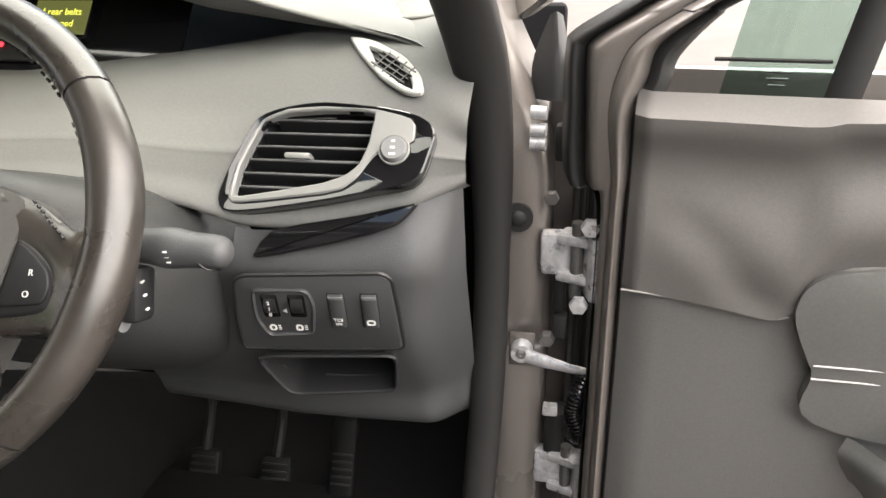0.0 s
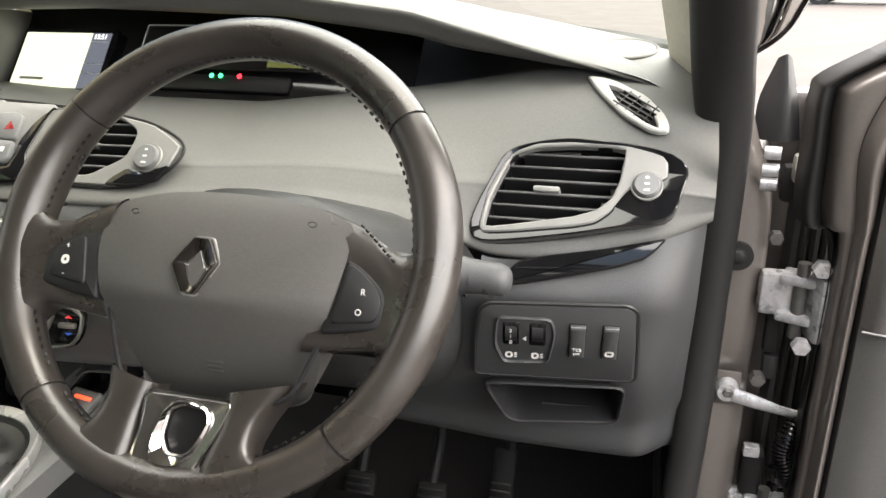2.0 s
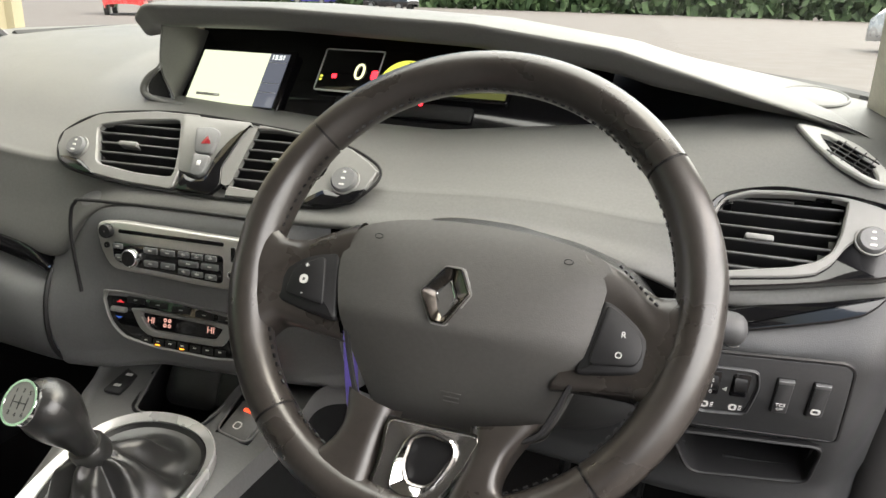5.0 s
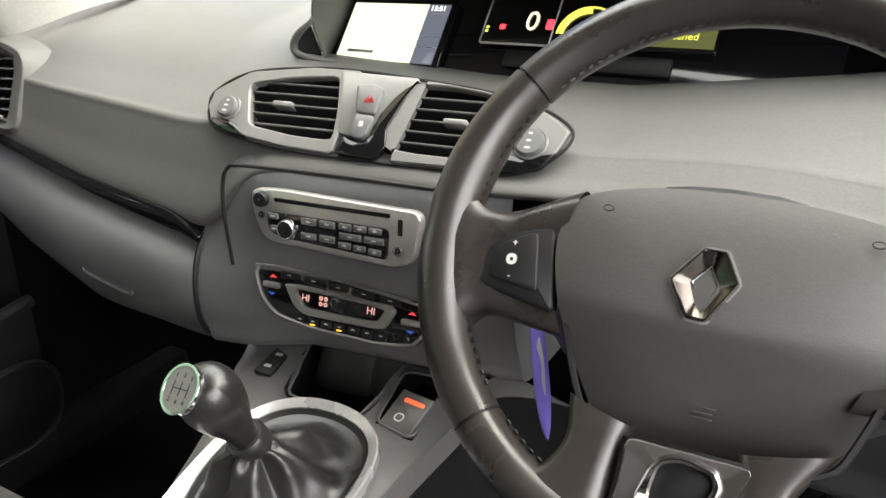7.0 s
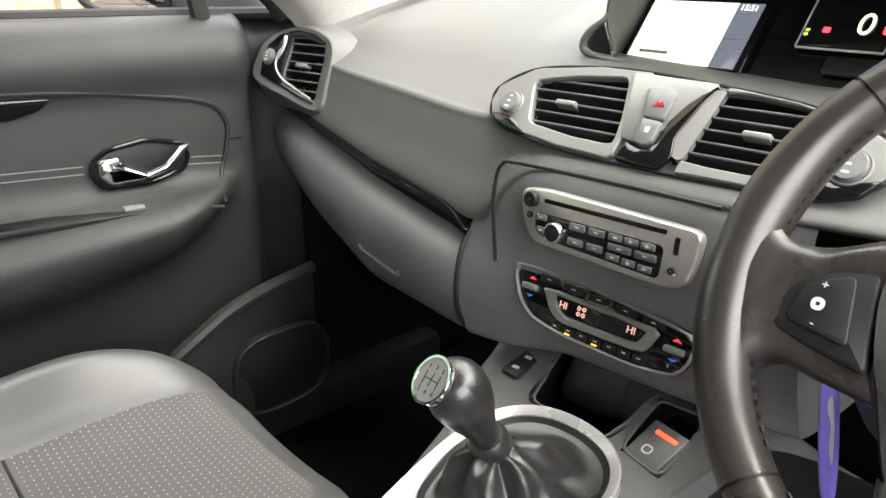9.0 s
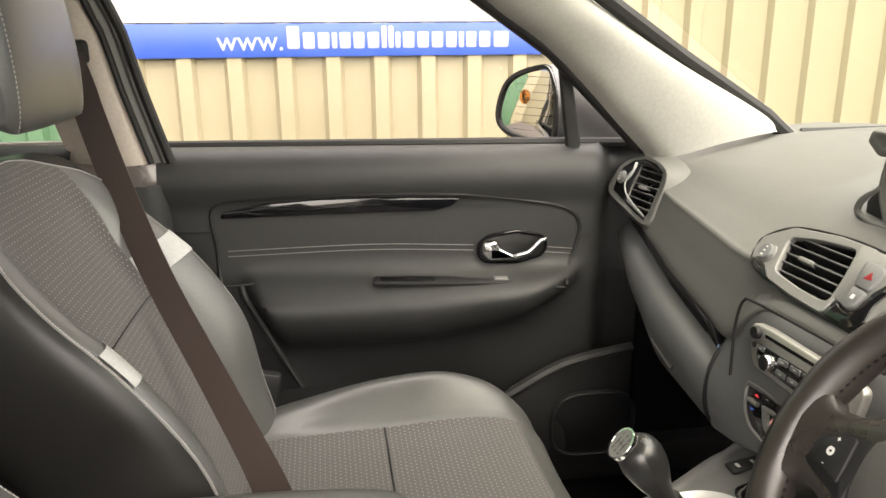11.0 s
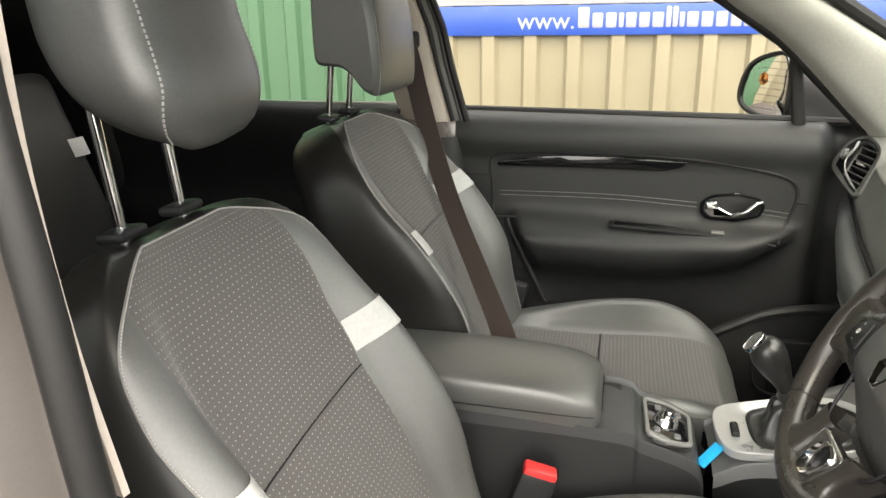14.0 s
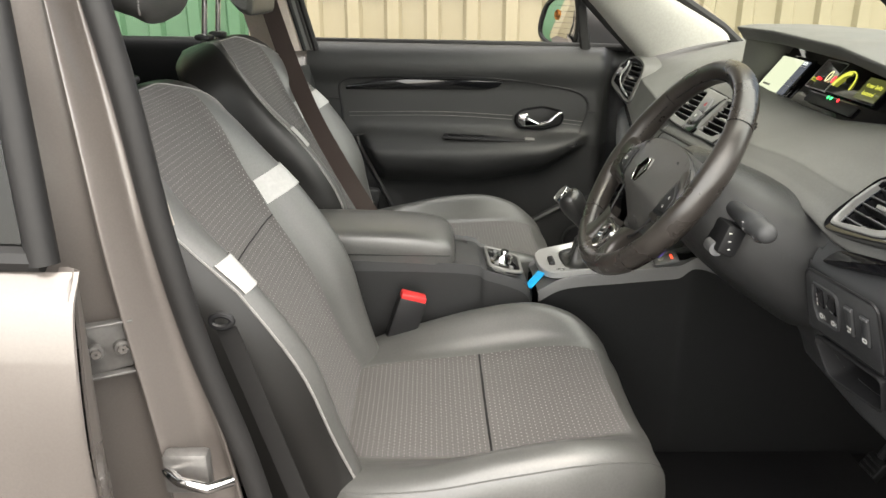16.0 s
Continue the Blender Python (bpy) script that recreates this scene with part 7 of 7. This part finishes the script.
part("front_wing", smooth_loft([[(.45, .5, .98), (.52, .52, .95), (.55, .53, .82), (.55, .53, .4)], [(.42, .9, .88), (.51, .9, .85), (.55, .9, .74), (.55, .9, .4)], [(.36, 1.4, .74), (.47, 1.4, .7), (.52, 1.4, .6), (.52, 1.4, .3)]], 12, 10), PAINT, jamb)
solid("bonnet", smooth_loft([[(-1.08, .72, .93), (-.7, 1.0, .92), (-.33, 1.05, .915), (.05, 1.0, .91), (.43, .64, .9)], [(-1.05, 1.2, .8), (-.7, 1.25, .79), (-.33, 1.27, .79), (.05, 1.25, .78), (.4, 1.2, .76)], [(-1.0, 1.5, .62), (-.7, 1.55, .64), (-.33, 1.57, .65), (.05, 1.55, .64), (.36, 1.5, .62)]], 16, 12), PAINT, "taupe painted bonnet of the car", kind="structure")
# middle pillar on the driver's side
bj = thing("middle_jamb", (.45, -.65, .3), "taupe painted middle pillar with striker bracket", "jamb", kind="structure")
rows = []
for z, dx, dy in ((.3, 0, .1), (.5, 0, .09), (.7, 0, .075), (.85, -.002, .05), (1.0, -.005, .02), (1.15, -.02, -.008), (1.3, -.05, -.045), (1.45, -.09, -.085), (1.58, -.13, -.12)):
    low = min(1, max(0, (1.02 - z) / .25))
    rows.append([(.395 + dx, -.635 + dy, z), (.41 + dx, -.629 + dy, z), (.4135 + dx, -.632 + dy, z), (.406 + dx, -.641 + dy, z), (.408 + dx, -.65 + dy * .9, z), (.42 + dx, -.658 + dy * .8, z), (.4385 + dx, -.667 + dy * .7, z), (.4405 + dx, -.6715 + dy * .66, z), (.43 + dx - .012 * low, -.679 + dy * .6, z), (.432 + dx - .012 * low, -.7 + dy * .4, z), (.44 + dx, -.74, z), (.44 + dx, -.8, z)])
part("pillar_face", smooth_loft(rows, 60, 50), PAINT, bj)
BRK = plane_at((.434, -.672, .92), (-.45, .89, 0), (0, 0, 1))
part("striker_plate", plate(rounded([(-.03, -.03), (.024, -.027), (.028, .024), (-.026, .03)], .006), BRK, .004, .0015), DULL_STEEL, bj, "grey steel bracket with two bolts")
for v in (-.029, .028):
    part("bracket_lip", box((.054, .003, .012), at(BRK, 0, v, .008), .001), DULL_STEEL, bj)
for u in (-.012, .014):
    bolt_ = part("bolt", disc(.0085, .006, at(BRK, u, -.002, .004), 20), DULL_STEEL, bj)
    part("bolt_head", disc(.0055, .004, at(BRK, u, -.002, .01), 6), DARK_CHROME, bolt_)
part("striker", tube([(.455, -.62, .78), (.475, -.6, .78), (.48, -.57, .775), (.46, -.55, .77)], .006, 10), CHROME, bj, "shiny door striker loop")
part("striker_base", box((.02, .05, .05), Matrix.Translation((.447, -.6, .775)), .006), DULL_STEEL, bj)
solid("middle_gasket", tube(curve_points([(.408, -.5, .3), (.408, -.51, .55), (.408, -.545, .75), (.408, -.585, .9), (.408, -.61, 1.03), (.4, -.632, 1.18), (.38, -.665, 1.32), (.337, -.705, 1.48), (.3, -.73, 1.56)], 40), .0135, 12), RUBBER, "black rubber seal on the middle pillar", kind="structure")
solid("middle_trim", thicken(smooth_loft([[(.388, -.606, 1.035), (.384, -.626, 1.035)], [(.385, -.63, 1.15), (.38, -.65, 1.15)], [(.368, -.657, 1.27), (.362, -.677, 1.27)], [(.335, -.688, 1.4), (.328, -.71, 1.4)], [(.29, -.735, 1.55), (.282, -.76, 1.55)]], 4, 24), .006), BEIGE, "beige edge trim of the middle pillar", kind="structure")
anchor = thing("belt_loop", (.36, -.575, .9), "dark belt guide on the seat side", "belt guide")
part("loop", tube([(.355, -.575 + .012 * math.cos(a), .91 + .008 * math.sin(a)) for a in [2 * math.pi * k / 16 for k in range(16)]], .004, 8, closed=True), DARK, anchor)
part("webbing", thicken(loft([[(.35, -.585, .9), (.35, -.56, .9)], [(.345, -.5, .6), (.345, -.475, .6)], [(.34, -.47, .45), (.34, -.445, .45)]]), .0015), RUBBER, anchor)
# rear door on the driver's side
rdoor = thing("car_door", (.5, -1.1, .35), "closed rear door in taupe metallic paint", "vehicle door", group="doors of the car")
part("outer_skin", thicken(smooth_loft([[(.49, -.668, 1.03), (.505, -.7, 1.03), (.51, -1.2, 1.05), (.5, -1.7, 1.08)], [(.525, -.66, .98), (.54, -.7, .98), (.55, -1.2, 1.0), (.53, -1.7, 1.02)], [(.545, -.65, .8), (.565, -.7, .8), (.575, -1.2, .8), (.55, -1.7, .8)], [(.54, -.63, .4), (.56, -.7, .4), (.57, -1.2, .4), (.545, -1.7, .4)]], 24, 20), .004), PAINT, rdoor)
part("return_edge", thicken(smooth_loft([[(.49, -.668, 1.02), (.478, -.672, 1.015), (.474, -.7, 1.01)], [(.545, -.65, .8), (.515, -.655, .8), (.49, -.69, .8)], [(.54, -.63, .4), (.51, -.64, .4), (.49, -.68, .4)]], 8, 16), .003), PAINT, rdoor)
part("window_frame", tube([(.5, -.685, 1.035), (.475, -.7, 1.2), (.44, -.72, 1.35), (.4, -.75, 1.5)], .014, 10), RUBBER, rdoor)
part("sill_gasket", tube([(.5, -.685, 1.04), (.505, -1.2, 1.06), (.5, -1.7, 1.09)], .012, 8), RUBBER, rdoor)
part("window_pane", loft([[(.495, -.69, 1.04), (.495, -1.65, 1.09)], [(.39, -.76, 1.52), (.39, -1.6, 1.52)]]), glass("dark_glass", (.16, .17, .17)), rdoor, "dark tinted pane")

# ---- rear of the cabin ----
pr = thing("car_door", (-1.12, -1.2, .35), "closed rear passenger door, trim darkened for shade", "vehicle door", group="doors of the car")
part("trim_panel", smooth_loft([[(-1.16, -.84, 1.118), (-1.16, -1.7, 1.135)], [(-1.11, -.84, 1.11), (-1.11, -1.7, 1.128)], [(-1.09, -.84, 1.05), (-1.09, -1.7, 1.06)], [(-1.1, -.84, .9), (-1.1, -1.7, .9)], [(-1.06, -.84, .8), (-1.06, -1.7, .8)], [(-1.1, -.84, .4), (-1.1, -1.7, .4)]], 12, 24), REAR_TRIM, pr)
part("handle", box((.012, .06, .02), Matrix.Translation((-1.08, -1.0, .95)), .004), CHROME, pr, "chrome door handle")
part("window_pane", loft([[(-1.16, -.85, 1.11), (-1.16, -1.7, 1.13)], [(-1.05, -.9, 1.52), (-1.05, -1.65, 1.52)]]), CLEAR, pr).visible_shadow = False
solid("pillar_rear_passenger", tube([(-1.12, -1.75, .6), (-1.1, -1.75, 1.12), (-1.0, -1.7, 1.58)], .07, 10, flat=((1, 0, 0), .4)), DARK, "dark rear pillar of the car", kind="structure")
for nm, x in (("rear_side_passenger", -1.13), ("rear_side_driver", .47)):
    solid(nm, box((.05, .5, 1.34), Matrix.Translation((x * (.985 if x < 0 else .93), -1.93, .94)), .02), DARK, "dark rear side panel of the car", kind="structure")
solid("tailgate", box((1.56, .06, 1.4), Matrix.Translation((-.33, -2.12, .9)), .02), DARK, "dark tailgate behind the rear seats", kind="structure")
for x in (-.04, -.42, -.8):
    rs = thing("rear_seat", (x, -1.6, .4), "rear seat darkened for shade, with a pale band", "rear seat", group="rear seats")
    RM = Matrix.Translation((x, -1.64, .69)) @ Matrix.Rotation(radians(20), 4, "X")
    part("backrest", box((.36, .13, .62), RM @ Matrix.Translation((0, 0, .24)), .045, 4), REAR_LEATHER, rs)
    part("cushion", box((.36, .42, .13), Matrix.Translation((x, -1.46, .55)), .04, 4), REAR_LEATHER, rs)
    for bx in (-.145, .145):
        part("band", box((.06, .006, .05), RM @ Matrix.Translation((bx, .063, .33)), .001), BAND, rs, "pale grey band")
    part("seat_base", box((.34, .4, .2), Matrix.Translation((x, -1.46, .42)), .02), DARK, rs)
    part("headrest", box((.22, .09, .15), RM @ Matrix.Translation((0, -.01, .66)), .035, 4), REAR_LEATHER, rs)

# ---- pedals and footwell ----
for nm, x, w in (("clutch_pedal", -.13, .055), ("brake_pedal", .0, .055), ("accelerator_pedal", .122, .042)):
    pd = thing(nm, (x, .56, .33), "ribbed black rubber pedal on a steel arm", "pedal", group="pedals")
    PM = plane_at((x, .56, .335 if w > .05 else .37), (1, 0, 0), (0, .6, 1))
    part("pad", plate(rect(w, .075 if w > .05 else .17, .012), PM, .012, .004), BLACK_TRIM, pd)
    for k in range(5):
        part("rib", box((w * .8, .004, .003), at(PM, 0, -.024 + .012 * k, .0125), .001, 1), DARK, pd)
    part("arm", tube(curve_points([(x, .575, .37), (x + .01, .6, .46), (x + .015, .57, .58), (x + .015, .5, .68)], 12), .009, 8), DARK, pd)
solid("floor_mat", box((.5, .6, .012), Matrix.Translation((.05, .25, .335)), .005), CARPET, "black carpet floor mat in the driver's footwell", "mat")

# ---- sign on the shed ----
sign = thing("sign_board", (-3.26, -.1, 1.22), "white and blue business sign on the shed wall", "sign")
part("white_panel", box((.012, 2.31, 1.1), Matrix.Translation((-3.258, -.125, 1.925)), .002), WHITE, sign)
part("blue_band", box((.014, 2.31, .147), Matrix.Translation((-3.257, -.125, 1.297)), .002), BLUE, sign, "blue band with white lettering")
SG = plane_at((-3.2495, 0, 0), (0, 1, 0), (0, 0, 1))
part("lettering", text_mesh("www.", .125, at(SG, -.685, 1.292, 0), .001), WHITE, sign)
u = -.53
for k, w_ in enumerate((.07, .065, .065, .03, .062, .062, .066, .03, .03, .03, .066, .066, .066, .062, .03, .06, .066, .09)):
    tall = .1 if k in (0, 7, 8) else .072
    part("lettering_bar", plate(rect(w_ * .8, tall, .01, u + w_ / 2, 1.259 + tall / 2), SG, .001, .0003), WHITE, sign)
    u += w_ + .002
part("lettering", text_mesh("CAR SALES", .075, at(SG, -.14, 1.475, 0), .001), surface("pale_grey_print", (.62, .64, .68), .5), sign)
part("blue_line", plate(rect(.9, .006, .001, -.1, 1.56), SG, .001, .0003), BLUE, sign)
for y in [RIB + .2225 * k + d for k in range(-2, 9) for d in (.07, .13)]:
    if random.random() < .55:
        solid("wall_screw", disc(.009, .006, plane_at((WALL_X, y, .985 + .004 * random.random()), (0, 1, 0), (0, 0, 1)), 8), SLAT, "small grey wall screw", "screw", group="wall screws")

# ---- outside of the car ----
solid("roof_skin", thicken(smooth_loft([[(.4, .0, 1.575), (.05, .05, 1.635), (-.33, .06, 1.645), (-.7, .05, 1.635), (-1.06, .0, 1.575)], [(.4, -.9, 1.625), (.05, -.9, 1.695), (-.33, -.9, 1.705), (-.7, -.9, 1.695), (-1.06, -.9, 1.625)], [(.4, -2.14, 1.59), (.05, -2.18, 1.655), (-.33, -2.18, 1.665), (-.7, -2.18, 1.655), (-1.06, -2.14, 1.59)]], 20, 16), .006), PAINT, "taupe painted roof of the car", kind="structure")
for nm, x in (("rear_quarter_driver", .5), ("rear_quarter_passenger", -1.165)):
    solid(nm, box((.03, .52, .75), Matrix.Translation((x, -1.93, .72)), .012), PAINT, "taupe painted rear quarter of the car", kind="structure")
solid("rear_bumper", box((1.64, .12, .34), Matrix.Translation((-.33, -2.2, .5)), .05, 4), PAINT, "taupe painted rear bumper of the car", kind="structure")
solid("front_bumper", box((1.5, .2, .42), Matrix.Translation((-.33, 1.6, .46)), .08, 4), PAINT, "taupe painted front bumper of the car", kind="structure")
solid("wing_passenger", smooth_loft([[(-1.12, .5, .98), (-1.18, .52, .95), (-1.21, .53, .82), (-1.21, .53, .4)], [(-1.09, .9, .88), (-1.17, .9, .85), (-1.21, .9, .74), (-1.21, .9, .4)], [(-1.03, 1.4, .74), (-1.13, 1.4, .7), (-1.18, 1.4, .6), (-1.18, 1.4, .3)]], 12, 10), PAINT, "taupe painted front wing of the car", kind="structure")
part("outer_skin", box((.02, .95, .76), Matrix.Translation((-1.215, -1.18, .74)), .006), PAINT, pr)
under = thing("undercarriage", (-.33, -.3, 0), "dark undercarriage of the car on four wheels", kind="structure", category="")
for y in (1.25, -1.78):
    part("axle", tube([(.4, y, .31), (-1.06, y, .31)], .035, 12), DARK, under)
for x, y in ((.44, 1.25), (-1.1, 1.25), (.44, -1.78), (-1.1, -1.78)):
    tyre_ = part("wheel", tube([(x - .1, y, .31), (x - .08, y, .31), (x + .08, y, .31), (x + .1, y, .31)], [.285, .31, .31, .285], 40), RUBBER, under, "black tyre on a grey rim")
    part("rim", tube([(x - .103, y, .31), (x + .103, y, .31)], .2, 28), SILVER, tyre_)

# ---- the yard in front ----
TYRE = surface("tyre_rubber", (.02, .02, .02), .8)
DGLASS = surface("dark_car_glass", (.02, .024, .026), .08, coat=1)
LAMP_W = surface("lamp_lens", (.6, .6, .6), .15)


def parked_car(x, y, turn, paint, label):
    c = thing("parked_car", (0, 0, 0), label, "car", group="parked cars")
    prof = [(-2.0, .45, .72), (-1.95, .8, .78), (-1.3, .92, .82), (-.8, 1.0, .84), (-.15, 1.42, .62), (.6, 1.46, .62), (1.4, 1.35, .64), (1.95, .98, .78), (2.05, .6, .76)]
    rows_ = []
    for py, pz, hw in curve_points(prof, 40):
        rows_.append([(-hw * 1.0, py, .3), (-hw * 1.08, py, .55), (-min(hw * 1.05, .86), py, min(pz, .9)), (-hw, py, pz - .03), (-hw * .6, py, pz + .02), (0, py, pz + .035), (hw * .6, py, pz + .02), (hw, py, pz - .03), (min(hw * 1.05, .86), py, min(pz, .9)), (hw * 1.08, py, .55), (hw, py, .3)])
    part("body", loft([curve_points(r, 30) for r in rows_]), paint, c)
    for s_ in (-1, 1):
        for y0, y1 in ((-.55, .25), (.32, 1.15)):
            part("side_window", loft([[(s_ * .80, y0, .95), (s_ * .80, y1, .95)], [(s_ * .675, y0 + .25 * (y0 < 0), 1.36), (s_ * .675, y1, 1.36)]]), DGLASS, c)
    part("windscreen", loft([[(-.68, -.78, 1.02), (.68, -.78, 1.02)], [(-.56, -.2, 1.43), (.56, -.2, 1.43)]]), DGLASS, c)
    part("rear_window", loft([[(-.6, 1.9, 1.05), (.6, 1.9, 1.05)], [(-.54, 1.45, 1.38), (.54, 1.45, 1.38)]]), DGLASS, c)
    for wx in (-.78, .78):
        for wy in (-1.25, 1.3):
            wh = part("wheel", tube([(wx - .1, wy, .31), (wx + .1, wy, .31)], .31, 28), TYRE, c)
            part("rim", tube([(wx - .105, wy, .31), (wx + .105, wy, .31)], .2, 20), SILVER, wh)
    for lx in (-.6, .6):
        part("headlamp", box((.3, .1, .13), Matrix.Translation((lx, -1.93, .72)), .04), LAMP_W, c)
    c.matrix_basis = pose(x, y, 0, 0, 0, turn)
    return c


parked_car(-25.5, 28.5, 35, surface("red_car_paint", (.4, .03, .03), .25, coat=1), "red car parked across the yard")
parked_car(-38.0, 68.0, 95, surface("blue_car_paint", (.06, .06, .3), .25, coat=1), "dark blue car parked across the yard")
parked_car(-24.0, 55.0, 80, surface("black_car_paint", (.02, .02, .022), .2, coat=1), "black car parked across the yard")
parked_car(6.2, 24.2, 70, surface("silver_car_paint", (.5, .5, .5), .3, metal=.6, coat=1), "silver car parked in the yard")
HEDGE = surface("hedge_leaves", (.05, .085, .03), .7, vary=.5, coarse=3)
hedge = bmesh.new()
rng = random.Random(4)
for k in range(15000):
    px, py, pz = rng.uniform(-62, 62), 74 + rng.uniform(-1.5, 1.5), rng.uniform(.1, 5.5) * (1 - .3 * rng.random())
    s_ = rng.uniform(.25, .6)
    q = Euler((rng.uniform(0, 6), rng.uniform(0, 6), rng.uniform(0, 6))).to_matrix()
    vs = [hedge.verts.new(Vector((px, py, pz)) + q @ Vector(v)) for v in ((-s_, -s_ * .5, 0), (s_, -s_ * .5, 0), (s_, s_ * .5, s_ * .3), (-s_, s_ * .5, s_ * .3))]
    hedge.faces.new(vs)
solid("hedge", hedge, HEDGE, "dense dark green hedge behind the yard", "hedge", kind="stuff")
solid("wall_far", box((220, .3, 9), Matrix.Translation((0, 92, 4.5)), .01), surface("rendered_wall", (.4, .375, .335), .8, grain=.4, size=20, vary=.1, coarse=.6), "pale rendered building wall across the yard", kind="structure")
